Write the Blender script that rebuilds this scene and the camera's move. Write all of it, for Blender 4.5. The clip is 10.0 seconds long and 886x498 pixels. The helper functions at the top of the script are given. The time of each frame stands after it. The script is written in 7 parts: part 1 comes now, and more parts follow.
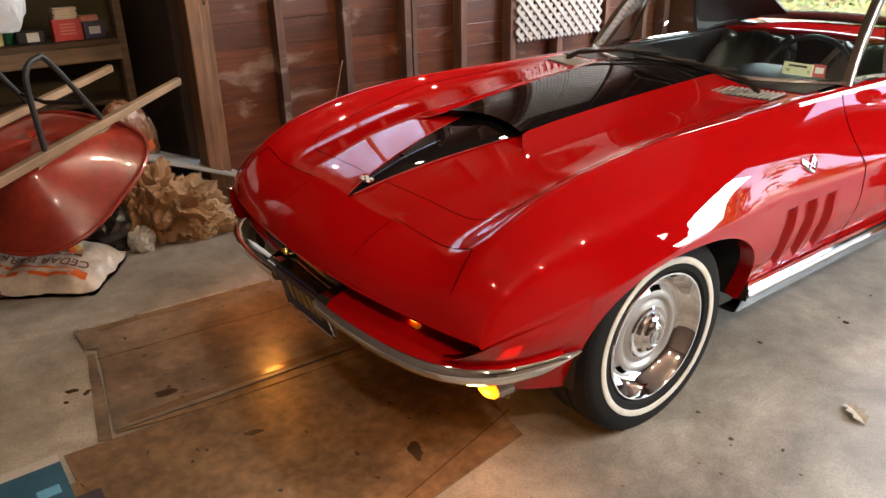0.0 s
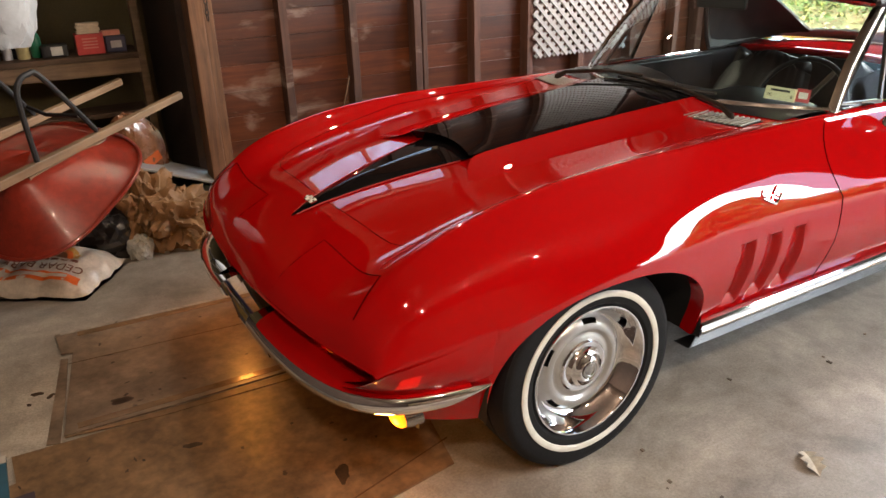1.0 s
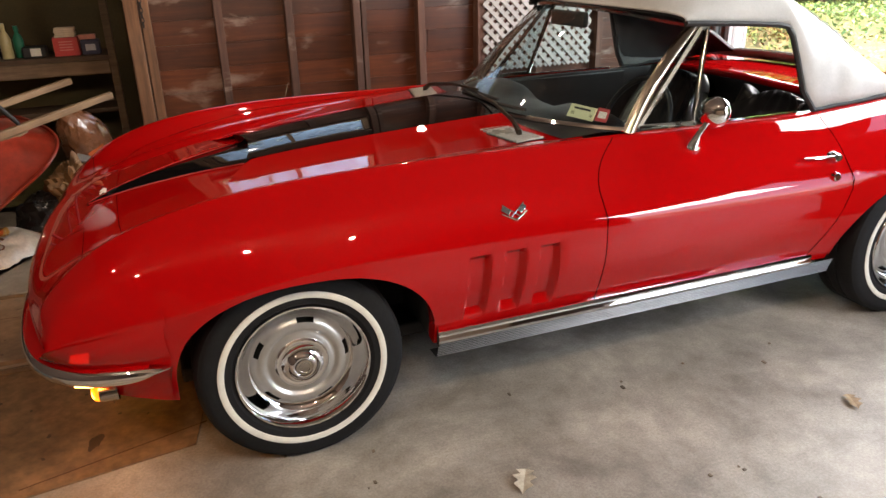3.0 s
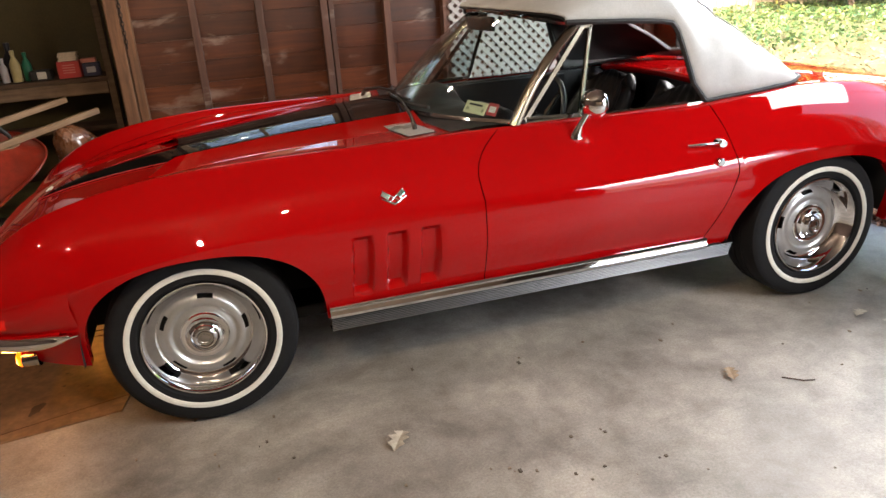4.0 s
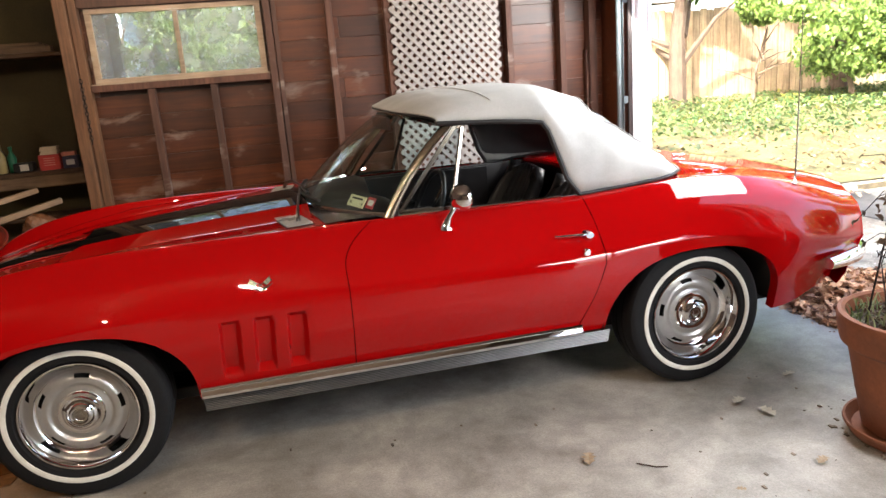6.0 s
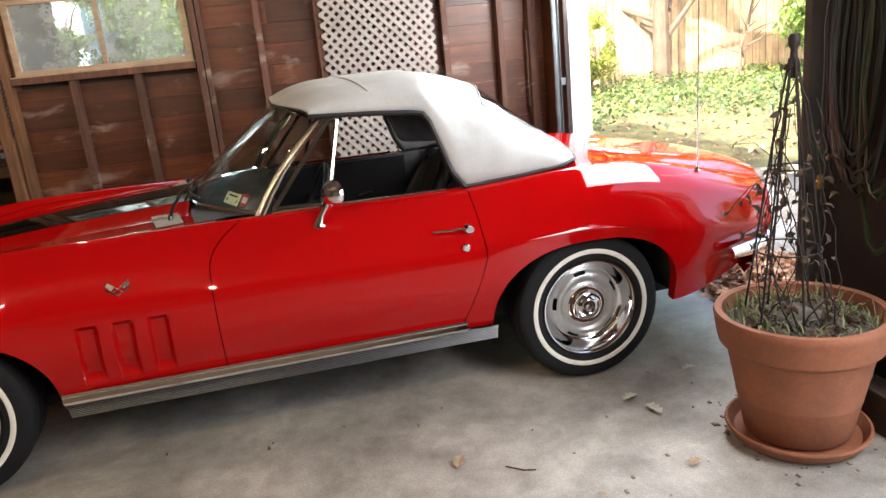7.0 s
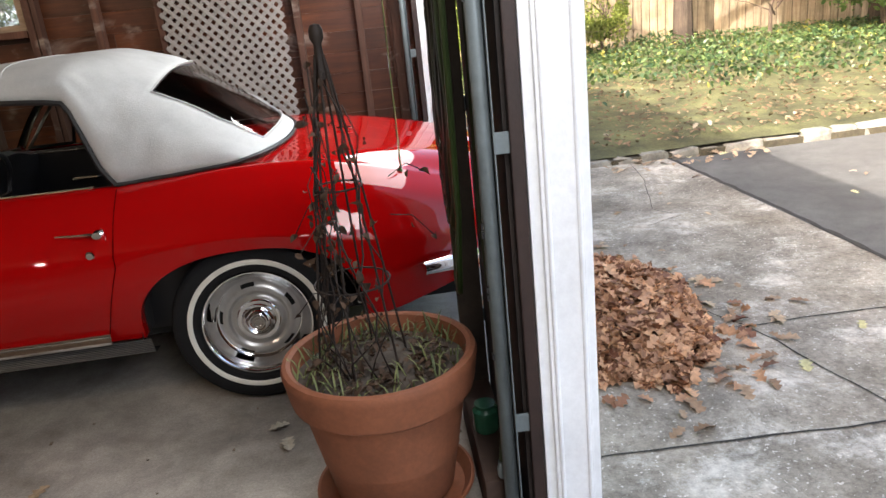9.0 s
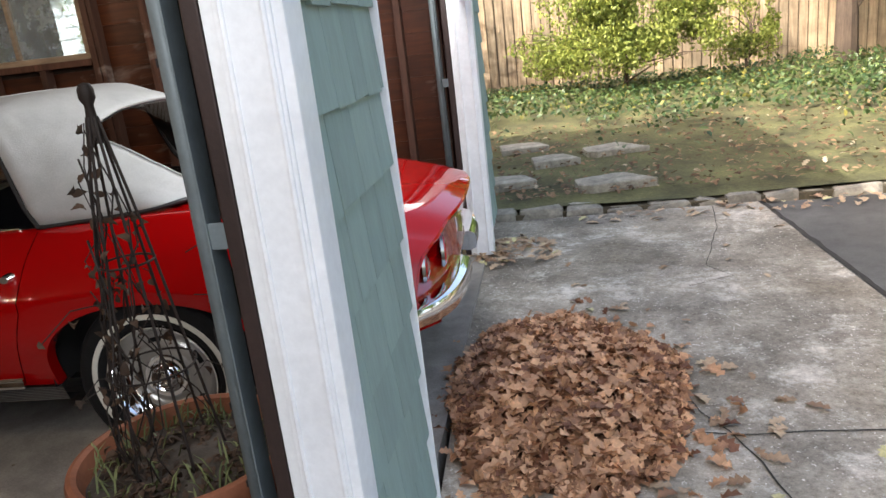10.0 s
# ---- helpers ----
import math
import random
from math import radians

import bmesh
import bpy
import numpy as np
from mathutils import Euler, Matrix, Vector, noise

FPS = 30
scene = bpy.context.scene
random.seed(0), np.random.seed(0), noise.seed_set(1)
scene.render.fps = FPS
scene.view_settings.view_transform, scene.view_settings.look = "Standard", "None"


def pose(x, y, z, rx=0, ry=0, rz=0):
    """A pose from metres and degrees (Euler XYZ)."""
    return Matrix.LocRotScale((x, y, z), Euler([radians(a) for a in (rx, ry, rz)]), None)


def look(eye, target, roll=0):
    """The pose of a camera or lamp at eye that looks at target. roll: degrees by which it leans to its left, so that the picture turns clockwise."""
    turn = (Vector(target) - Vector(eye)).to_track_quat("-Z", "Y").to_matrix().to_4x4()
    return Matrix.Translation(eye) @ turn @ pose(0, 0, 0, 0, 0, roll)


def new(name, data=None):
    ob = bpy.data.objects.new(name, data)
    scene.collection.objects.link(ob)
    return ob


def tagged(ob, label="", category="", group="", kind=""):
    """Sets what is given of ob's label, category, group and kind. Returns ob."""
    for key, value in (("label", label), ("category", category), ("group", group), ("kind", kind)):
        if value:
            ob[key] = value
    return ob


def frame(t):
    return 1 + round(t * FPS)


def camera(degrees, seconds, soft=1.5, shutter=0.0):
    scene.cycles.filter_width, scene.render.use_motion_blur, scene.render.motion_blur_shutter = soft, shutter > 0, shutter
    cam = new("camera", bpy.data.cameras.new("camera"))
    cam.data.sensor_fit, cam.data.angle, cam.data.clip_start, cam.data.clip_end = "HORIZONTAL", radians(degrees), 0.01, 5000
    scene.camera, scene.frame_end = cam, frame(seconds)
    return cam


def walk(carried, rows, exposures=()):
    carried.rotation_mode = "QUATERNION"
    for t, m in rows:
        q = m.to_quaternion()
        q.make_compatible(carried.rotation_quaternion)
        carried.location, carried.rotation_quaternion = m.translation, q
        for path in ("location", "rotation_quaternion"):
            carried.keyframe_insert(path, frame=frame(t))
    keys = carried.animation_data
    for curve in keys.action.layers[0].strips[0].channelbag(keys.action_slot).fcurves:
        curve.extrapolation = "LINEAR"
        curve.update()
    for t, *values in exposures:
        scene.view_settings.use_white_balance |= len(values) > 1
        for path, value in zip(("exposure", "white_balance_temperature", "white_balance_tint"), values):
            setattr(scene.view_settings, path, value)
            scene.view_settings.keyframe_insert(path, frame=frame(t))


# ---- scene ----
cam = camera(61.6, 10.0)
PATH = [
    (0, (-1.647, -1.932, 1.475), (-0.558, -0.468, 0.656), -1.1),
    (0.5, (-1.501, -2.016, 1.485), (-0.453, -0.52, 0.672), -1.5),
    (1, (-1.284, -2.132, 1.502), (-0.349, -0.552, 0.707), -1.6),
    (1.5, (-1.054, -2.205, 1.494), (-0.143, -0.617, 0.69), -0.5),
    (2, (-0.729, -2.348, 1.519), (0.106, -0.705, 0.742), -1.3),
    (2.5, (-0.488, -2.5, 1.53), (0.242, -0.791, 0.792), -1.7),
    (2.7, (-0.423, -2.595, 1.521), (0.286, -0.885, 0.765), -1.4),
    (3.8, (0.082, -3.1, 1.443), (0.613, -1.33, 0.679), -3.5),
    (4, (0.148, -3.179, 1.441), (0.678, -1.386, 0.731), -4.0),
    (4.5, (0.289, -3.316, 1.454), (0.809, -1.468, 0.893), -3.8),
    (5, (0.477, -3.401, 1.463), (0.936, -1.518, 0.967), -2.7),
    (5.5, (0.57, -3.453, 1.465), (1.047, -1.573, 0.977), -3.5),
    (5.7, (0.602, -3.472, 1.455), (1.088, -1.592, 0.976), -4.0),
    (6.8, (1.174, -3.549, 1.505), (1.576, -1.67, 0.951), -5.6),
    (7, (1.26, -3.53, 1.466), (1.689, -1.655, 0.918), -5.7),
    (7.5, (1.618, -3.538, 1.456), (2.087, -1.678, 0.891), -5.2),
    (8, (2.032, -3.611, 1.458), (2.417, -1.737, 0.876), -4.0),
    (8.5, (2.466, -3.525, 1.427), (2.778, -1.647, 0.814), -4.2),
    (9, (2.948, -3.46, 1.406), (3.134, -1.574, 0.766), -6.0),
    (9.5, (3.351, -3.291, 1.376), (3.384, -1.395, 0.739), -5.6),
    (10, (3.837, -3.095, 1.403), (3.586, -1.194, 0.835), -6.6),
]
walk(cam, [(t, look(eye, target, roll)) for t, eye, target, roll in PATH], [(0, 4.6), (1, 4.45), (2.5, 4.25), (5.5, 4.0), (7, 3.95), (8, 3.65), (9, 2.87), (10, 2.45)])

# ---- light and air ----
world = bpy.data.worlds.new("sky")
scene.world = world
world.use_nodes = True
wn = world.node_tree
for n in list(wn.nodes):
    wn.nodes.remove(n)
sky = wn.nodes.new("ShaderNodeTexSky")
sky.sky_type = "NISHITA"
sky.sun_disc = False
sky.sun_elevation = radians(39)
sky.dust_density = 4.0
sky.air_density = 0.7
sky.sun_rotation = radians(228)
bg = wn.nodes.new("ShaderNodeBackground")
bg.inputs["Strength"].default_value = 0.15
wo = wn.nodes.new("ShaderNodeOutputWorld")
haze = wn.nodes.new("ShaderNodeMix")
haze.data_type, haze.blend_type = "RGBA", "MULTIPLY"
haze.inputs[0].default_value = 1.0
haze.inputs[7].default_value = (1.0, 0.91, 0.79, 1)
wn.links.new(sky.outputs[0], haze.inputs[6])
wn.links.new(haze.outputs[2], bg.inputs[0])
wn.links.new(bg.outputs[0], wo.inputs[0])


def lamp(name, kind, m, energy, color, **more):
    data = bpy.data.lights.new(name, kind)
    data.energy, data.color = energy, color
    for key, value in more.items():
        if key == "angle":
            data.angle = value
        elif key == "radius":
            data.shadow_soft_size = value
    ob = new(name, data)
    ob.matrix_world = m
    return ob


lamp("sun", "SUN", look((-7.4, -6.7, 8.1), (0, 0, 0)), 1.6, (1.0, 0.95, 0.88), angle=radians(0.6))


def area(name, m, w, h, energy, color):
    data = bpy.data.lights.new(name, "AREA")
    data.shape, data.size, data.size_y, data.energy, data.color = "RECTANGLE", w, h, energy, color
    ob = new(name, data)
    ob.matrix_world = m
    return ob


# the sky's light in the two door openings, and unseen warm bulbs under the ceiling
area("door_sky_light", look((3.30, 0.30, 1.84), (1.2, 0.30, 0.4)), 2.2, 0.7, 6.8, (1.0, 0.98, 0.96))
area("door_sky_light", look((3.22, -3.30, 1.90), (1.2, -3.15, 0.5)), 2.2, 0.45, 6.6, (1.0, 0.98, 0.97))
# the last two bulbs are added only to brighten the far wall
for bx, by, watts in ((-0.25, -2.5, 3.9), (0.7, -2.5, 3.1), (-1.5, -2.3, 3.0), (-1.6, -0.7, 1.3), (0.1, 0.85, 2.4), (1.15, 1.3, 0.7)):
    lamp("unseen_bulb", "POINT", Matrix.Translation((bx, by, 2.32)), watts, (1.0, 0.79, 0.58), radius=0.03)
for side in (-1, 1):
    lamp("signal_bulb", "POINT", Matrix.Translation((-0.625, side * 0.69, 0.315)), 0.13, (1.0, 0.36, 0.05), radius=0.03)

# ---- materials ----


def material(name):
    m = bpy.data.materials.new(name)
    m.use_nodes = True
    nt = m.node_tree
    return m, nt, nt.nodes["Principled BSDF"]


def node(nt, kind, **inputs):
    n = nt.nodes.new(kind)
    for key, value in inputs.items():
        n.inputs[key.replace("_", " ")].default_value = value
    return n


def coords(nt, scale=(1, 1, 1)):
    tc = nt.nodes.new("ShaderNodeTexCoord")
    mp = nt.nodes.new("ShaderNodeMapping")
    mp.inputs["Scale"].default_value = scale
    nt.links.new(tc.outputs["Object"], mp.inputs["Vector"])
    return mp.outputs["Vector"]


def ramp(nt, fac, stops):
    r = nt.nodes.new("ShaderNodeValToRGB")
    el = r.color_ramp.elements
    while len(el) < len(stops):
        el.new(0.5)
    for e, (p, c) in zip(el, stops):
        e.position, e.color = p, (*c, 1)
    nt.links.new(fac, r.inputs["Fac"])
    return r.outputs["Color"]


def mix(nt, a, b, fac, mode="MIX"):
    """a, b: colours or sockets; fac: number or socket."""
    n = nt.nodes.new("ShaderNodeMix")
    n.data_type, n.blend_type = "RGBA", mode
    for key, value in ((6, a), (7, b), (0, fac)):
        if hasattr(value, "links"):
            nt.links.new(value, n.inputs[key])
        else:
            n.inputs[key].default_value = (*value, 1) if key else value
    return n.outputs[2]


def noise_tex(nt, vec, scale, detail=4.0, rough=0.6, distortion=0.0):
    n = nt.nodes.new("ShaderNodeTexNoise")
    n.inputs["Scale"].default_value = scale
    n.inputs["Detail"].default_value = detail
    n.inputs["Roughness"].default_value = rough
    n.inputs["Distortion"].default_value = distortion
    nt.links.new(vec, n.inputs["Vector"])
    return n.outputs["Fac"]


def bump(nt, bsdf, height, strength=0.3, distance=0.01):
    b = nt.nodes.new("ShaderNodeBump")
    b.inputs["Strength"].default_value = strength
    b.inputs["Distance"].default_value = distance
    nt.links.new(height, b.inputs["Height"])
    nt.links.new(b.outputs["Normal"], bsdf.inputs["Normal"])


def plain(name, color, rough=0.5, metal=0.0, vary=0.15, scale=6.0, relief=0.0, fine=60.0, coat=0.0, spec=0.5, stretch=(1, 1, 1), island=0.0, per_object=0.0):
    """A surface of one colour with blotches and fine grain; island or per_object: how much pieces differ."""
    m, nt, p = material(name)
    vec = coords(nt, stretch)
    big = noise_tex(nt, vec, scale, 5, 0.6)
    small = noise_tex(nt, vec, fine, 3, 0.7)
    dark = tuple(c * (1 - vary) for c in color)
    light = tuple(min(1, c * (1 + vary)) for c in color)
    col = ramp(nt, big, [(0.3, dark), (0.7, light)])
    col = mix(nt, col, ramp(nt, small, [(0.35, (1 - vary * 0.7,) * 3), (0.65, (1, 1, 1))]), 1.0, "MULTIPLY")
    for amount, kind in ((island, "g"), (per_object, "o")):
        if amount:
            src = nt.nodes.new("ShaderNodeNewGeometry" if kind == "g" else "ShaderNodeObjectInfo")
            v = ramp(nt, src.outputs["Random Per Island" if kind == "g" else "Random"], [(0, (1 - amount,) * 3), (1, (1 + amount * 0.4, 1 + amount * 0.3, 1 + amount * 0.2))])
            col = mix(nt, col, v, 1.0, "MULTIPLY")
    nt.links.new(col, p.inputs["Base Color"])
    r = nt.nodes.new("ShaderNodeMapRange")
    r.inputs["To Min"].default_value, r.inputs["To Max"].default_value = max(0.0, rough - 0.12 * min(1, rough * 2)), min(1, rough + 0.1 * min(1, rough * 2))
    nt.links.new(big, r.inputs["Value"])
    nt.links.new(r.outputs["Result"], p.inputs["Roughness"])
    p.inputs["Metallic"].default_value = metal
    p.inputs["Specular IOR Level"].default_value = spec
    p.inputs["Coat Weight"].default_value = coat
    p.inputs["Coat Roughness"].default_value = 0.04
    if relief:
        bump(nt, p, small, relief, 0.004)
    return m


def wood(name, dark, light, along=0, rough=0.65, grain=1.0, relief=0.35, stain=None, per_object=0.25):
    """Planks with grain along one axis, blotches and optional pale stains."""
    m, nt, p = material(name)
    st = [14.0, 14.0, 14.0]
    st[along] = 0.9
    oi = nt.nodes.new("ShaderNodeObjectInfo")
    vec = coords(nt, st)
    add = nt.nodes.new("ShaderNodeVectorMath")
    nt.links.new(vec, add.inputs[0])
    cmb = nt.nodes.new("ShaderNodeCombineXYZ")
    mul = nt.nodes.new("ShaderNodeMath")
    mul.operation = "MULTIPLY"
    mul.inputs[1].default_value = 37.0
    nt.links.new(oi.outputs["Random"], mul.inputs[0])
    for i in range(3):
        nt.links.new(mul.outputs[0], cmb.inputs[i])
    nt.links.new(cmb.outputs[0], add.inputs[1])
    g = noise_tex(nt, add.outputs[0], 2.2 * grain, 6, 0.65, 0.6)
    col = ramp(nt, g, [(0.25, dark), (0.55, tuple((a + b) / 2 for a, b in zip(dark, light))), (0.8, light)])
    vec2 = coords(nt)
    blot = noise_tex(nt, vec2, 3.5, 4, 0.6)
    col = mix(nt, col, ramp(nt, blot, [(0.3, (0.62, 0.6, 0.58)), (0.7, (1.1, 1.08, 1.05))]), 1.0, "MULTIPLY")
    if per_object:
        col = mix(nt, col, ramp(nt, oi.outputs["Random"], [(0, (1 - per_object,) * 3), (1, (1 + per_object, 1 + per_object * 0.8, 1 + per_object * 0.7))]), 1.0, "MULTIPLY")
    if stain:
        vec3 = coords(nt, (1, 1, 2.6))
        s = noise_tex(nt, vec3, 2.4, 5, 0.55, 0.4)
        col = mix(nt, col, stain, ramp(nt, s, [(0.60, (0, 0, 0)), (0.74, (0.8, 0.8, 0.8))]))
    nt.links.new(col, p.inputs["Base Color"])
    p.inputs["Roughness"].default_value = rough
    bump(nt, p, g, relief, 0.004)
    return m


def paint(name, color, coat=1.0):
    """Glossy car paint under clear lacquer, with faint dust and orange peel."""
    m, nt, p = material(name)
    vec = coords(nt)
    d = noise_tex(nt, vec, 30, 4, 0.7)
    nt.links.new(mix(nt, color, tuple(c * 0.9 + 0.0008 for c in color), d), p.inputs["Base Color"])
    p.inputs["Roughness"].default_value = 0.6
    p.inputs["Specular IOR Level"].default_value = 0.0
    p.inputs["Coat Weight"].default_value = coat
    p.inputs["Coat Roughness"].default_value = 0.008
    p.inputs["Coat IOR"].default_value = 1.46
    return m


def metal(name, color, rough, vary=0.05):
    return plain(name, color, rough, 1.0, vary, 20.0)


def glow(name, color, strength, base=(0.8, 0.4, 0.05)):
    m, nt, p = material(name)
    p.inputs["Base Color"].default_value = (*base, 1)
    p.inputs["Emission Color"].default_value = (*color, 1)
    p.inputs["Emission Strength"].default_value = strength
    p.inputs["Roughness"].default_value = 0.2
    return m


def glass(name, tint=(0.92, 0.97, 0.95), rough=0.0, dirt=0.0, ior=1.5, graze=0.85):
    """A thin pane: clear, with mirror gloss by angle and an optional film of dust."""
    m, nt, p = material(name)
    nt.nodes.remove(p)
    tr = nt.nodes.new("ShaderNodeBsdfTransparent")
    tr.inputs["Color"].default_value = (*tint, 1)
    gl = nt.nodes.new("ShaderNodeBsdfGlossy")
    gl.inputs["Roughness"].default_value = rough
    # gloss rises towards grazing angles, alike from both sides of the pane
    fr = nt.nodes.new("ShaderNodeLayerWeight")
    fr.inputs["Blend"].default_value = 0.5
    up = nt.nodes.new("ShaderNodeMath")
    up.operation = "POWER"
    up.inputs[1].default_value = 4.0
    nt.links.new(fr.outputs["Facing"], up.inputs[0])
    lift = nt.nodes.new("ShaderNodeMath")
    lift.operation = "MULTIPLY_ADD"
    lift.inputs[1].default_value = graze
    lift.inputs[2].default_value = ((ior - 1) / (ior + 1)) ** 2 * 1.6
    nt.links.new(up.outputs[0], lift.inputs[0])
    mx = nt.nodes.new("ShaderNodeMixShader")
    nt.links.new(lift.outputs[0], mx.inputs[0])
    base = tr.outputs[0]
    if dirt:
        df = nt.nodes.new("ShaderNodeBsdfDiffuse")
        df.inputs["Color"].default_value = (0.6, 0.62, 0.62, 1)
        tl = nt.nodes.new("ShaderNodeBsdfTranslucent")
        tl.inputs["Color"].default_value = (0.6, 0.62, 0.62, 1)
        film = nt.nodes.new("ShaderNodeMixShader")
        film.inputs[0].default_value = 0.6
        nt.links.new(df.outputs[0], film.inputs[1])
        nt.links.new(tl.outputs[0], film.inputs[2])
        dm = nt.nodes.new("ShaderNodeMixShader")
        f = ramp(nt, noise_tex(nt, coords(nt), 9, 5, 0.7), [(0.35, (dirt * 0.4,) * 3), (0.7, (dirt,) * 3)])
        nt.links.new(f, dm.inputs[0])
        nt.links.new(base, dm.inputs[1])
        nt.links.new(film.outputs[0], dm.inputs[2])
        base = dm.outputs[0]
    nt.links.new(base, mx.inputs[1])
    nt.links.new(gl.outputs[0], mx.inputs[2])
    nt.links.new(mx.outputs[0], nt.nodes["Material Output"].inputs["Surface"])
    return m


RED = paint("red_paint", (0.36, 0.0014, 0.002))
BLACK_GLOSS = paint("black_paint", (0.004, 0.0035, 0.004), 0.62)
CHROME = metal("chrome", (0.82, 0.82, 0.83), 0.045)
DULL_CHROME = metal("worn_chrome", (0.42, 0.40, 0.37), 0.2)
WHEEL_SILVER = plain("wheel_silver", (0.50, 0.495, 0.48), 0.34, 0.75, 0.08, 10)
RUBBER = plain("rubber", (0.009, 0.009, 0.010), 0.8, 0, 0.3, 8, 0.25, 90, spec=0.25)
WHITEWALL = plain("whitewall", (0.70, 0.68, 0.61), 0.6, 0, 0.1, 14)
DARK = plain("black_plastic", (0.012, 0.012, 0.013), 0.6, 0, 0.3)
# black of the underbody, also used as painted shade in hollows
SHADOW_BLACK = plain("underbody_shade_black", (0.008, 0.008, 0.008), 0.9, 0, 0.3)
VINYL = plain("black_vinyl", (0.008, 0.008, 0.010), 0.36, 0, 0.2, 12, 0.15, 140)
TOP_SEAM = plain("hood_gap", (0.06, 0.001, 0.001), 0.8, 0, 0.1, spec=0.0)
SEAM = plain("panel_gap", (0.035, 0.001, 0.001), 0.8, 0, 0.1, spec=0.0)
ALU = plain("brushed_sill", (0.22, 0.22, 0.22), 0.35, 0.8, 0.05, 20)
CANVAS = plain("white_canvas", (0.46, 0.465, 0.46), 0.85, 0, 0.12, 5.5, 0.3, 160)
PLASTIC_PANE = glass("clear_plastic", (0.72, 0.70, 0.68), 0.03)
CAR_GLASS = glass("car_glass", (0.70, 0.86, 0.85), ior=1.45)
VENT_GLASS = glass("vent_glass", (0.60, 0.68, 0.70), ior=1.2, graze=0.22)
WINDOW_GLASS = glass("dusty_glass", (0.93, 0.97, 0.97), 0.02, 0.5)
AMBER = glow("lit_amber_lens", (1.0, 0.12, 0.002), 0.22)
LENS_RED = glow("lit_red_lens", (1.0, 0.006, 0.001), 0.028, (0.3, 0.001, 0.001))
AMBER_DIM = plain("amber_lens", (0.5, 0.2, 0.02), 0.2)
TAIL_RED = plain("tail_lens", (0.35, 0.005, 0.005), 0.12, coat=1.0)

# ---- building blocks ----


def empty(name, m=Matrix()):
    ob = new(name)
    ob.matrix_world = m
    ob.empty_display_size = 0.1
    return ob


def mesh_of(bm, name, mat, smooth=35.0):
    me = bpy.data.meshes.new(name)
    flat = bm.faces.layers.int.get("boxed")
    if flat is not None:
        bm.faces.layers.int.remove(flat)
        smooth = min(smooth, 12.0)
    bmesh.ops.recalc_face_normals(bm, faces=bm.faces) if len(bm.faces) < 60000 else None
    bm.to_mesh(me)
    bm.free()
    for one in (mat if isinstance(mat, (list, tuple)) else [mat]):
        me.materials.append(one)
    if smooth:
        me.shade_smooth()
        me.set_sharp_from_angle(angle=radians(smooth))
    return me


def part(name, bm, mat, parent=None, label="", smooth=35.0, m=None):
    me = bm if isinstance(bm, bpy.types.Mesh) else mesh_of(bm, name, mat, smooth)
    ob = new(name, me)
    if parent is not None:
        ob.parent = parent
    if m is not None:
        ob.matrix_basis = m
    if label:
        ob["label"] = label
    return ob


def thing(name, bm, mat, label, category, m=None, group="", kind="", smooth=35.0):
    ob = part(name, bm, mat, None, "", smooth, m)
    return tagged(ob, label, category, group, kind)


def box(bm, x0, x1, y0, y1, z0, z1, bevel=0.0, m=None):
    v = [bm.verts.new((x, y, z)) for x in (x0, x1) for y in (y0, y1) for z in (z0, z1)]
    q = [(0, 1, 3, 2), (4, 6, 7, 5), (0, 4, 5, 1), (2, 3, 7, 6), (0, 2, 6, 4), (1, 5, 7, 3)]
    f = [bm.faces.new([v[i] for i in a]) for a in q]
    if bevel:
        e = list({e for a in f for e in a.edges})
        r = bmesh.ops.bevel(bm, geom=e, offset=bevel, segments=2, profile=0.6, affect="EDGES", clamp_overlap=True)
        v = list({w for a in r["faces"] for w in a.verts} | {w for w in v if w.is_valid})
    if m is not None:
        bmesh.ops.transform(bm, matrix=m, verts=v)
    return v


def boxed(x0, x1, y0, y1, z0, z1, bevel=0.0, m=None):
    bm = bmesh.new()
    box(bm, x0, x1, y0, y1, z0, z1, bevel, m)
    bm.faces.layers.int.new("boxed")
    return bm


def grid(bm, rows, close_u=False, close_v=False, keep=None):
    """A sheet through rows of points. keep(i, j) says which cells stay."""
    vs = [[bm.verts.new(p) for p in r] for r in rows]
    n, k = len(vs), len(vs[0])
    for i in range(n if close_u else n - 1):
        for j in range(k if close_v else k - 1):
            if keep and not keep(i, j):
                continue
            a = [vs[i][j], vs[(i + 1) % n][j], vs[(i + 1) % n][(j + 1) % k], vs[i][(j + 1) % k]]
            if len(set(a)) == 4:
                bm.faces.new(a)
    return vs


def lathe(profile, steps=48, axis="z", keep=None, bm=None):
    """Turns (radius, height) pairs about an axis."""
    bm = bm or bmesh.new()
    rows = []
    for r, h in profile:
        row = []
        for i in range(steps):
            a = 2 * math.pi * i / steps
            c, s = r * math.cos(a), r * math.sin(a)
            row.append({"z": (c, s, h), "y": (c, h, s), "x": (h, c, s)}[axis])
        rows.append(row)
    grid(bm, rows, close_v=True, keep=keep)
    return bm


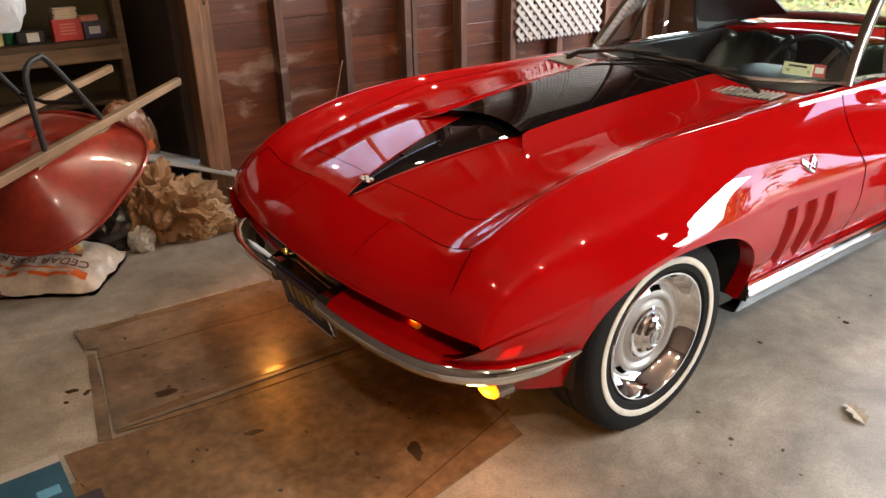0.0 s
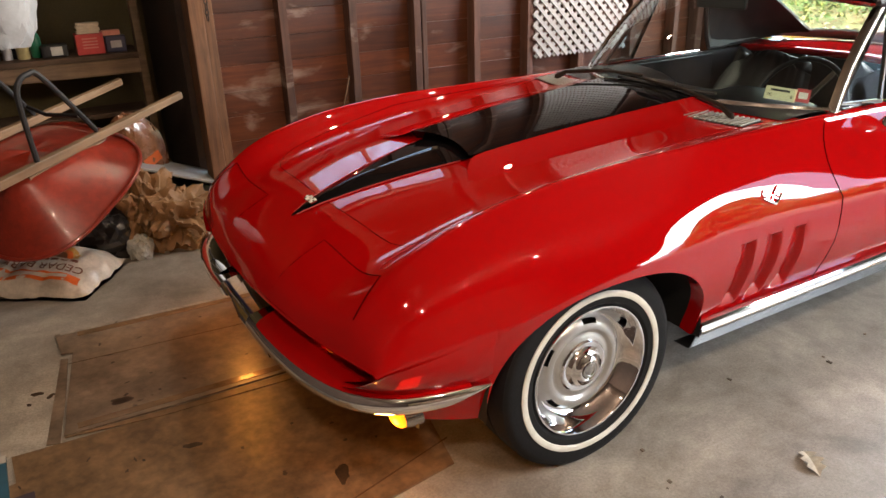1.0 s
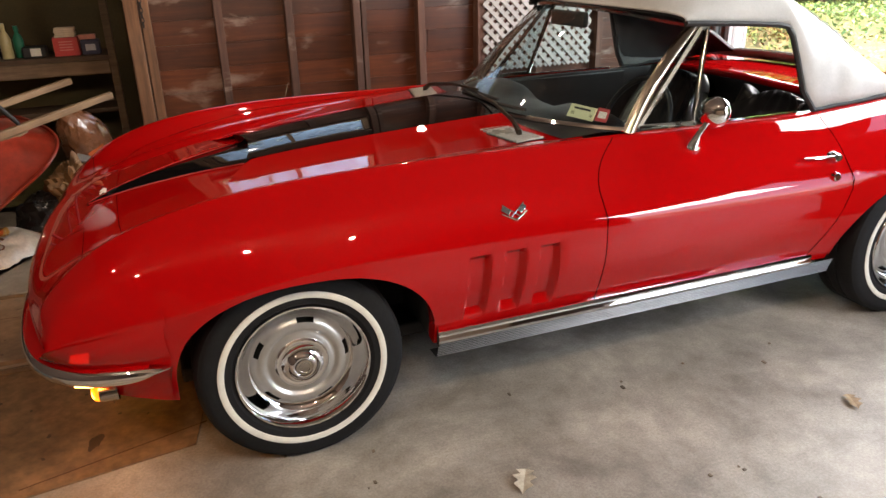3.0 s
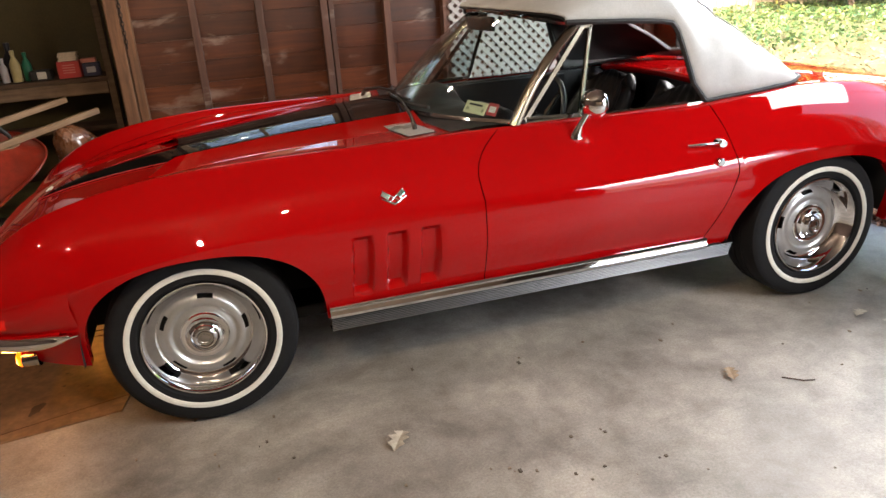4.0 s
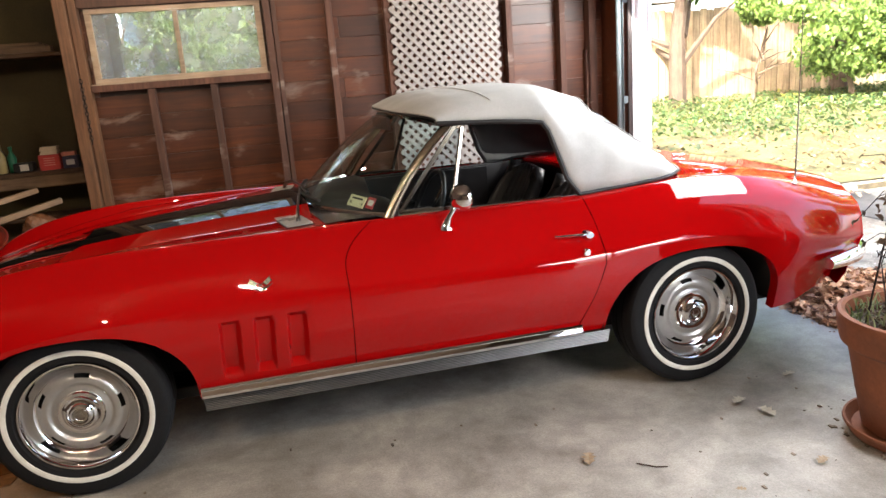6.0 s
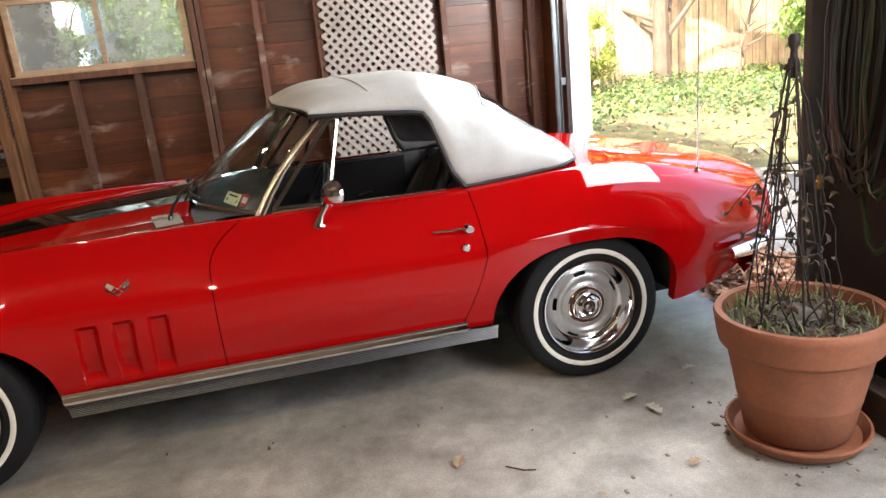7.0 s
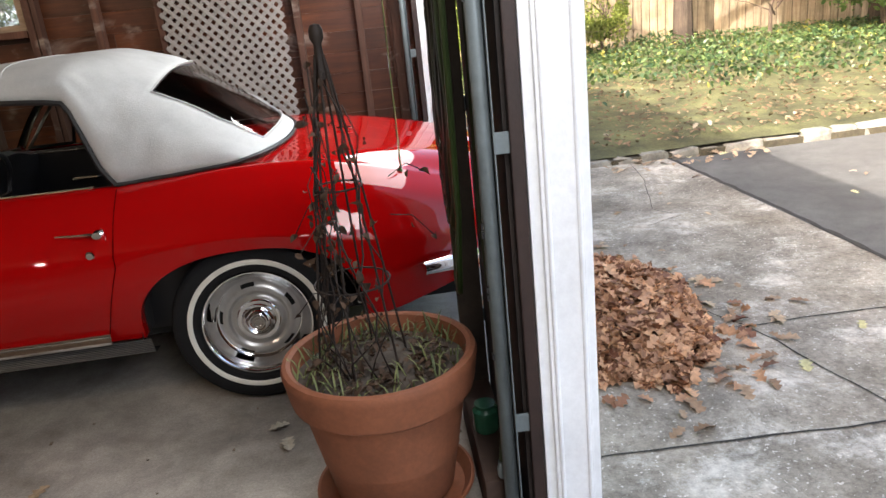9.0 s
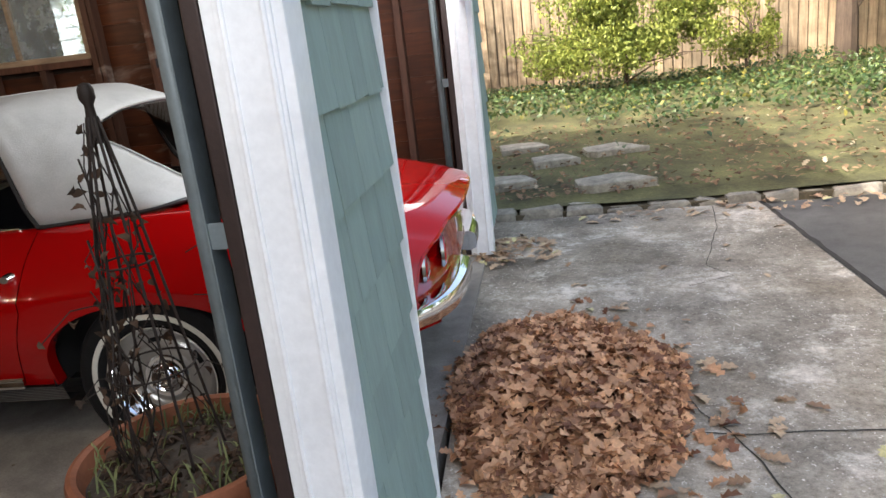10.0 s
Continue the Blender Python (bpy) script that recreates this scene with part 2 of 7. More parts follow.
def tube(points, radius, sides=8, bm=None, closed=False, flat=1.0):
    """A round bar through points; radius a number or one a point."""
    bm = bm or bmesh.new()
    pts = [Vector(p) for p in points]
    n = len(pts)
    rows, up = [], None
    for i, p in enumerate(pts):
        a = pts[(i - 1) % n] if (closed or i > 0) else p
        b = pts[(i + 1) % n] if (closed or i < n - 1) else p
        d = (b - a).normalized()
        if up is None:
            up = Vector((0, 0, 1)) if abs(d.z) < 0.9 else Vector((1, 0, 0))
        side = d.cross(up).normalized()
        up = side.cross(d).normalized()
        r = radius[i] if isinstance(radius, (list, tuple)) else radius
        rows.append([p + side * (r * math.cos(2 * math.pi * k / sides)) + up * (r * flat * math.sin(2 * math.pi * k / sides)) for k in range(sides)])
    vs = grid(bm, rows, close_u=closed, close_v=True)
    if not closed:
        bm.faces.new(vs[0])
        bm.faces.new(vs[-1][::-1])
    return bm


def pchip(keys):
    """A smooth curve through (x, value) keys that does not overshoot."""
    xs = [k[0] for k in keys]
    ys = [k[1] for k in keys]
    h = [b - a for a, b in zip(xs, xs[1:])]
    d = [(b - a) / c for a, b, c in zip(ys, ys[1:], h)]
    m = [d[0]] + [0 if a * b <= 0 else 2 * a * b / (a + b) for a, b in zip(d, d[1:])] + [d[-1]]

    def at(x):
        if x <= xs[0]:
            return ys[0]
        if x >= xs[-1]:
            return ys[-1]
        i = max(k for k in range(len(h)) if xs[k] <= x)
        t = (x - xs[i]) / h[i]
        return (ys[i] * (1 + 2 * t) * (1 - t) ** 2 + m[i] * h[i] * t * (1 - t) ** 2 + ys[i + 1] * t * t * (3 - 2 * t) + m[i + 1] * h[i] * t * t * (t - 1))

    return at


def catmull(p, per):
    """Points of a smooth line through p, per[i] steps on leg i."""
    out = []
    q = [p[0] * 2 - p[1], *p, p[-1] * 2 - p[-2]]
    for i in range(len(p) - 1):
        a, b, c, d = q[i], q[i + 1], q[i + 2], q[i + 3]
        for k in range(per[i]):
            t = k / per[i]
            out.append(0.5 * (2 * b + (c - a) * t + (2 * a - 5 * b + 4 * c - d) * t * t + (3 * b - a - 3 * c + d) * t ** 3))
    return out + [p[-1]]


# ---- the car ----
import functools

car = tagged(empty("sports_car"), "red convertible sports car with a raised white soft top", "car")

# lines along the body, each a value over x (front axle 0, rear axle 2.49)
CENTRE_Z = pchip([(-0.76, 0.54), (-0.735, 0.578), (-0.68, 0.625), (-0.56, 0.682), (-0.46, 0.718), (-0.2, 0.773), (0.2, 0.82), (0.6, 0.852), (1.0, 0.872), (2.3, 0.9), (2.6, 0.9), (2.9, 0.875), (3.2, 0.835), (3.45, 0.785), (3.56, 0.745)])
VALLEY_Y = pchip([(-0.76, 0.45), (-0.4, 0.50), (0.2, 0.52), (0.7, 0.53), (1.0, 0.57), (1.2, 0.59), (2.1, 0.60), (2.5, 0.55), (3.56, 0.45)])
VALLEY_Z = pchip([(-0.76, 0.54), (-0.735, 0.576), (-0.68, 0.62), (-0.56, 0.677), (-0.42, 0.718), (-0.2, 0.772), (0.2, 0.822), (0.6, 0.848), (1.0, 0.870), (1.3, 0.876), (2.1, 0.872), (2.6, 0.885), (2.9, 0.87), (3.2, 0.82), (3.45, 0.765), (3.56, 0.73)])
CREST_Y = pchip([(-0.76, 0.64), (-0.4, 0.635), (0.2, 0.63), (0.7, 0.63), (1.1, 0.63), (2.0, 0.63), (2.4, 0.655), (2.8, 0.655), (3.2, 0.63), (3.56, 0.58)])
CREST_Z = pchip([(-0.76, 0.538), (-0.735, 0.59), (-0.68, 0.645), (-0.56, 0.727), (-0.46, 0.772), (-0.32, 0.813), (-0.12, 0.848), (0.16, 0.867), (0.44, 0.870), (0.8, 0.869), (1.05, 0.869), (1.3, 0.866), (2.0, 0.86), (2.25, 0.87), (2.5, 0.886), (2.75, 0.875), (3.0, 0.825), (3.25, 0.765), (3.45, 0.715), (3.56, 0.69)])
SIDE_Y = pchip([(-0.76, 0.73), (-0.5, 0.765), (-0.2, 0.785), (0.2, 0.785), (0.7, 0.765), (1.1, 0.757), (1.8, 0.762), (2.2, 0.785), (2.5, 0.80), (2.9, 0.785), (3.3, 0.745), (3.56, 0.69)])
SIDE_Z = pchip([(-0.76, 0.532), (-0.72, 0.585), (-0.6, 0.655), (-0.4, 0.72), (-0.1, 0.772), (0.3, 0.785), (0.8, 0.78), (1.2, 0.778), (2.0, 0.778), (2.5, 0.80), (2.9, 0.775), (3.25, 0.70), (3.56, 0.645)])
EDGE_Y = pchip([(-0.76, 0.765), (-0.5, 0.815), (-0.2, 0.848), (0.1, 0.856), (0.6, 0.828), (1.2, 0.845), (2.0, 0.862), (2.5, 0.876), (2.9, 0.862), (3.3, 0.81), (3.56, 0.74)])
EDGE_Z = pchip([(-0.76, 0.52), (-0.5, 0.56), (-0.29, 0.60), (0.0, 0.652), (0.15, 0.662), (0.6, 0.658), (1.2, 0.655), (1.9, 0.65), (2.2, 0.668), (2.47, 0.68), (2.75, 0.64), (3.0, 0.6), (3.3, 0.56), (3.56, 0.53)])
LOW_Y = pchip([(-0.76, 0.70), (-0.5, 0.775), (-0.2, 0.832), (0.1, 0.85), (0.6, 0.825), (1.2, 0.84), (2.0, 0.856), (2.5, 0.865), (2.9, 0.845), (3.3, 0.78), (3.56, 0.69)])
FOOT_Y = pchip([(-0.76, 0.62), (-0.5, 0.72), (-0.2, 0.80), (0.1, 0.80), (0.6, 0.765), (1.2, 0.77), (2.0, 0.785), (2.5, 0.82), (2.9, 0.79), (3.3, 0.70), (3.56, 0.60)])
FOOT_Z = pchip([(-0.76, 0.45), (-0.66, 0.42), (-0.60, 0.36), (-0.55, 0.315), (-0.37, 0.295), (0.4, 0.305), (2.08, 0.312), (2.9, 0.27), (3.2, 0.31), (3.56, 0.38)])


def flow(line):
    """The same line with its bends eased over a hand's width, but not at the ends."""
    def at(x):
        r = 0.13 * max(0, min(1, (x + 0.62) / 0.3)) * max(0, min(1, (3.5 - x) / 0.25))
        if r < 0.001:
            return line(x)
        return (line(x - r) + 2 * line(x - 0.66 * r) + 3 * line(x - 0.33 * r) + 4 * line(x) + 3 * line(x + 0.33 * r) + 2 * line(x + 0.66 * r) + line(x + r)) / 16
    return at


CENTRE_Z, VALLEY_Y, VALLEY_Z, CREST_Y, CREST_Z, SIDE_Y, SIDE_Z, EDGE_Y, EDGE_Z, LOW_Y = [flow(k) for k in (CENTRE_Z, VALLEY_Y, VALLEY_Z, CREST_Y, CREST_Z, SIDE_Y, SIDE_Z, EDGE_Y, EDGE_Z, LOW_Y)]
ARCHES = ((0.025, 0.392, 0.335, 0.292), (2.48, 0.412, 0.325, 0.30))
NOSE, TAIL = -0.76, 3.56


def foot(x):
    for c, a, z, b in ARCHES:
        u = abs(x - c) / a
        if u < 1:
            return z + b * (1 - u ** 2.35) ** (1 / 2.35)
    return FOOT_Z(x)


def bow(x, y):
    """How far the rounded ends in plan bend the body."""
    w = max(0, min(1, (-0.3 - x) / 0.46)) ** 1.5
    w2 = max(0, min(1, (x - 2.95) / 0.6)) ** 1.5
    return 0.10 * w * (abs(y) / 0.78) ** 2.2 - 0.15 * w2 * (abs(y) / 0.74) ** 2.4


@functools.lru_cache(maxsize=None)
def upper(x):
    tuck = 0.009 * max(0, min(1, (x + 0.55) / 0.3)) * max(0, min(1, (3.3 - x) / 0.4))
    cy, cz = CREST_Y(x), CREST_Z(x)
    vy, vz, sy, sz = VALLEY_Y(x), VALLEY_Z(x), SIDE_Y(x) - tuck, SIDE_Z(x) - tuck
    a, b = min(0.035, (cy - vy) * 0.4), min(0.03, (sy - cy) * 0.3)
    # two points close to the crest keep it a firm ridge
    p = [(0, CENTRE_Z(x)), (vy * 0.55, CENTRE_Z(x) * 0.55 + vz * 0.45 + 0.002), (vy, vz), (cy - a, cz + (vz - cz) * 0.72 * a / (cy - vy)), (cy, cz), (cy + b, cz + (sz - cz) * 0.62 * b / (sy - cy)), (sy, sz), (EDGE_Y(x), EDGE_Z(x))]
    return catmull([Vector((*q, 0)) for q in p], (5, 6, 4, 3, 3, 5, 8))


LOWER_STEPS = 20


def lower(x):
    e, f = Vector((EDGE_Y(x), EDGE_Z(x), 0)), Vector((FOOT_Y(x), FOOT_Z(x), 0))
    mid = Vector((LOW_Y(x), 0.55 * EDGE_Z(x) + 0.45 * FOOT_Z(x), 0))
    line = catmull([e, mid, f], (12, 12))
    z1 = foot(x)
    out = []
    for k in range(LOWER_STEPS + 1):
        z = e.y + (z1 - e.y) * k / LOWER_STEPS
        for a, b in zip(line, line[1:]):
            if a.y >= z >= b.y or b is line[-1]:
                t = (a.y - z) / max(1e-6, a.y - b.y)
                out.append((a.x + (b.x - a.x) * t, z))
                break
    return out


def gill(x, z):
    """Depth of the three side vents."""
    d = 0.0
    for k in range(3):
        x0 = 0.513 + 0.122 * k + (z - 0.4) * 0.06
        u, w = (x - x0) / 0.080, (z - 0.388) / 0.218
        if 0 < u < 1 and 0 < w < 1:
            rise = min(1, u / 0.13, (1 - u) / 0.3, w / 0.07, (1 - w) / 0.07)
            d = max(d, 0.024 * rise * rise * (3 - 2 * rise))
    return d


def span(a, b, n):
    return [a + (b - a) * i / n for i in range(n)]


def stations():
    xs = [NOSE + 0.36 * (i / 22) ** 1.4 for i in range(22)]
    last = NOSE + 0.36
    for c, a, z, b in ARCHES:
        if c - a - 0.002 > last:
            xs += span(last, c - a - 0.002, 30 if c > 1 else 1)
        xs += [c - a - 0.002] + [c - a * math.cos(math.pi * i / 32) for i in range(33)] + [c + a + 0.002]
        last = c + a + 0.004
        if c < 1:
            xs += span(last, 0.49, 8) + span(0.49, 0.84, 64) + span(0.84, 1.008, 10)
            last = 1.008
    xs += span(last, TAIL - 0.12, 24) + [TAIL - 0.12 * (1 - i / 10) ** 1.6 for i in range(11)]
    return sorted(set(round(x, 4) for x in xs))


XS = stations()
UP_N = 35


def body_row(x, s):
    up = upper(x)
    lo = lower(x)
    pts = [(x + bow(x, p.x), s * p.x, p.y) for p in up]
    for y, z in lo[1:]:
        y -= gill(x, z)
        pts.append((x + bow(x, y), s * y, z))
    # the waist line is a firm but rounded edge
    for _ in range(3):
        old = list(pts)
        for k in range(len(up) - 4, len(up) + 4):
            w = 0.25 if gill(x, old[k][2]) == 0 else 0.0
            pts[k] = (old[k][0], old[k][1] * (1 - 2 * w) + w * (old[k - 1][1] + old[k + 1][1]), old[k][2] * (1 - 2 * w) + w * (old[k - 1][2] + old[k + 1][2]))
    # rolled flange along the lower edge
    y, z = lo[-1]
    pts.append((x + bow(x, y), s * (y - 0.012), z - 0.004))
    pts.append((x + bow(x, y), s * (y - 0.05), z + 0.002))
    return pts


def top_z(x, y):
    """Height of the upper body at a place in plan."""
    xx = x - bow(x, y)
    up = upper(xx)
    for a, b in zip(up, up[1:]):
        if a.x <= abs(y) <= b.x:
            return a.y + (b.y - a.y) * (abs(y) - a.x) / max(1e-6, b.x - a.x)
    return up[-1].y


def side_y(x, z):
    """Half width of the body at a height."""
    line = [(p.x, p.y) for p in upper(x)[18:]] + lower(x)[1:]
    for a, b in zip(line, line[1:]):
        if a[1] >= z >= b[1]:
            return a[0] + (b[0] - a[0]) * (a[1] - z) / max(1e-6, a[1] - b[1])
    return line[-1][0]


DOOR = (1.008, 2.045)


def door_rear(z):
    return DOOR[1] - max(0, 0.62 - z) * 0.37


def bar(p, q, wide, deep, side, bm=None):
    """A flat bar from p to q; side: the way its width faces."""
    bm = bm or bmesh.new()
    p, q = Vector(p), Vector(q)
    d = (q - p).normalized()
    n = Vector(side)
    n = (n - d * n.dot(d)).normalized()
    o = d.cross(n)
    prof = [(-wide, -deep), (-wide, deep * 0.6), (-wide * 0.6, deep), (wide * 0.6, deep), (wide, deep * 0.6), (wide, -deep)]
    vs = grid(bm, [[c + n * (a / 2) + o * (b / 2) for a, b in prof] for c in (p, q)], close_v=True)
    bm.faces.new(vs[0])
    bm.faces.new(vs[1][::-1])
    return bm


def build_body():
    groups = {"hood": [], "front_fender": [], "door": [], "rear_body": []}
    valley = 18
    rows = {s: [body_row(x, s) for x in XS] for s in (-1, 1)}
    meshes = {}
    for s in (-1, 1):
        for i in range(len(XS) - 1):
            x = (XS[i] + XS[i + 1]) / 2
            for j in range(len(rows[s][0]) - 1):
                a, b, c, d = rows[s][i][j], rows[s][i + 1][j], rows[s][i + 1][j + 1], rows[s][i][j + 1]
                z = (a[2] + c[2]) / 2
                if x > 1.03 and x < 2.27 and j < 16:
                    continue
                if x <= 1.03 and j < 14 and x > -0.47:
                    key = ("hood", 0)
                elif x < DOOR[0] or (x < 1.2 and j < 16):
                    key = ("front_fender", 0)
                elif x < door_rear(z) and j >= 16:
                    key = ("door", s)
                else:
                    key = ("rear_body", 0)
                meshes.setdefault(key, []).append((a, b, c, d) if s < 0 else (a, d, c, b))
    for (name, s), faces in meshes.items():
        bm = bmesh.new()
        seen = {}
        for f in faces:
            vs = []
            for p in f:
                k = (round(p[0], 5), round(p[1], 5), round(p[2], 5))
                if k not in seen:
                    seen[k] = bm.verts.new(p)
                if seen[k] not in vs:
                    vs.append(seen[k])
            if len(vs) > 2:
                try:
                    bm.faces.new(vs)
                except ValueError:
                    pass
        part(name, bm, RED, car, {"hood": "red hood with a raised black scoop", "front_fender": "glossy red front body", "door": "glossy red door", "rear_body": "glossy red rear body"}[name], smooth=28)


build_body()


def seam(points, r=0.0024, mat=SEAM, name="panel_gap"):
    part(name, tube(points, r, 6), mat, car)


def on_top(pts, lift=-0.0006):
    out = []
    for (x0, y0), (x1, y1) in zip(pts, pts[1:]):
        n = max(2, int(math.dist((x0, y0), (x1, y1)) / 0.03))
        for k in range(n):
            x, y = x0 + (x1 - x0) * k / n, y0 + (y1 - y0) * k / n
            out.append((x, y, top_z(x, y) + lift))
    return out + [(pts[-1][0], pts[-1][1], top_z(*pts[-1]) + lift)]


for s in (-1, 1):
    # hood outline, headlamp doors, door gaps
    seam(on_top([(-0.465, 0.03 * s), (-0.455, 0.36 * s), (-0.447, 0.44 * s), (-0.432, 0.482 * s), (-0.405, 0.51 * s), (-0.36, 0.53 * s), (0.1, 0.575 * s), (0.5, 0.575 * s), (0.85, 0.56 * s), (0.93, 0.54 * s)]), 0.0015, TOP_SEAM)
    seam(on_top([(-0.735, 0.24 * s), (-0.565, 0.243 * s), (-0.562, 0.60 * s), (-0.66, 0.635 * s)]), 0.0014, TOP_SEAM)
    ys = [0.86, 0.84, 0.80, 0.76, 0.70, 0.66, 0.62, 0.56, 0.5, 0.44, 0.38, 0.325]
    front = [(DOOR[0] + 0.13 * max(0, (z - 0.72) / 0.145) ** 2.2, z) for z in [0.866 - 0.008 * k for k in range(19)] + ys[4:]]
    seam([(x, s * (side_y(x, z) + 0.0004), z) for x, z in front if z < CREST_Z(x) - 0.001], 0.0018)
    seam([(door_rear(z), s * (side_y(door_rear(z), z) + 0.0004), z) for z in [0.855] + ys[1:]], 0.0018)
    seam([(x, s * (side_y(x, 0.328) - 0.0006), 0.328) for x in span(1.008, 1.95, 12)])

# inner wheel houses, floor and bulkheads hide the hollow inside
for c, a, z, b in ARCHES:
    for s in (-1, 1):
        bm = bmesh.new()
        ring = [(c + (a + 0.012) * math.cos(math.pi * k / 20), 0, 0.30 + (z + b + 0.05 - 0.30) * math.sin(math.pi * k / 20) ** 0.8) for k in range(21)]
        grid(bm, [[(p[0], s * y, p[2]) for p in ring] for y in (0.80, 0.45)])
        vs = [bm.verts.new((p[0], s * 0.45, p[2])) for p in ring]
        bm.faces.new(vs)
        part("wheel_house", bm, SHADOW_BLACK, car, "matt black wheel well")
part("underbody", boxed(-0.35, 3.3, -0.55, 0.55, 0.22, 0.27, 0.01), SHADOW_BLACK, car, "matt black floor pan")

# nose below the lip: red lip return, grille mouth with shade as a black sheet, bars, lower valance


def lip(y):
    return NOSE + bow(NOSE, y)


def across(profile, half=0.755, n=40, y0=None):
    """Rows across the nose: profile gives (set back, z) pairs."""
    rows = []
    for k in range(n + 1):
        y = -half + 2 * half * k / n
        rows.append([(lip(y) + back, y, z) for back, z in profile])
    return rows


bm = bmesh.new()
grid(bm, across([(0.0, 0.54), (-0.004, 0.533), (0.0, 0.525), (0.012, 0.518), (0.035, 0.516)]))
part("nose_panel", bm, RED, car, "red nose panel under the lip")
bm = bmesh.new()
grid(bm, across([(0.03, 0.518), (0.10, 0.515), (0.14, 0.48), (0.15, 0.40), (0.14, 0.30)], 0.72))
part("grille_back", bm, SHADOW_BLACK, car, "black sheet for the shade in the grille mouth")
for z in (0.45, 0.42, 0.39, 0.36, 0.33):
    pts = [(lip(y) + 0.10 + 0.02 * (z < 0.4), y, z) for y in span(-0.56, 0.561, 24)]
    part("grille_bar", tube(pts, 0.0055, 6), DULL_CHROME, car, "thin metal grille bar")
bm = bmesh.new()
grid(bm, across([(0.14, 0.335), (0.085, 0.332), (0.08, 0.32), (0.095, 0.295), (0.15, 0.27), (0.25, 0.26)], 0.50))
part("lower_valance", bm, DARK, car, "dark lower front valance")
for s in (-1, 1):
    # lit turn signals below the bumper ends, and the inner lamp beside the grille
    bm = bmesh.new()
    bmesh.ops.create_uvsphere(bm, u_segments=20, v_segments=12, radius=1)
    part("turn_signal", bm, AMBER, car, "lit amber turn signal lens", m=Matrix.Translation((-0.572, s * 0.68, 0.33)) @ Matrix.Diagonal((0.024, 0.04, 0.026, 1)))
    bm = lathe([(0.0, 0.02), (0.052, 0.02), (0.056, 0.0), (0.058, -0.03)], 24, "x")
    part("signal_bezel", bm, DULL_CHROME, car, "chrome signal rim", m=Matrix.Translation((-0.552, s * 0.68, 0.33)) @ Matrix.Diagonal((-1, 0.8, 0.56, 1)))
    # chrome bumper blade sweeping round the corner
    path = catmull([Vector((-0.795, 0.14, 0)), Vector((-0.79, 0.32, 0)), Vector((-0.765, 0.51, 0)), Vector((-0.71, 0.66, 0)), Vector((-0.61, 0.757, 0)), Vector((-0.48, 0.798, 0)), Vector((-0.37, 0.812, 0))], (6,) * 6)
    prof = [(-0.10, 0.458), (-0.05, 0.456), (-0.015, 0.448), (-0.002, 0.438), (0.004, 0.426), (0.004, 0.410), (-0.004, 0.397), (-0.018, 0.390), (-0.04, 0.393)]
    rows = []
    for i, p in enumerate(path):
        a, b = path[max(0, i - 1)], path[min(len(path) - 1, i + 1)]
        d = (b - a).normalized()
        out = Vector((-d.y, d.x, 0))
        if out.x > 0 and out.y < 0:
            out = -out
        t = i / (len(path) - 1)
        shrink = 1 - 0.72 * max(0, (t - 0.55) / 0.45) ** 1.5
        tip = 1 - 0.82 * max(0, (t - 0.80) / 0.20) ** 1.7
        rise = 0.015 * max(0, 0.35 - t) + 0.012 * (1 - tip)
        rows.append([(p.x + out.x * o * (shrink if o < 0 else 1), s * (p.y + out.y * o * (shrink if o < 0 else 1)), 0.43 + (z - 0.43) * (0.55 + 0.45 * shrink) * tip + rise - 0.008 * t) for o, z in prof])
    bm = bmesh.new()
    vs = grid(bm, rows)
    for end in (vs[0], vs[-1]):
        bm.faces.new(end)
    part("front_bumper", bm, CHROME, car, "chrome front bumper blade")
    # upper face of the blade; near side coloured red as chrome mirroring the body
    bm = bmesh.new()
    fill = []
    for i, p in enumerate(path[2:-3]):
        q = path[min(len(path) - 1, i + 4)] - path[i + 1]
        d = q.normalized()
        out = Vector((-d.y, d.x, 0))
        t = (i + 2) / (len(path) - 1)
        shrink = 1 - 0.72 * max(0, (t - 0.55) / 0.45) ** 1.5
        low = max(0, min(1, (0.72 - t) / 0.36))
        low = low * low * (3 - 2 * low)
        fill.append([(p.x + out.x * o * shrink, s * (p.y + out.y * o * shrink), z - 0.008 * t) for o, z in ((-0.125, 0.456 + 0.028 * low), (-0.09, 0.456 + 0.026 * low), (-0.05, 0.453 + 0.018 * low), (-0.02, 0.450 + 0.008 * low), (-0.007, 0.446), (-0.010, 0.440))])
    grid(bm, fill)
    part("bumper_upper_face", bm, RED if s < 0 else CHROME, car, "upper face of the chrome bumper, body's red reflection painted on the near side")
    bm = bmesh.new()
    wrap = []
    for x in span(-0.72, -0.372, 20) + [-0.372]:
        for a, b in zip(path, path[1:]):
            if a.x <= x <= b.x:
                by = a.y + (b.y - a.y) * (x - a.x) / max(1e-6, b.x - a.x)
                break
        ey, ez = EDGE_Y(x), EDGE_Z(x)
        ex = x + bow(x, ey) * 0.6
        top, foot_ = Vector((ex, ey - 0.006, ez - 0.002)), Vector((x + 0.012, by - 0.012, 0.444))
        wrap.append([top.lerp(foot_, t) + Vector((-0.006, 0.012, 0)) * math.sin(math.pi * t) for t in (0, 0.15, 0.3, 0.5, 0.7, 0.85, 1.0)])
    grid(bm, [[(p.x, s * p.y, p.z) for p in r] for r in wrap])
    part("fender_return", bm, RED, car, "red fender corner above the bumper end")
    # lit lens in the fender corner at the outer end of the grille slot
    bm = bmesh.new()
    lens = [[wrap[i][j] + Vector((-0.006, 0.007, 0.002)) * (math.sin(math.pi * (i - 5) / 3) * math.sin(math.pi * (j - 2) / 2) * 0.6 + 0.12) for j in range(2, 5)] for i in range(5, 9)]
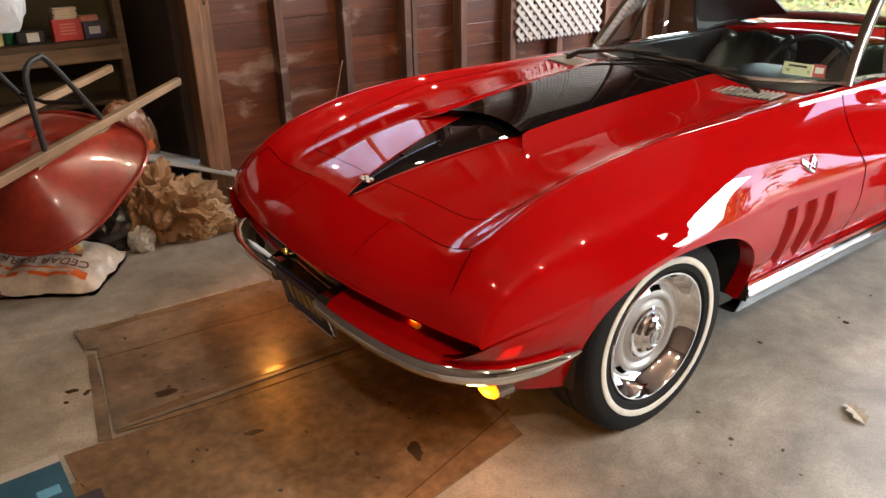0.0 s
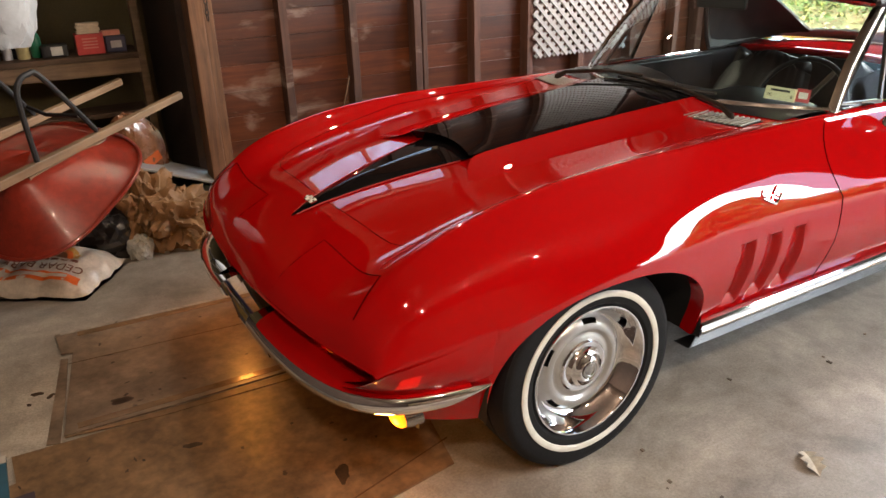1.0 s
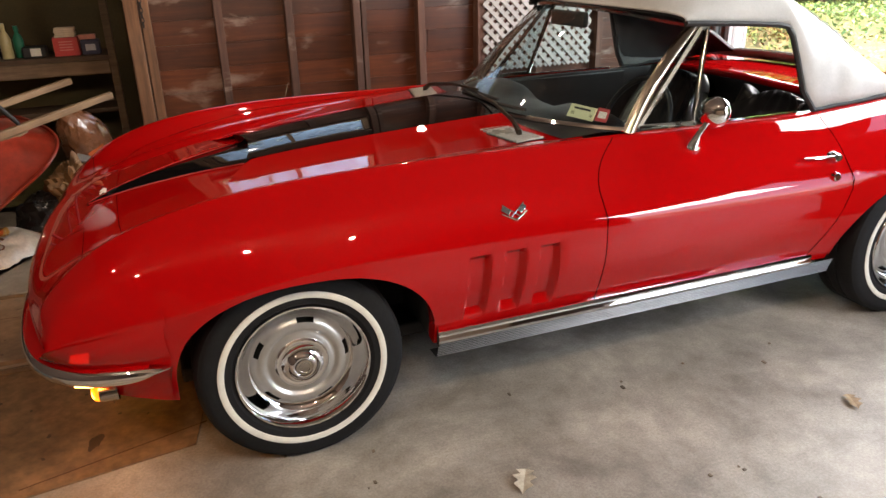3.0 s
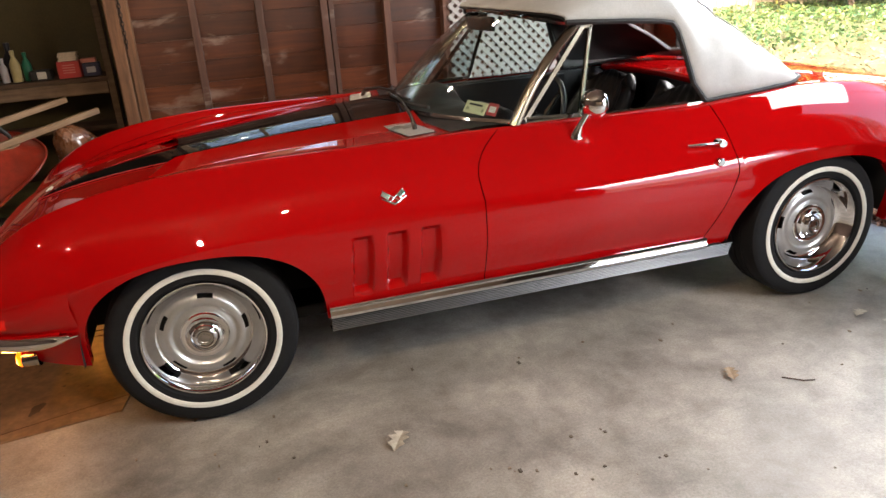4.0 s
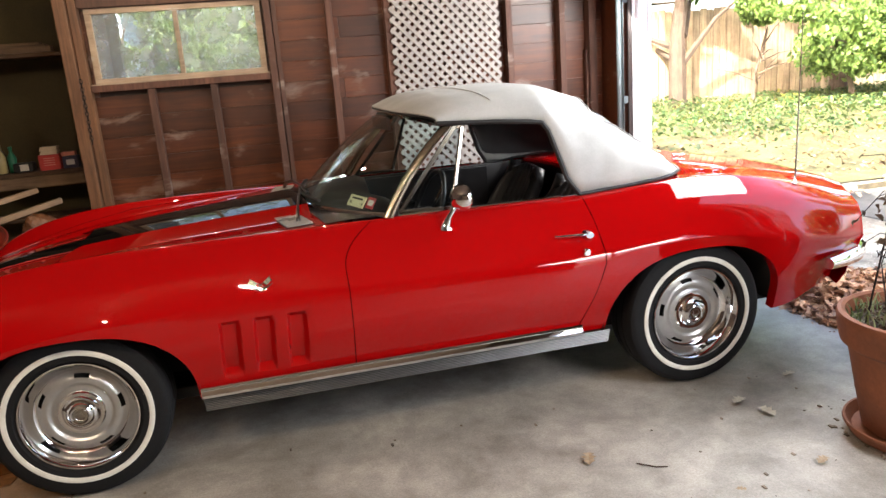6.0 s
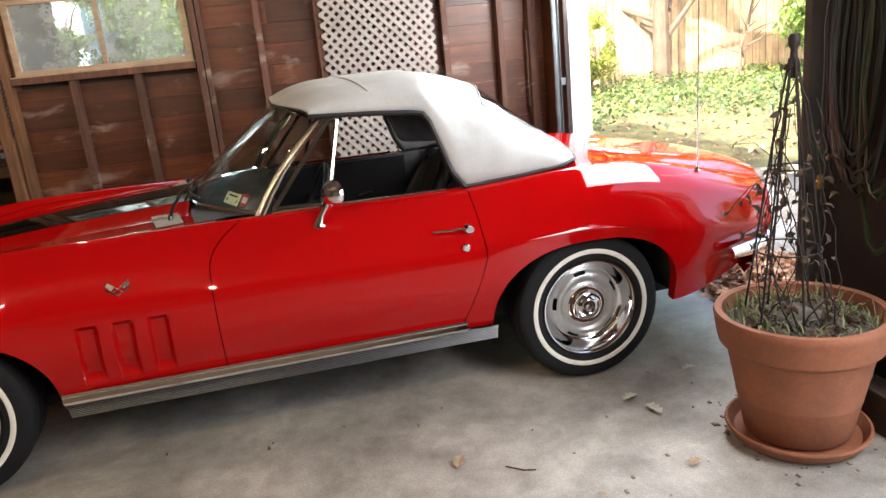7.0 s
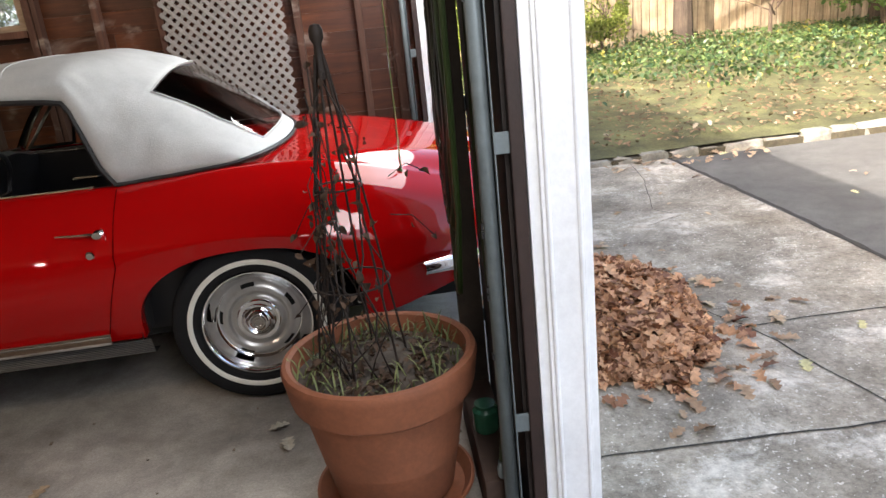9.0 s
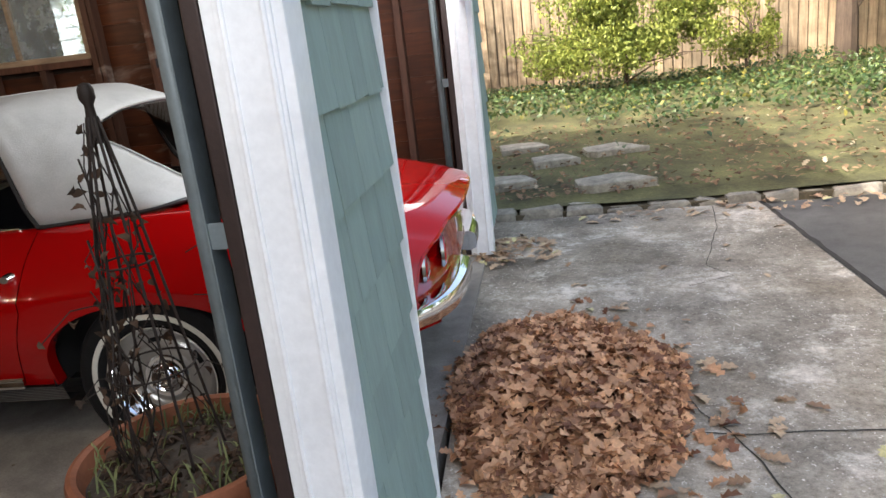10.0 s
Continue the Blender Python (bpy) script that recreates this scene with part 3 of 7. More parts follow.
    grid(bm, [[(p.x, s * p.y, p.z) for p in r] for r in lens])
    part("slot_lens", bm, LENS_RED, car, "small lit red lens")
    for k in range(9):
        y = s * (0.18 + 0.05 * k)
        part("grille_tooth", boxed(lip(y) + 0.068, lip(y) + 0.10, y - 0.005, y + 0.005, 0.458, 0.508, 0.004), CHROME, car, "small bright grille tooth")
    bm = bmesh.new()
    bmesh.ops.create_uvsphere(bm, u_segments=16, v_segments=10, radius=1)
    part("parking_lamp", bm, glow("dim_amber_lens", (1.0, 0.25, 0.01), 0.16), car, "lit amber parking lamp in the grille end", m=Matrix.Translation((lip(0.485) + 0.055, s * 0.485, 0.492)) @ Matrix.Diagonal((0.012, 0.02, 0.012, 1)))
    # fender filler between bumper end and wheel
    part("bumper_bracket", boxed(-0.70, -0.66, s * 0.28 - 0.02, s * 0.28 + 0.02, 0.40, 0.45, 0.004), DARK, car)
# number plate with unreadable bars
bm = boxed(-0.006, 0.006, -0.15, 0.15, -0.076, 0.076, 0.003)
plate = part("number_plate", bm, plain("plate_blue", (0.015, 0.02, 0.07), 0.4), car, "dark blue number plate", m=pose(-0.755, 0, 0.375, 0, -14, 0))
for k in range(5):
    part("plate_bar", boxed(-0.0085, -0.006, -0.1 + k * 0.043, -0.075 + k * 0.043, -0.03, 0.035), plain("plate_yellow", (0.32, 0.22, 0.06), 0.5), plate)
part("plate_rim", tube([(-0.007, y, z) for y, z in ((-0.15, -0.076), (0.15, -0.076), (0.15, 0.076), (-0.15, 0.076))], 0.005, 6, closed=True), CHROME, plate)

# ---- wheels ----


def wheel_meshes():
    """Wheel turned about y, outer face towards -y, centre in the tyre's middle."""
    tyre = lathe([(0.2096, 0.085), (0.2437, 0.102), (0.2872, 0.105), (0.3072, 0.095), (0.3160, 0.08), (0.3176, 0.05), (0.3176, 0.03), (0.3128, 0.028), (0.3128, 0.022), (0.3176, 0.02), (0.3176, -0.02), (0.3128, -0.022), (0.3128, -0.028), (0.3176, -0.03), (0.3176, -0.05), (0.3160, -0.08), (0.3088, -0.094), (0.3048, -0.096), (0.3016, -0.1), (0.2872, -0.105), (0.2672, -0.107), (0.2555, -0.107), (0.2496, -0.109), (0.2437, -0.1075), (0.2184, -0.104), (0.2106, -0.096), (0.2047, -0.085)], 72, "y")
    band = lathe([(0.2564, -0.106), (0.2555, -0.1095), (0.2506, -0.1112), (0.2418, -0.1106), (0.2369, -0.109), (0.2359, -0.105)], 72, "y")
    ring = lathe([(0.2057, -0.086), (0.2077, -0.097), (0.2047, -0.102), (0.1999, -0.102), (0.1950, -0.096), (0.1852, -0.074), (0.1755, -0.055), (0.1677, -0.044), (0.1599, -0.038), (0.1560, -0.037)], 72, "y")
    slots = lambda i, j: not (3 <= i <= 4 and 2 <= (j % 24) < 9)
    disc = lathe([(0.1618, -0.028), (0.1580, -0.034), (0.1540, -0.040), (0.1482, -0.047), (0.1414, -0.054), (0.1346, -0.059), (0.1277, -0.061), (0.1180, -0.062), (0.1121, -0.060), (0.1072, -0.053), (0.1024, -0.051), (0.0955, -0.055), (0.0858, -0.058), (0.0585, -0.058)], 120, "y", keep=slots)
    drum = lathe([(0.1638, -0.03), (0.1511, -0.03), (0.0000, -0.03)], 40, "y")
    cap = lathe([(0.0838, -0.054), (0.0829, -0.062), (0.0780, -0.067), (0.0712, -0.067), (0.0653, -0.066), (0.0604, -0.071), (0.0566, -0.077), (0.0488, -0.080), (0.0449, -0.084), (0.0410, -0.090), (0.0341, -0.094), (0.0292, -0.0935), (0.0263, -0.091), (0.0117, -0.092), (0.0000, -0.0925)], 48, "y")
    badge = lathe([(0.0263, -0.092), (0.0253, -0.0945), (0.0175, -0.0945), (0.0156, -0.093), (0.0097, -0.094), (0.0000, -0.094)], 30, "y")
    return [("tyre", mesh_of(tyre, "tyre", RUBBER), "black rubber tyre"), ("whitewall", mesh_of(band, "whitewall", WHITEWALL), "thin cream whitewall band"),
            ("trim_ring", mesh_of(ring, "trim_ring", CHROME), "polished trim ring"), ("rim", mesh_of(disc, "rim", WHEEL_SILVER, 60), "silver slotted wheel disc"),
            ("brake_drum", mesh_of(drum, "brake_drum", SHADOW_BLACK), ""), ("hub_cap", mesh_of(cap, "hub_cap", CHROME), "chrome centre cap"), ("cap_badge", mesh_of(badge, "cap_badge", DULL_CHROME), "")]


WHEEL = wheel_meshes()
for x, turn, spin, out in ((0.0, 0, 8, 0.682), (2.485, 0, -10, 0.722)):
    for s in (-1, 1):
        w = part("wheel", bmesh.new(), RUBBER, car, "rally wheel with a whitewall tyre", m=Matrix.Translation((x, s * out, 0.3185)) @ pose(0, 0, 0, 0, 0, (0 if s < 0 else 180) + turn) @ pose(0, 0, 0, 0, spin, 0))
        for name, me, label in WHEEL:
            part(name, me, None, w, label)

# ---- sills ----
for s in (-1, 1):
    prof = [(0.785, 0.356), (0.803, 0.357), (0.810, 0.350), (0.806, 0.344), (0.807, 0.338), (0.811, 0.328), (0.806, 0.316), (0.794, 0.312)]
    bm = bmesh.new()
    grid(bm, [[(x, s * (y + 0.012 * (x - 0.4) / 1.7), z - 0.002) for y, z in prof] for x in span(0.425, 2.09, 12)])
    part("sill_trim", bm, CHROME, car, "bright sill moulding")
    bm = bmesh.new()
    grid(bm, [[(x, s * (y + 0.012 * (x - 0.4) / 1.7), z) for y, z in ((0.794, 0.313), (0.788, 0.310), (0.766, 0.246), (0.755, 0.241), (0.70, 0.24))] for x in span(0.43, 2.085, 12) + [2.085]])
    sill = part("ribbed_sill", bm, DARK, car, "black sill panel with fine bright ribs")
    for k in range(8):
        z, y = 0.306 - 0.0078 * k, 0.7895 - 0.00268 * k
        part("rib", tube([(x, s * (y + 0.012 * (x - 0.4) / 1.7), z) for x in (0.43, 1.25, 2.085)], 0.0014, 6), ALU, sill)

# ---- hood scoop and stripe ----


def scoop_z(x):
    return CENTRE_Z(x) + 0.023 + 0.004 * max(0, x) / 0.95


bm, bs = bmesh.new(), bmesh.new()
rows_l, rows_t = [], []
for x in [-0.14 + 0.0125 * k for k in range(11)] + span(0.0, 0.93, 26) + [0.93]:
    t = max(0, x / 0.93)
    rise = min(1, (x + 0.14) / 0.14)
    rise = rise * rise * (3 - 2 * rise)
    w, base = 0.195 + 0.05 * t, 0.37 + 0.08 * t
    w = base - (base - w) * rise ** 0.5
    row = []
    for k in range(9):
        u = k / 8
        y = w + (base - w) * u
        z0 = top_z(x, y) - 0.0015
        row.append((x, y, z0 + (scoop_z(x) - CENTRE_Z(x) + 0.004) * rise ** 1.3 * (1 - u) ** 1.7))
    rows_l.append(row)
    if x >= -0.0001:
        zt = row[0][2]
        rows_t.append([(x - 0.03 * (x < 0.01) * (abs(k) / 8) ** 2, w * k / 8, zt + 0.001 + 0.015 * (1 - (k / 8) ** 2)) for k in range(-8, 9)])
for s in (-1, 1):
    grid(bm, [[(p[0], s * p[1], p[2]) for p in r] for r in rows_l])
scoop = part("hood_scoop", bm, RED, car, "red flanks of the raised hood scoop")
vs = grid(bs, rows_t)
front = [bs.verts.new((p[0] + 0.02, p[1] * 0.96, p[2] - 0.028)) for p in rows_t[0]]
for k in range(16):
    bs.faces.new((vs[0][k], vs[0][k + 1], front[k + 1], front[k]))
part("scoop_stripe", bs, BLACK_GLOSS, scoop, "gloss black stripe on the scoop")
bm = bmesh.new()
rows = []
for x in span(-0.575, 0.05, 26) + [0.05]:
    t = (x + 0.575) / 0.625
    w = 0.002 + 0.165 * t ** 0.85
    rows.append([(x, w * k / 6, top_z(x, w * abs(k) / 6) + 0.004 + (0.016 * min(1, t * 3)) * (1 - abs(k) / 6) ** 0.8) for k in range(-6, 7)])
grid(bm, rows)
part("nose_stripe", bm, BLACK_GLOSS, car, "gloss black dart running down the nose")
for s in (-1, 1):
    part("pin_stripe", tube([(x, s * (0.004 + 0.165 * ((x + 0.575) / 0.625) ** 0.85), top_z(x, 0.1) + 0.004) for x in span(-0.56, 0.0, 16)], 0.0022, 5), plain("red_pinstripe", (0.5, 0.03, 0.03), 0.4), car)
# crossed flags as plain shapes
emb = part("nose_badge", boxed(-0.012, 0.012, -0.03, 0.03, 0, 0.006, 0.002), CHROME, car, "small chequered chrome badge", m=pose(-0.505, 0, top_z(-0.505, 0) + 0.014, 0, -16, 0))
for i in range(4):
    for j in range(3):
        if (i + j) % 2 == 0:
            part("badge_square", boxed(-0.012 + j * 0.008, -0.004 + j * 0.008, -0.03 + i * 0.015, -0.015 + i * 0.015, 0.006, 0.008), plain("badge_white", (0.75, 0.74, 0.7), 0.4), emb)
for s in (-1, 1):
    y = side_y(0.69, 0.715)
    m = Matrix.Translation((0.69, s * (y + 0.004), 0.715)) @ pose(0, 0, 0, 33 * s, 0, 0) @ Matrix.Diagonal((0.95, 1, 0.95, 1))
    fe = part("fender_badge", tube([(-0.046, 0, 0.002), (-0.012, 0, -0.018), (0, 0, -0.024), (0.012, 0, -0.018), (0.046, 0, 0.002)], [0.002, 0.004, 0.005, 0.004, 0.002], 8), CHROME, car, "chrome crossed-flag fender badge", m=m)
    for side in (-1, 1):
        lean = pose(0, 0, 0, 0, side * 52, 0)
        part("flag_pole", boxed(-0.0018, 0.0018, -0.003, 0.002, -0.02, 0.05, 0.0008, lean), CHROME, fe)
        flag = part("flag", boxed(-0.001, 0.019 if side < 0 else 0.017, -0.003, 0.003, 0.014, 0.046, 0.0015, pose(0, 0, 0, 0, side * 52, 0) @ Matrix.Diagonal((side, 1, 1, 1))), DULL_CHROME if side < 0 else CHROME, fe, "small metal flag")
        if side > 0:
            for i in range(3):
                for j in range(4):
                    if (i + j) % 2:
                        part("flag_check", boxed(0.0006 + i * 0.0054, 0.006 + i * 0.0054, -0.0036, 0.0036, 0.015 + j * 0.0076, 0.0222 + j * 0.0076, 0, lean), DARK, flag)

# ---- windscreen, vents, wipers ----


def screen(u, w):
    """Windscreen surface: u -1..1 across, w 0..1 from the cowl up."""
    xb, yb, zb = 1.215 - 0.30 * (1 - abs(u) ** 2.4), 0.625 * u, 0.878 + 0.012 * (1 - u * u)
    xt, yt, zt = 1.50 - 0.15 * (1 - abs(u) ** 2.2), 0.555 * u, 1.205 + 0.045 * (1 - u * u)
    c = 0.018 * math.sin(math.pi * w)
    return Vector((xb + (xt - xb) * w - c, yb + (yt - yb) * w, zb + (zt - zb) * w + c * 0.5))


us = [k / 20 - 1 for k in range(41)]
bm = bmesh.new()
grid(bm, [[screen(u, 0.02 + 0.96 * k / 10) for u in us] for k in range(11)])
pane = part("windscreen", bm, CAR_GLASS, car, "curved clear windscreen")
pane.visible_shadow = False
bm = tube([screen(u, 0.0) for u in us], 0.011, 8)
part("screen_trim", bm, CHROME, car, "chrome windscreen surround")
bm = tube([screen(u, 1.0) + Vector((0, 0, 0.004)) for u in us], 0.016, 8)
part("header_rail", bm, CHROME, car, "chrome windscreen header")
for s in (-1, 1):
    pts = [screen(s, w) for w in (-0.02, 0.2, 0.4, 0.6, 0.8, 1.02)]
    bm = bmesh.new()
    grid(bm, [[p + Vector(o) for o in ((-0.018, s * -0.014, 0), (-0.015, s * 0.004, 0.003), (-0.005, s * 0.012, 0.0), (0.014, s * 0.013, 0), (0.022, s * 0.009, -0.003), (0.024, s * -0.008, -0.004))] for p in pts])
    part("screen_pillar", bm, metal("pillar_chrome", (0.27, 0.235, 0.19), 0.2), car, "polished windscreen pillar")
# inspection stickers inside the glass
STICK = plain("sticker_cream", (0.62, 0.62, 0.42), 0.6, 0, 0.06)


def on_screen(u, w, size, mat, name, label):
    c = screen(u, w)
    du = (screen(u + 0.05, w) - screen(u - 0.05, w)).normalized()
    dw = (screen(u, w + 0.05) - screen(u, w - 0.05)).normalized()
    n = du.cross(dw).normalized()
    if n.x > 0:
        n = -n
    m = Matrix((( *du, 0), (*dw, 0), (*n, 0), (0, 0, 0, 1))).transposed()
    m.translation = c + n * -0.006
    return part(name, boxed(-size[0] / 2, size[0] / 2, -size[1] / 2, size[1] / 2, 0, 0.001), mat, car, label, m=m)


def lettering(text, size, mat, parent, m, name="lettering"):
    cu = bpy.data.curves.new(name, "FONT")
    cu.body, cu.size, cu.align_x, cu.align_y, cu.extrude = text, size, "CENTER", "CENTER", 0.0004
    tmp = bpy.data.objects.new(name, cu)
    me = bpy.data.meshes.new_from_object(tmp)
    bpy.data.objects.remove(tmp)
    me.materials.append(mat)
    return part(name, me, None, parent, "", m=m)


st = on_screen(-0.775, 0.12, (0.105, 0.05), STICK, "inspection_sticker", "pale yellow paper sticker inside the glass")
INK = plain("ink", (0.03, 0.03, 0.035), 0.7)
lettering("8", 0.016, INK, st, Matrix.Translation((-0.038, -0.008, 0.0016)))
lettering("20", 0.016, INK, st, Matrix.Translation((0.034, -0.008, 0.0016)))
part("printed_line", boxed(-0.03, 0.035, 0.008, 0.016, 0.001, 0.0016), INK, st)
st2 = on_screen(-0.87, 0.115, (0.045, 0.05), plain("sticker_red", (0.45, 0.05, 0.06), 0.6), "registration_sticker", "red and white paper sticker inside the glass")
part("sticker_field", boxed(-0.015, 0.015, -0.012, 0.012, 0.001, 0.0016), plain("sticker_white", (0.7, 0.68, 0.66), 0.6), st2)
LOUVRE = plain("pale_louvre", (0.45, 0.44, 0.41), 0.3, 0.4, 0.1)
WIPER = plain("wiper_bronze", (0.05, 0.042, 0.035), 0.35, 0.6, 0.2)
for s in (-1, 1):
    # slatted cowl vents over a black sheet that stands for the shade below
    bm = bmesh.new()
    grid(bm, [[(x + 0.2 * (y - 0.25), s * y, top_z(x + 0.2 * (y - 0.25), y) + 0.002) for y in (0.24, 0.30, 0.36, 0.42, 0.48, 0.56)] for x in (0.757, 0.78, 0.81, 0.84, 0.868)])
    fr = part("cowl_vent", bm, SHADOW_BLACK, car, "louvred cowl vent")
    for k in range(17):
        y = 0.25 + k * 0.0185
        dx = 0.2 * (y - 0.25)
        part("louvre", bar((0.762 + dx, s * y, top_z(0.762 + dx, y) + 0.005), (0.864 + dx, s * (y - 0.002), top_z(0.864 + dx, y) + 0.005), 0.009, 0.006, (0, 1, 0)), LOUVRE, fr)
    # wiper
    p0 = Vector((0.87, s * 0.47, top_z(0.87, 0.47) + 0.014))
    mid = screen(-0.02 if s < 0 else 0.02, 0.07 if s < 0 else 0.10) + Vector((-0.022, 0, 0.014))
    wp = part("wiper", tube([p0 + Vector((0, 0, -0.02)), p0, p0 + (mid - p0) * 0.12 + Vector((0, 0, 0.02)), p0 + (mid - p0) * 0.55 + Vector((0, 0, 0.022)), mid], [0.016, 0.014, 0.009, 0.007, 0.005], 8, flat=0.7), WIPER, car, "dark bronze windscreen wiper arm")
    ends = (-0.50, 0.24, 0.055) if s < 0 else (0.46, -0.24, 0.085)
    part("wiper_blade", tube([screen(ends[0] + (ends[1] - ends[0]) * k / 8, ends[2]) + Vector((-0.014, 0, 0.008)) for k in range(9)], 0.0065, 6), DARK, wp)

# ---- vent windows and belt trim ----
for s in (-1, 1):
    a, b, c = Vector((1.272, s * 0.600, 0.882)), Vector((1.566, s * 0.552, 1.194)), Vector((1.482, s * 0.632, 0.878))
    b2 = Vector((1.530, s * 0.556, 1.194))
    bm = bmesh.new()
    for p, q in ((a, b2), (b2, b), (b, c), (c, a)):
        d = (Vector(q) - Vector(p)).normalized() * 0.007
        bar(Vector(p) - d, Vector(q) + d, 0.016, 0.014, (0.7, 0, -0.7) if (p is a or p is b) else (0, 0, 1), bm)
    vw = part("vent_window", bm, metal("vent_chrome", (0.24, 0.225, 0.20), 0.16), car, "chrome-framed vent window")
    bm = bmesh.new()
    bm.faces.new([bm.verts.new(p) for p in (a, b2, b, c)])
    g = part("vent_pane", bm, VENT_GLASS, vw, smooth=0)
    g.visible_shadow = False
    part("belt_trim", tube([(x, s * 0.628, CREST_Z(x) + 0.006) for x in span(1.26, 2.06, 8)], 0.006, 6), CHROME, car, "bright belt moulding")
    # door handle, lock, mirror
    y = side_y(1.92, 0.738)
    h = part("door_handle", tube([(1.85, s * (y + 0.016), 0.742), (1.90, s * (y + 0.027), 0.741), (1.97, s * (y + 0.03), 0.738), (2.0, s * (y + 0.024), 0.735)], [0.006, 0.008, 0.009, 0.007], 8, flat=0.7), CHROME, car, "chrome door handle")
    part("handle_button", lathe([(0.0, 0.03), (0.014, 0.03), (0.017, 0.022), (0.02, 0.01), (0.021, -0.006)], 20, "y"), CHROME, h, m=Matrix.Translation((1.995, s * (side_y(1.995, 0.733) - 0.002), 0.733)) @ Matrix.Diagonal((1.2, s, 0.85, 1)))
    lk = part("door_lock", lathe([(0.0, 0.014), (0.012, 0.014), (0.016, 0.01), (0.017, -0.004)], 20, "y"), CHROME, car, "round chrome door lock", m=Matrix.Translation((1.967, s * side_y(1.967, 0.672), 0.672)) @ Matrix.Diagonal((1, s, 1, 1)))
mb = Vector((1.43, -0.70, top_z(1.43, 0.70)))
mir = part("door_mirror", tube([mb + Vector((0, 0, -0.004)), mb + Vector((0.0, -0.002, 0.006)), mb + Vector((0.015, -0.006, 0.04)), mb + Vector((0.045, -0.014, 0.085))], [0.026, 0.02, 0.011, 0.009], 12), CHROME, car, "round chrome door mirror on a tapered stalk")
part("mirror_head", lathe([(0.0, -0.028), (0.02, -0.026), (0.04, -0.016), (0.052, 0.0), (0.055, 0.012), (0.052, 0.016), (0.0, 0.016)], 28, "x"), CHROME, mir, m=Matrix.Translation(mb + Vector((0.06, -0.02, 0.115))) @ pose(0, 0, 0, 0, 5, 40))

# ---- soft top ----
TOP_X = pchip([(0, 1.455), (0.22, 1.62), (0.45, 1.905), (0.52, 1.955), (0.60, 2.04), (0.72, 2.18), (0.88, 2.42), (1.0, 2.56)])
TOP_Y = pchip([(0, 0.572), (0.45, 0.583), (0.60, 0.628), (0.88, 0.628), (1.0, 0.56)])
TOP_Z = pchip([(0, 1.222), (0.22, 1.212), (0.45, 1.185), (0.52, 1.06), (0.60, 0.872), (0.88, 0.893), (1.0, 0.905)])
MID_X = pchip([(0, 1.33), (0.22, 1.55), (0.45, 1.90), (0.6, 2.13), (0.72, 2.29), (0.88, 2.5), (1.0, 2.67)])
MID_Z = pchip([(0, 1.265), (0.1, 1.302), (0.22, 1.325), (0.45, 1.333), (0.6, 1.29), (0.72, 1.215), (0.88, 1.05), (1.0, 0.905)])


def soft(u, w):
    """Soft top surface: u -1..1 across, w 0..1 from header to deck."""
    a = (1 - abs(u)) * math.pi / 2
    s = -1 if u < 0 else 1
    e = 0.62 + 0.25 * max(0, min(1, (w - 0.5) / 0.3))
    cy, cz = math.cos(a) ** e, math.sin(a) ** (e * 1.0)
    x = TOP_X(w) + (MID_X(w) - TOP_X(w)) * (1 - math.cos(a) ** 2)
    z = TOP_Z(w) + (MID_Z(w) - TOP_Z(w)) * cz
    fold = 0.004 * math.sin(w * 38 + 3 * u) * max(0, abs(u) - 0.72) / 0.28 * (w > 0.5)
    slack = max(0, min(1, (w - 0.42) / 0.1)) * max(0, min(1, (1.0 - w) / 0.06))
    crease = 0.011 * slack * (abs(noise.noise(Vector((u * 3.0 + 2, w * 9 - u * 5, 1)))) - 0.2) + 0.004 * slack * noise.noise(Vector((u * 9, w * 22, 3)))
    return Vector((x + crease * 0.6, s * (TOP_Y(w) * cy + fold + crease * min(1, abs(u) * 1.5)), z + crease * 0.6))


us = [k / 24 - 1 for k in range(49)]
ws = [k / 50 for k in range(51)]
bm = bmesh.new()
grid(bm, [[soft(u, w) for u in us] for w in ws], keep=lambda i, j: not (34 <= i < 48 and 13 <= j < 35))
top = part("soft_top", bm, CANVAS, car, "white canvas soft top, raised", smooth=60)
mod = top.modifiers.new("cloth", "SOLIDIFY")
mod.thickness, mod.offset = 0.006, -1
# the dark lining runs on to the rear to stand for shade inside
bm = bmesh.new()
grid(bm, [[Vector((p.x - 0.004, p.y * 0.978, p.z - 0.012)) for p in [soft(u, w) for u in us[1:-1]]] for w in ws[:49]], keep=lambda i, j: not (34 <= i < 48 and 12 <= j < 34))
part("headliner", bm, DARK, top, "dark headliner, carried on to the rear as shade inside the top")
part("deck_rubber", tube([soft(-1, w) + Vector((0, 0, -0.004)) for w in (0.6, 0.66, 0.72, 0.8, 0.88, 0.94)] + [soft(u, 1.0) for u in us] + [soft(1, w) + Vector((0, 0, -0.004)) for w in (0.94, 0.88, 0.8, 0.72, 0.66, 0.6)], 0.009, 6), DARK, top, "black rubber edge of the soft top")
for s in (-1, 1):
    part("roof_rail", tube([soft(s, w) + Vector((0, 0, -0.006)) for w in (0, 0.1, 0.2, 0.3, 0.4, 0.45, 0.48, 0.52, 0.56, 0.6)], 0.011, 6), DARK, top, "black seal along the side opening")
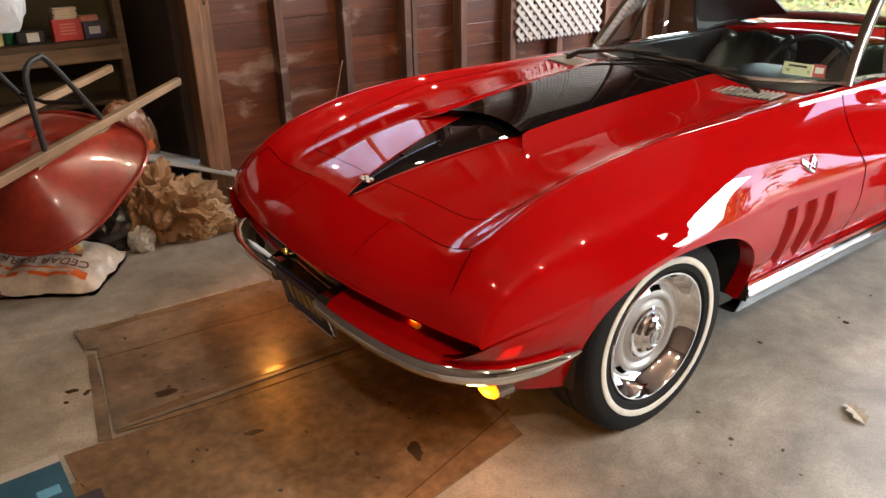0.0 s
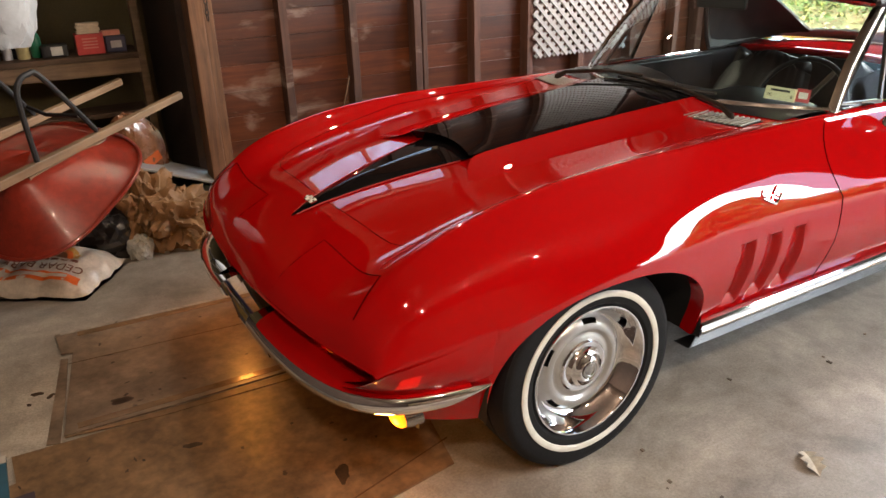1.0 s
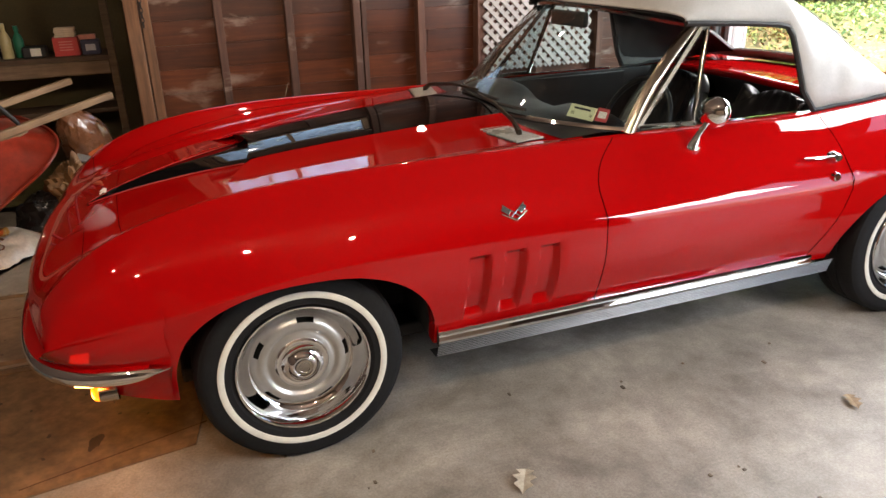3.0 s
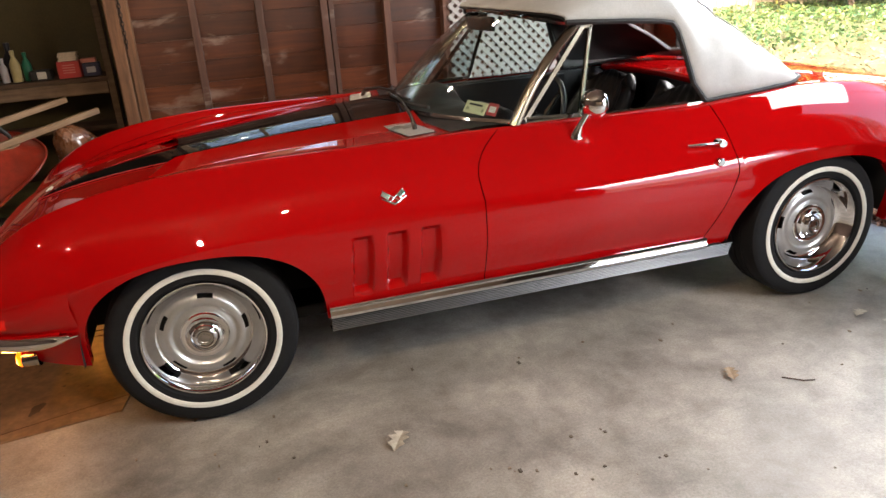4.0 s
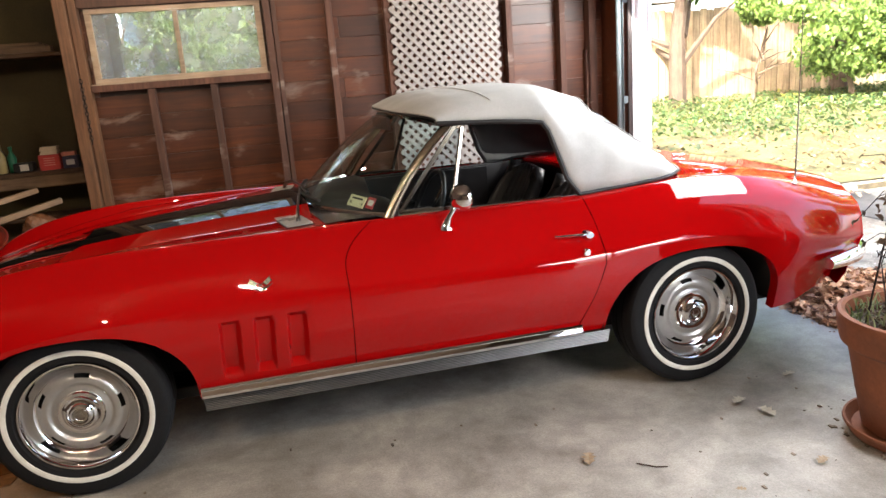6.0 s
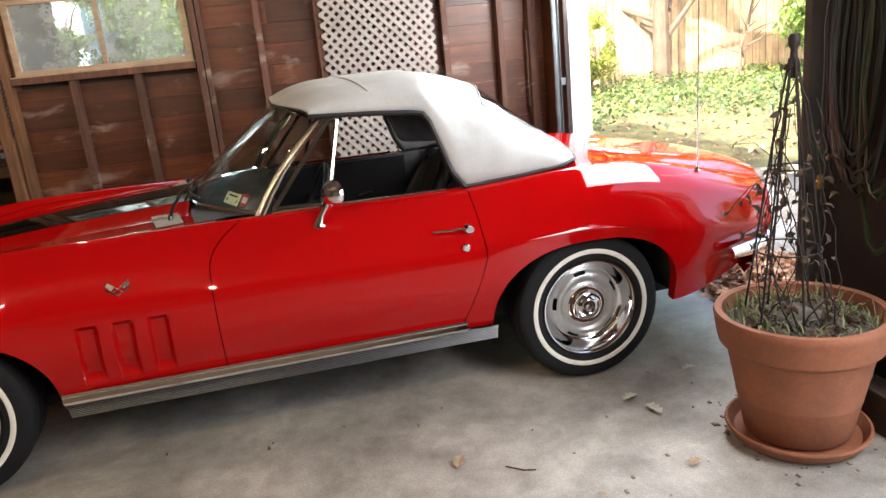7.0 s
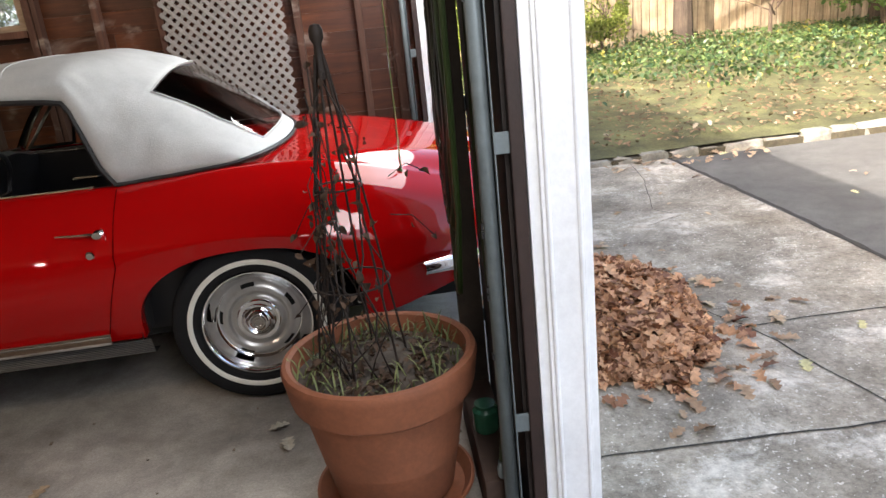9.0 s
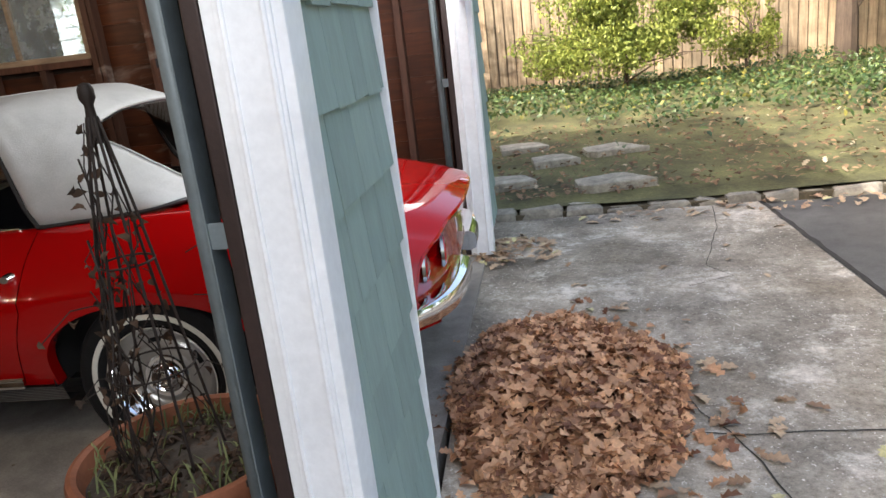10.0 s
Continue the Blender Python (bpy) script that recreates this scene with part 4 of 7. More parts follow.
# curved clear rear window and raised seam over the rear bow
bm = bmesh.new()
grid(bm, [[soft(k / 10 * 0.475, w) + Vector((-0.004, 0, -0.004)) for k in range(-10, 11)] for w in [0.675 + 0.292 * i / 8 for i in range(9)]])
part("rear_window", bm, PLASTIC_PANE, top, "dark clear plastic rear window")
window_edge = [soft(k / 10 * 0.46, 0.68) for k in range(-10, 11)] + [soft(0.46, 0.68 + 0.028 * k) for k in range(1, 10)] + [soft(k / 10 * 0.46, 0.96) for k in range(10, -11, -1)] + [soft(-0.46, 0.96 - 0.028 * k) for k in range(1, 10)]
part("window_binding", tube([p + Vector((0.003, 0, 0.003)) for p in window_edge], 0.003, 6, closed=True), CANVAS, top, "stitched binding round the rear window")
part("bow_seam", tube([soft(u, 0.30) + Vector((0.001, 0, 0.001)) for u in us[8:-8]], 0.0022, 6), CANVAS, top, "raised seam over a roof bow")
# red edge of the deck lid behind the seats
bm = bmesh.new()
grid(bm, [[(2.27 - d, y, top_z(2.275, y) - z) for d, z in ((-0.01, -0.001), (0.004, 0.001), (0.012, 0.008), (0.013, 0.02), (0.0, 0.032))] for y in [-0.60 + 0.06 * k for k in range(21)]])
part("deck_lid_edge", bm, RED, car, "red rolled edge of the deck lid")

# ---- cabin ----
bm = bmesh.new()
box(bm, 1.0, 2.42, -0.60, 0.60, 0.27, 0.30)
for s in (-1, 1):
    box(bm, 1.0, 2.42, s * 0.61 - 0.012, s * 0.61 + 0.012, 0.29, 0.862, 0.004)
box(bm, 2.285, 2.32, -0.6, 0.6, 0.29, 0.86)
box(bm, 0.98, 1.01, -0.6, 0.6, 0.29, 0.85)
box(bm, 1.05, 2.36, -0.10, 0.10, 0.29, 0.50, 0.02)
part("cabin_lining", bm, VINYL, car, "black vinyl cabin lining")
# dashboard with two cowls
bm = bmesh.new()
rows = []
for k in range(33):
    y = -0.60 + 1.2 * k / 32
    h = 0.04 * (math.exp(-((abs(y) - 0.33) / 0.17) ** 4))
    back = 1.0 - 0.05 * (1 - (y / 0.6) ** 2)
    rows.append([(back - 0.03, y, 0.872), (back + 0.12, y, 0.878 + 0.2 * h), (back + 0.26, y, 0.868 + h), (back + 0.31, y, 0.85 + h), (back + 0.30, y, 0.80), (back + 0.26, y, 0.66), (back + 0.2, y, 0.60)])
grid(bm, rows)
part("dashboard", bm, VINYL, car, "black dashboard with twin cowls")
# steering wheel
sw = part("steering_wheel", tube([(0.2 * math.cos(a), 0.2 * math.sin(a), 0) for a in [2 * math.pi * k / 40 for k in range(40)]], 0.011, 8, closed=True), VINYL, car, "steering wheel with bright spokes", m=Matrix.Translation((1.44, -0.33, 0.80)) @ pose(0, 0, 0, 0, -68, 0))
for a in (90, 210, 330):
    part("spoke", boxed(0.03, 0.195, -0.012, 0.012, -0.004, 0.004, 0.003, pose(0, 0, -0.01, 0, 0, a)), CHROME, sw)
part("horn_button", lathe([(0.0, 0.02), (0.03, 0.018), (0.04, 0.0), (0.04, -0.03)], 24), DARK, sw)
part("steering_column", tube([(0, 0, -0.01), (0, 0, -0.35)], 0.025, 12), DARK, sw)
for s in (-1, 1):
    # bucket seats: cushion and shell back with bolsters and pleats
    bm = bmesh.new()
    rows = []
    for k in range(29):
        u = k / 14 - 1
        rows.append([(1.50 + 0.50 * t, s * 0.33 + 0.235 * u * (1 - 0.08 * t), 0.47 + 0.05 * abs(u) ** 3 - 0.05 * t + 0.005 * math.cos(u * 22) * (abs(u) < 0.75) + (-0.1 if k in (0, 28) else 0)) for t in [j / 8 for j in range(9)]])
    grid(bm, rows)
    seat = part("seat", bm, VINYL, car, "black vinyl bucket seat")
    bm = bmesh.new()
    rows = []
    for j in range(13):
        t = j / 12
        w = 0.235 * (1 - 0.25 * t ** 4) * (1 if t < 0.97 else 0.85)
        rows.append([(1.955 + 0.23 * t - 0.05 * abs(k / 14 - 1) ** 3 + 0.003 * math.cos((k / 14 - 1) * 22) * (abs(k / 14 - 1) < 0.75), s * 0.33 + w * (k / 14 - 1), 0.45 + 0.43 * t - 0.05 * t ** 3 * abs(k / 14 - 1) ** 2) for k in range(29)])
    grid(bm, rows)
    bk = part("seat_back", bm, VINYL, seat, "pleated black seat back")
    mod = bk.modifiers.new("pad", "SOLIDIFY")
    mod.thickness, mod.offset = 0.07, 1
    # door card with window crank and release
    y = s * 0.595
    dc = part("door_card", boxed(1.10, 2.03, y - 0.006, y + 0.006, 0.36, 0.85, 0.004), VINYL, car, "black door card")
    part("window_crank", tube([(1.75, y - s * 0.01, 0.66), (1.75, y - s * 0.04, 0.66), (1.82, y - s * 0.045, 0.67), (1.82, y - s * 0.07, 0.67)], 0.008, 8), CHROME, dc)
    part("door_pull", tube([(1.45, y - s * 0.006, 0.70), (1.46, y - s * 0.04, 0.70), (1.58, y - s * 0.04, 0.70), (1.59, y - s * 0.006, 0.70)], 0.009, 8), CHROME, dc)
# inner mirror
im = part("inner_mirror", tube([screen(0, 0.93) + Vector((0.01, 0, 0)), screen(0, 0.86) + Vector((0.05, 0, 0))], 0.006, 6), CHROME, car, "dark rear-view mirror")
part("mirror_shell", boxed(-0.012, 0.012, -0.11, 0.11, -0.03, 0.03, 0.01), DARK, im, m=Matrix.Translation(screen(0, 0.84) + Vector((0.06, 0, 0))) @ pose(0, 0, 0, 0, 0, 8))

# ---- tail ----


def tail(y):
    return TAIL + bow(TAIL, y)


def tail_top(y):
    up = upper(TAIL)
    for a, b in zip(up, up[1:]):
        if a.x <= abs(y) <= b.x:
            return a.y + (b.y - a.y) * (abs(y) - a.x) / max(1e-6, b.x - a.x)
    return up[-1].y


bm = bmesh.new()
rows = []
for k in range(41):
    y = -0.738 + 1.476 * k / 40
    z0 = tail_top(y)
    rows.append([(tail(y), y, z0), (tail(y) + 0.006, y, z0 - 0.008), (tail(y) - 0.002, y, z0 - 0.02), (tail(y) - 0.03, y, z0 - 0.06), (tail(y) - 0.045, y, 0.56), (tail(y) - 0.05, y, 0.48), (tail(y) - 0.08, y, 0.36), (tail(y) - 0.13, y, 0.31)])
grid(bm, rows)
part("tail_panel", bm, RED, car, "red rear panel")
for s in (-1, 1):
    for y in (0.60, 0.43):
        tl = part("tail_lamp", lathe([(0.0, 0.03), (0.03, 0.028), (0.055, 0.018), (0.06, 0.004)], 24, "x"), TAIL_RED, car, "round red tail lamp", m=Matrix.Translation((tail(y) - 0.045, s * y, 0.605)) @ pose(0, 0, 0, 0, 0, -s * 10))
        part("lamp_bezel", lathe([(0.06, 0.0), (0.062, 0.012), (0.065, 0.012), (0.067, 0.0)], 24, "x"), DULL_CHROME, tl)
    path = catmull([Vector((3.55, 0.18, 0)), Vector((3.545, 0.40, 0)), Vector((3.505, 0.60, 0)), Vector((3.41, 0.74, 0)), Vector((3.27, 0.825, 0)), Vector((3.13, 0.862, 0))], (6,) * 5)
    prof = [(-0.08, 0.50), (-0.02, 0.502), (0.008, 0.49), (0.016, 0.47), (0.016, 0.44), (0.008, 0.42), (-0.02, 0.41), (-0.06, 0.415)]
    rows = []
    for i, p in enumerate(path):
        d = (path[min(len(path) - 1, i + 1)] - path[max(0, i - 1)]).normalized()
        out = Vector((d.y, -d.x, 0))
        t = i / (len(path) - 1)
        k = 1 - 0.7 * max(0, (t - 0.5) / 0.5)
        rows.append([(p.x + out.x * o * (k if o < 0 else 1), s * (p.y + out.y * o * (k if o < 0 else 1)), 0.46 + (z - 0.46) * (0.4 + 0.6 * k)) for o, z in prof])
    bm = bmesh.new()
    vs = grid(bm, rows)
    bm.faces.new(vs[0])
    bm.faces.new(vs[-1])
    part("rear_bumper", bm, CHROME, car, "chrome rear bumper half")
part("aerial", tube([(3.09, -0.66, top_z(3.09, 0.66)), (3.095, -0.66, top_z(3.09, 0.66) + 0.02), (3.10, -0.66, top_z(3.09, 0.66) + 0.75)], [0.012, 0.004, 0.0018], 8), CHROME, car, "thin metal radio aerial")
part("deck_latch", tube([(2.86, -0.02, top_z(2.86, 0.02) + 0.01), (2.93, -0.02, top_z(2.93, 0.02) + 0.012)], 0.008, 8, flat=0.6), CHROME, car, "small chrome deck badge")

# ---- the garage ----
SKEW = pose(0, 0, 0, 0, 0, -1.9)
BOARD = wood("brown_board", (0.042, 0.0115, 0.0045), (0.145, 0.044, 0.0145), 0, 0.4, 1.0, 0.2, (0.32, 0.25, 0.21), 0.35)
STUD = wood("stud_wood", (0.045, 0.017, 0.010), (0.15, 0.07, 0.045), 2, 0.7, 1.2, 0.5, (0.4, 0.33, 0.28), 0.25)
JAMB = wood("jamb_wood", (0.07, 0.03, 0.014), (0.24, 0.125, 0.06), 2, 0.65, 1.2, 0.5, None, 0.2)
OLD = wood("old_timber", (0.10, 0.06, 0.035), (0.3, 0.2, 0.12), 0, 0.75, 1.1, 0.5)
# the old timber again, with the alcove's shade put into its colour
SHADED_TIMBER = wood("shaded_timber", (0.045, 0.025, 0.014), (0.14, 0.085, 0.05), 0, 0.75, 1.1, 0.5)
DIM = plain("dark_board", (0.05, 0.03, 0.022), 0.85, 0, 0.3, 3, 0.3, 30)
WHITE = plain("white_trim", (0.80, 0.82, 0.84), 0.45, 0, 0.07, 5, 0.2, 40)
LATTICE = plain("white_lattice", (0.33, 0.305, 0.285), 0.55, 0, 0.15, 9)
STEEL = plain("galvanised_track", (0.15, 0.18, 0.19), 0.6, 0.3, 0.15, 14)
FAR, DOORX, PIER0, PIER1, FAREND = 1.99, 3.34, -1.74, -1.02, 1.52
LEFT, NEAR, BACKV, HIGH = -2.6, -6.6, 3.25, 2.75


def concrete(name, base, stain, crack=0.0, rough=0.75, patches=None):
    m, nt, p = material(name)
    vec = coords(nt)
    a = noise_tex(nt, vec, 1.3, 7, 0.66, 0.25)
    b = noise_tex(nt, vec, 7.0, 6, 0.7, 0.3)
    c = noise_tex(nt, vec, 120.0, 3, 0.7)
    col = ramp(nt, a, [(0.3, stain), (0.62, base), (0.8, tuple(min(1, x * 1.22) for x in base))])
    col = mix(nt, col, ramp(nt, b, [(0.3, (0.68, 0.67, 0.65)), (0.6, (1.05, 1.05, 1.05))]), 1.0, "MULTIPLY")
    col = mix(nt, col, ramp(nt, c, [(0.3, (0.75, 0.74, 0.73)), (0.65, (1.08, 1.08, 1.08))]), 1.0, "MULTIPLY")
    if patches:
        e = noise_tex(nt, vec, 38.0, 5, 0.8)
        col = mix(nt, col, ramp(nt, e, [(0.33, (0.6, 0.58, 0.54)), (0.5, (1, 1, 1)), (0.68, (1.2, 1.19, 1.16))]), 1.0, "MULTIPLY")
        chip = noise_tex(nt, vec, 70.0, 2, 0.5)
        col = mix(nt, col, (0.85, 0.80, 0.72), ramp(nt, chip, [(0.66, (0, 0, 0)), (0.70, (0.8, 0.8, 0.8))]))
        g = noise_tex(nt, vec, 1.1, 8, 0.72, 0.2)
        col = mix(nt, col, ramp(nt, g, [(0.36, (0.45, 0.42, 0.37)), (0.56, (1, 1, 1))]), 1.0, "MULTIPLY")
        d = noise_tex(nt, vec, 2.2, 9, 0.8, 0.1)
        col = mix(nt, col, patches, ramp(nt, d, [(0.54, (0, 0, 0)), (0.66, (0.8, 0.8, 0.8))]))
    nt.links.new(col, p.inputs["Base Color"])
    r = nt.nodes.new("ShaderNodeMapRange")
    r.inputs["To Min"].default_value, r.inputs["To Max"].default_value = rough - 0.25, rough + 0.1
    nt.links.new(b, r.inputs["Value"])
    nt.links.new(r.outputs["Result"], p.inputs["Roughness"])
    bump(nt, p, c, 0.25, 0.003)
    return m


FLOOR = concrete("garage_concrete", (0.43, 0.395, 0.345), (0.12, 0.105, 0.09), rough=0.58)
DRIVE = concrete("driveway_concrete", (0.50, 0.45, 0.37), (0.17, 0.15, 0.12), rough=0.8, patches=(0.80, 0.76, 0.67))
ROAD = concrete("asphalt", (0.14, 0.135, 0.125), (0.08, 0.078, 0.074), rough=0.85)


def setting(name, bm, mat, label, category, m=SKEW, smooth=35.0):
    return thing(name, bm, mat, label, category, m, "", "structure", smooth)


setting("floor", boxed(LEFT, DOORX + 0.13, NEAR, BACKV, -0.12, 0.0), FLOOR, "grey stained concrete garage floor", "floor")
# far wall: studs, boards and window opening
W0, W1, WZ0, WZ1 = -0.265, 0.85, 1.47, 1.95
wall = tagged(empty("wall_far", SKEW), "bare brown board wall with open studs", "wall", "", "structure")
setting("ceiling", boxed(LEFT - 0.1, DOORX + 0.2, NEAR - 0.1, BACKV + 0.1, HIGH, HIGH + 0.1), plain("ceiling_boards", (0.06, 0.04, 0.03), 0.8, 0, 0.25), "plain brown boarded ceiling", "ceiling")
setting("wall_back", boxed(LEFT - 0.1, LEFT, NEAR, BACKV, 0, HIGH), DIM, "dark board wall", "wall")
setting("wall_near", boxed(LEFT, DOORX + 0.15, NEAR - 0.1, NEAR, 0, HIGH), plain("brown_plywood", (0.24, 0.17, 0.12), 0.8, 0, 0.25, 2), "brown plywood wall", "wall")
setting("wall_alcove", boxed(LEFT, -0.3, BACKV, BACKV + 0.1, 0, HIGH), plain("olive_board", (0.085, 0.066, 0.028), 0.8, 0, 0.2, 3), "olive painted board wall behind the shelves", "wall")
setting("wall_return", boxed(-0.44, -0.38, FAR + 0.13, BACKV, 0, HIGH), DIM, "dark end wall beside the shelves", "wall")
# door wall: header over both openings, pier between, end pieces
OUT = DOORX + 0.13
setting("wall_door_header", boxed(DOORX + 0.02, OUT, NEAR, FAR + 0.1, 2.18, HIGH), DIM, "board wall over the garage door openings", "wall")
setting("wall_door_end", boxed(DOORX + 0.02, OUT - 0.004, FAREND + 0.02, FAR + 0.1, 0, 2.18), BOARD, "brown board wall beside the door opening", "wall")
setting("wall_door_near", boxed(DOORX + 0.02, OUT, NEAR, -4.5, 0, 2.18), DIM, "board wall beside the second opening", "wall")
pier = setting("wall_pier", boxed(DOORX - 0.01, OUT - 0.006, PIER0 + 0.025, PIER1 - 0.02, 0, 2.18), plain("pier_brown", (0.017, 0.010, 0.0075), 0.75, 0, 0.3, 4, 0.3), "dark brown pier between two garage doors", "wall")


BROWN_JAMB = plain("brown_jamb", (0.028, 0.014, 0.011), 0.6, 0, 0.3, 5, 0.3)


def bay_parts():
    """White casings and metal tracks of the door openings."""
    for v0, d, lap, end in ((PIER0, -1, 0.095, 0.046), (PIER1, 1, 0.006, -0.002), (FAREND, -1, 0.095, 0.046)):
        # jamb lining, two stepped mouldings and outer casing
        a, b = sorted((v0, v0 - d * 0.022))
        jb = setting("trim", boxed(DOORX + 0.034, OUT + end, a, b, 0.0, 2.18, 0.004), WHITE, "white painted door jamb, chipped", "door trim")
        part("inner_jamb", boxed(DOORX, DOORX + 0.032, a, b, 0.0, 2.18, 0.004), BROWN_JAMB, jb, "dark brown inner jamb")
        a, b = sorted((v0 + d * 0.012, v0))
        part("stop_moulding", boxed(DOORX + 0.06, OUT + min(end, 0.03), a, b, 0.0, 2.18, 0.003), WHITE, jb)
        a, b = sorted((v0 + d * 0.004, v0 - d * lap))
        for bx in (DOORX + 0.075, OUT + min(end, 0.03) - 0.012):
            part("bead", tube([(bx, v0 + d * 0.013, 0.004), (bx, v0 + d * 0.013, 2.176)], 0.006, 8), WHITE, jb)
        part("casing", boxed(OUT + 0.0, OUT + 0.05, a, b, 0.0, 2.2, 0.006), WHITE, jb)
    for v, d in ((PIER0 + 0.035, -1), (PIER1 - 0.03, 1), (FAREND + 0.035, -1)):
        tr = tagged(empty("door_track", SKEW), "galvanised steel garage door track", "door track")
        bm = bmesh.new()
        prof = [(0.0, -0.022), (-0.012, -0.024), (-0.03, -0.018), (-0.038, -0.004), (-0.034, 0.012), (-0.018, 0.018), (-0.004, 0.014)]
        grid(bm, [[(DOORX - 0.035 + p[0], v + d * p[1], z) for p in prof] for z in (0.01, 2.2)])
        rail = part("rail", bm, STEEL, tr, "curved steel channel")
        md = rail.modifiers.new("sheet", "SOLIDIFY")
        md.thickness = 0.002
        part("angle", boxed(DOORX - 0.036, DOORX - 0.033, v - 0.032, v + 0.03, 0.0, 2.2), STEEL, tr)
        for z in (0.34, 1.06, 1.75):
            part("bracket", boxed(DOORX - 0.034, DOORX + 0.03, v + d * 0.024 - 0.004, v + d * 0.024 + 0.004, z, z + 0.05, 0.002), STEEL, tr, "steel bracket")
        for z in (0.71, 0.73, 0.87, 0.89, 1.4, 0.55):
            part("slot", boxed(DOORX - 0.0765, DOORX - 0.07, v - 0.006, v + 0.006, z - 0.009, z + 0.006), DARK, tr)


bay_parts()
# far wall boards and studs
rows = int(HIGH / 0.139) + 1
for i in range(rows):
    z0, z1 = i * 0.139 + 0.0006, min((i + 1) * 0.139 - 0.0004, HIGH - 0.002)
    if z1 - z0 < 0.02:
        continue
    runs = [(-0.37, DOORX + 0.018)]
    if z1 > WZ0 and z0 < WZ1:
        runs = [(-0.37, W0), (W1, DOORX + 0.018)]
    for a, b in runs:
        cuts = [a] + [c for c in (1.37 + 0.42 * (i % 3), ) if a < c < b] + [b]
        for c, d in zip(cuts, cuts[1:]):
            off = random.uniform(-0.0015, 0.0015)
            part("board", boxed(c + 0.001, d - 0.001, FAR + off, FAR + 0.022 + off, z0, z1, 0.002), BOARD, wall)
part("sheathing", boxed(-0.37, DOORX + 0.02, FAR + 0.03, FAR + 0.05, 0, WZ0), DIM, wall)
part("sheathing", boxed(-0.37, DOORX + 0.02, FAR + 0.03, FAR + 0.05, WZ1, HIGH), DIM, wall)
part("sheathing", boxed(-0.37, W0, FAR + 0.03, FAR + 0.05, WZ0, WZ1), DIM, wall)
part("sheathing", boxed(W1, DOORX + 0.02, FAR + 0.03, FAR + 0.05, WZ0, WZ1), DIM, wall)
for x, w, z1, mat in ((-0.320, 0.05, HIGH, JAMB), (0.075, 0.045, WZ0 - 0.05, STUD), (0.480, 0.045, WZ0 - 0.05, STUD), (0.890, 0.045, HIGH, STUD), (0.935, 0.03, HIGH, STUD), (1.305, 0.045, HIGH, STUD), (1.710, 0.045, HIGH, STUD), (2.135, 0.045, HIGH, STUD), (2.595, 0.045, HIGH, STUD), (3.005, 0.045, HIGH, STUD), (3.245, 0.06, HIGH, STUD)):
    part("stud", boxed(x - w / 2, x + w / 2, FAR - 0.092, FAR - 0.004, 0.0, z1, 0.004), mat, wall)
part("sole_plate", boxed(-0.28, DOORX, FAR - 0.095, FAR - 0.005, 0.0, 0.045, 0.003), STUD, wall)
part("sill_beam", boxed(-0.29, 0.86, FAR - 0.09, FAR - 0.005, WZ0 - 0.048, WZ0 - 0.004, 0.003), STUD, wall)
part("header_beam", boxed(-0.29, 0.86, FAR - 0.09, FAR - 0.005, WZ1 + 0.004, WZ1 + 0.09, 0.003), STUD, wall)
part("corner_post", boxed(-0.425, -0.35, FAR - 0.13, FAR + 0.03, 0, HIGH, 0.008), JAMB, wall, "weathered timber post at the wall's end")
part("short_block", boxed(3.20, 3.24, FAR - 0.06, FAR - 0.006, 0.9, 1.45, 0.003), STUD, wall)
# window
win = tagged(empty("window_1", SKEW), "small two-pane wooden window with dusty glass", "window", "", "structure")
SASH = wood("sash_wood", (0.24, 0.17, 0.11), (0.55, 0.45, 0.34), 0, 0.6, 1.2, 0.3, (0.75, 0.73, 0.70))
for a in ((W0, W1, WZ0, WZ0 + 0.035), (W0, W1, WZ1 - 0.035, WZ1), (W0, W0 + 0.04, WZ0 + 0.035, WZ1 - 0.035), (W1 - 0.04, W1, WZ0 + 0.035, WZ1 - 0.035), (0.28, 0.31, WZ0 + 0.035, WZ1 - 0.035)):
    part("sash", boxed(a[0], a[1], FAR - 0.05, FAR + 0.0, a[2], a[3], 0.004), SASH, win, "worn painted sash")
for a, b in ((W0 + 0.035, 0.285), (0.305, W1 - 0.035)):
    pn = part("pane", boxed(a, b, FAR - 0.022, FAR - 0.018, WZ0 + 0.03, WZ1 - 0.03), WINDOW_GLASS, win, "dusty window pane")
    pn.visible_shadow = False
part("window_sill", boxed(W0 - 0.03, W1 + 0.02, FAR - 0.075, FAR - 0.05, WZ0 - 0.012, WZ0 + 0.004, 0.003), SASH, win)

# lattice panel of crossed slats
L0, L1, LZ0, LZ1 = 1.72, 2.515, 0.70, 2.45
lat = tagged(empty("lattice_panel", SKEW), "white diagonal garden lattice panel leaning on the studs", "lattice")


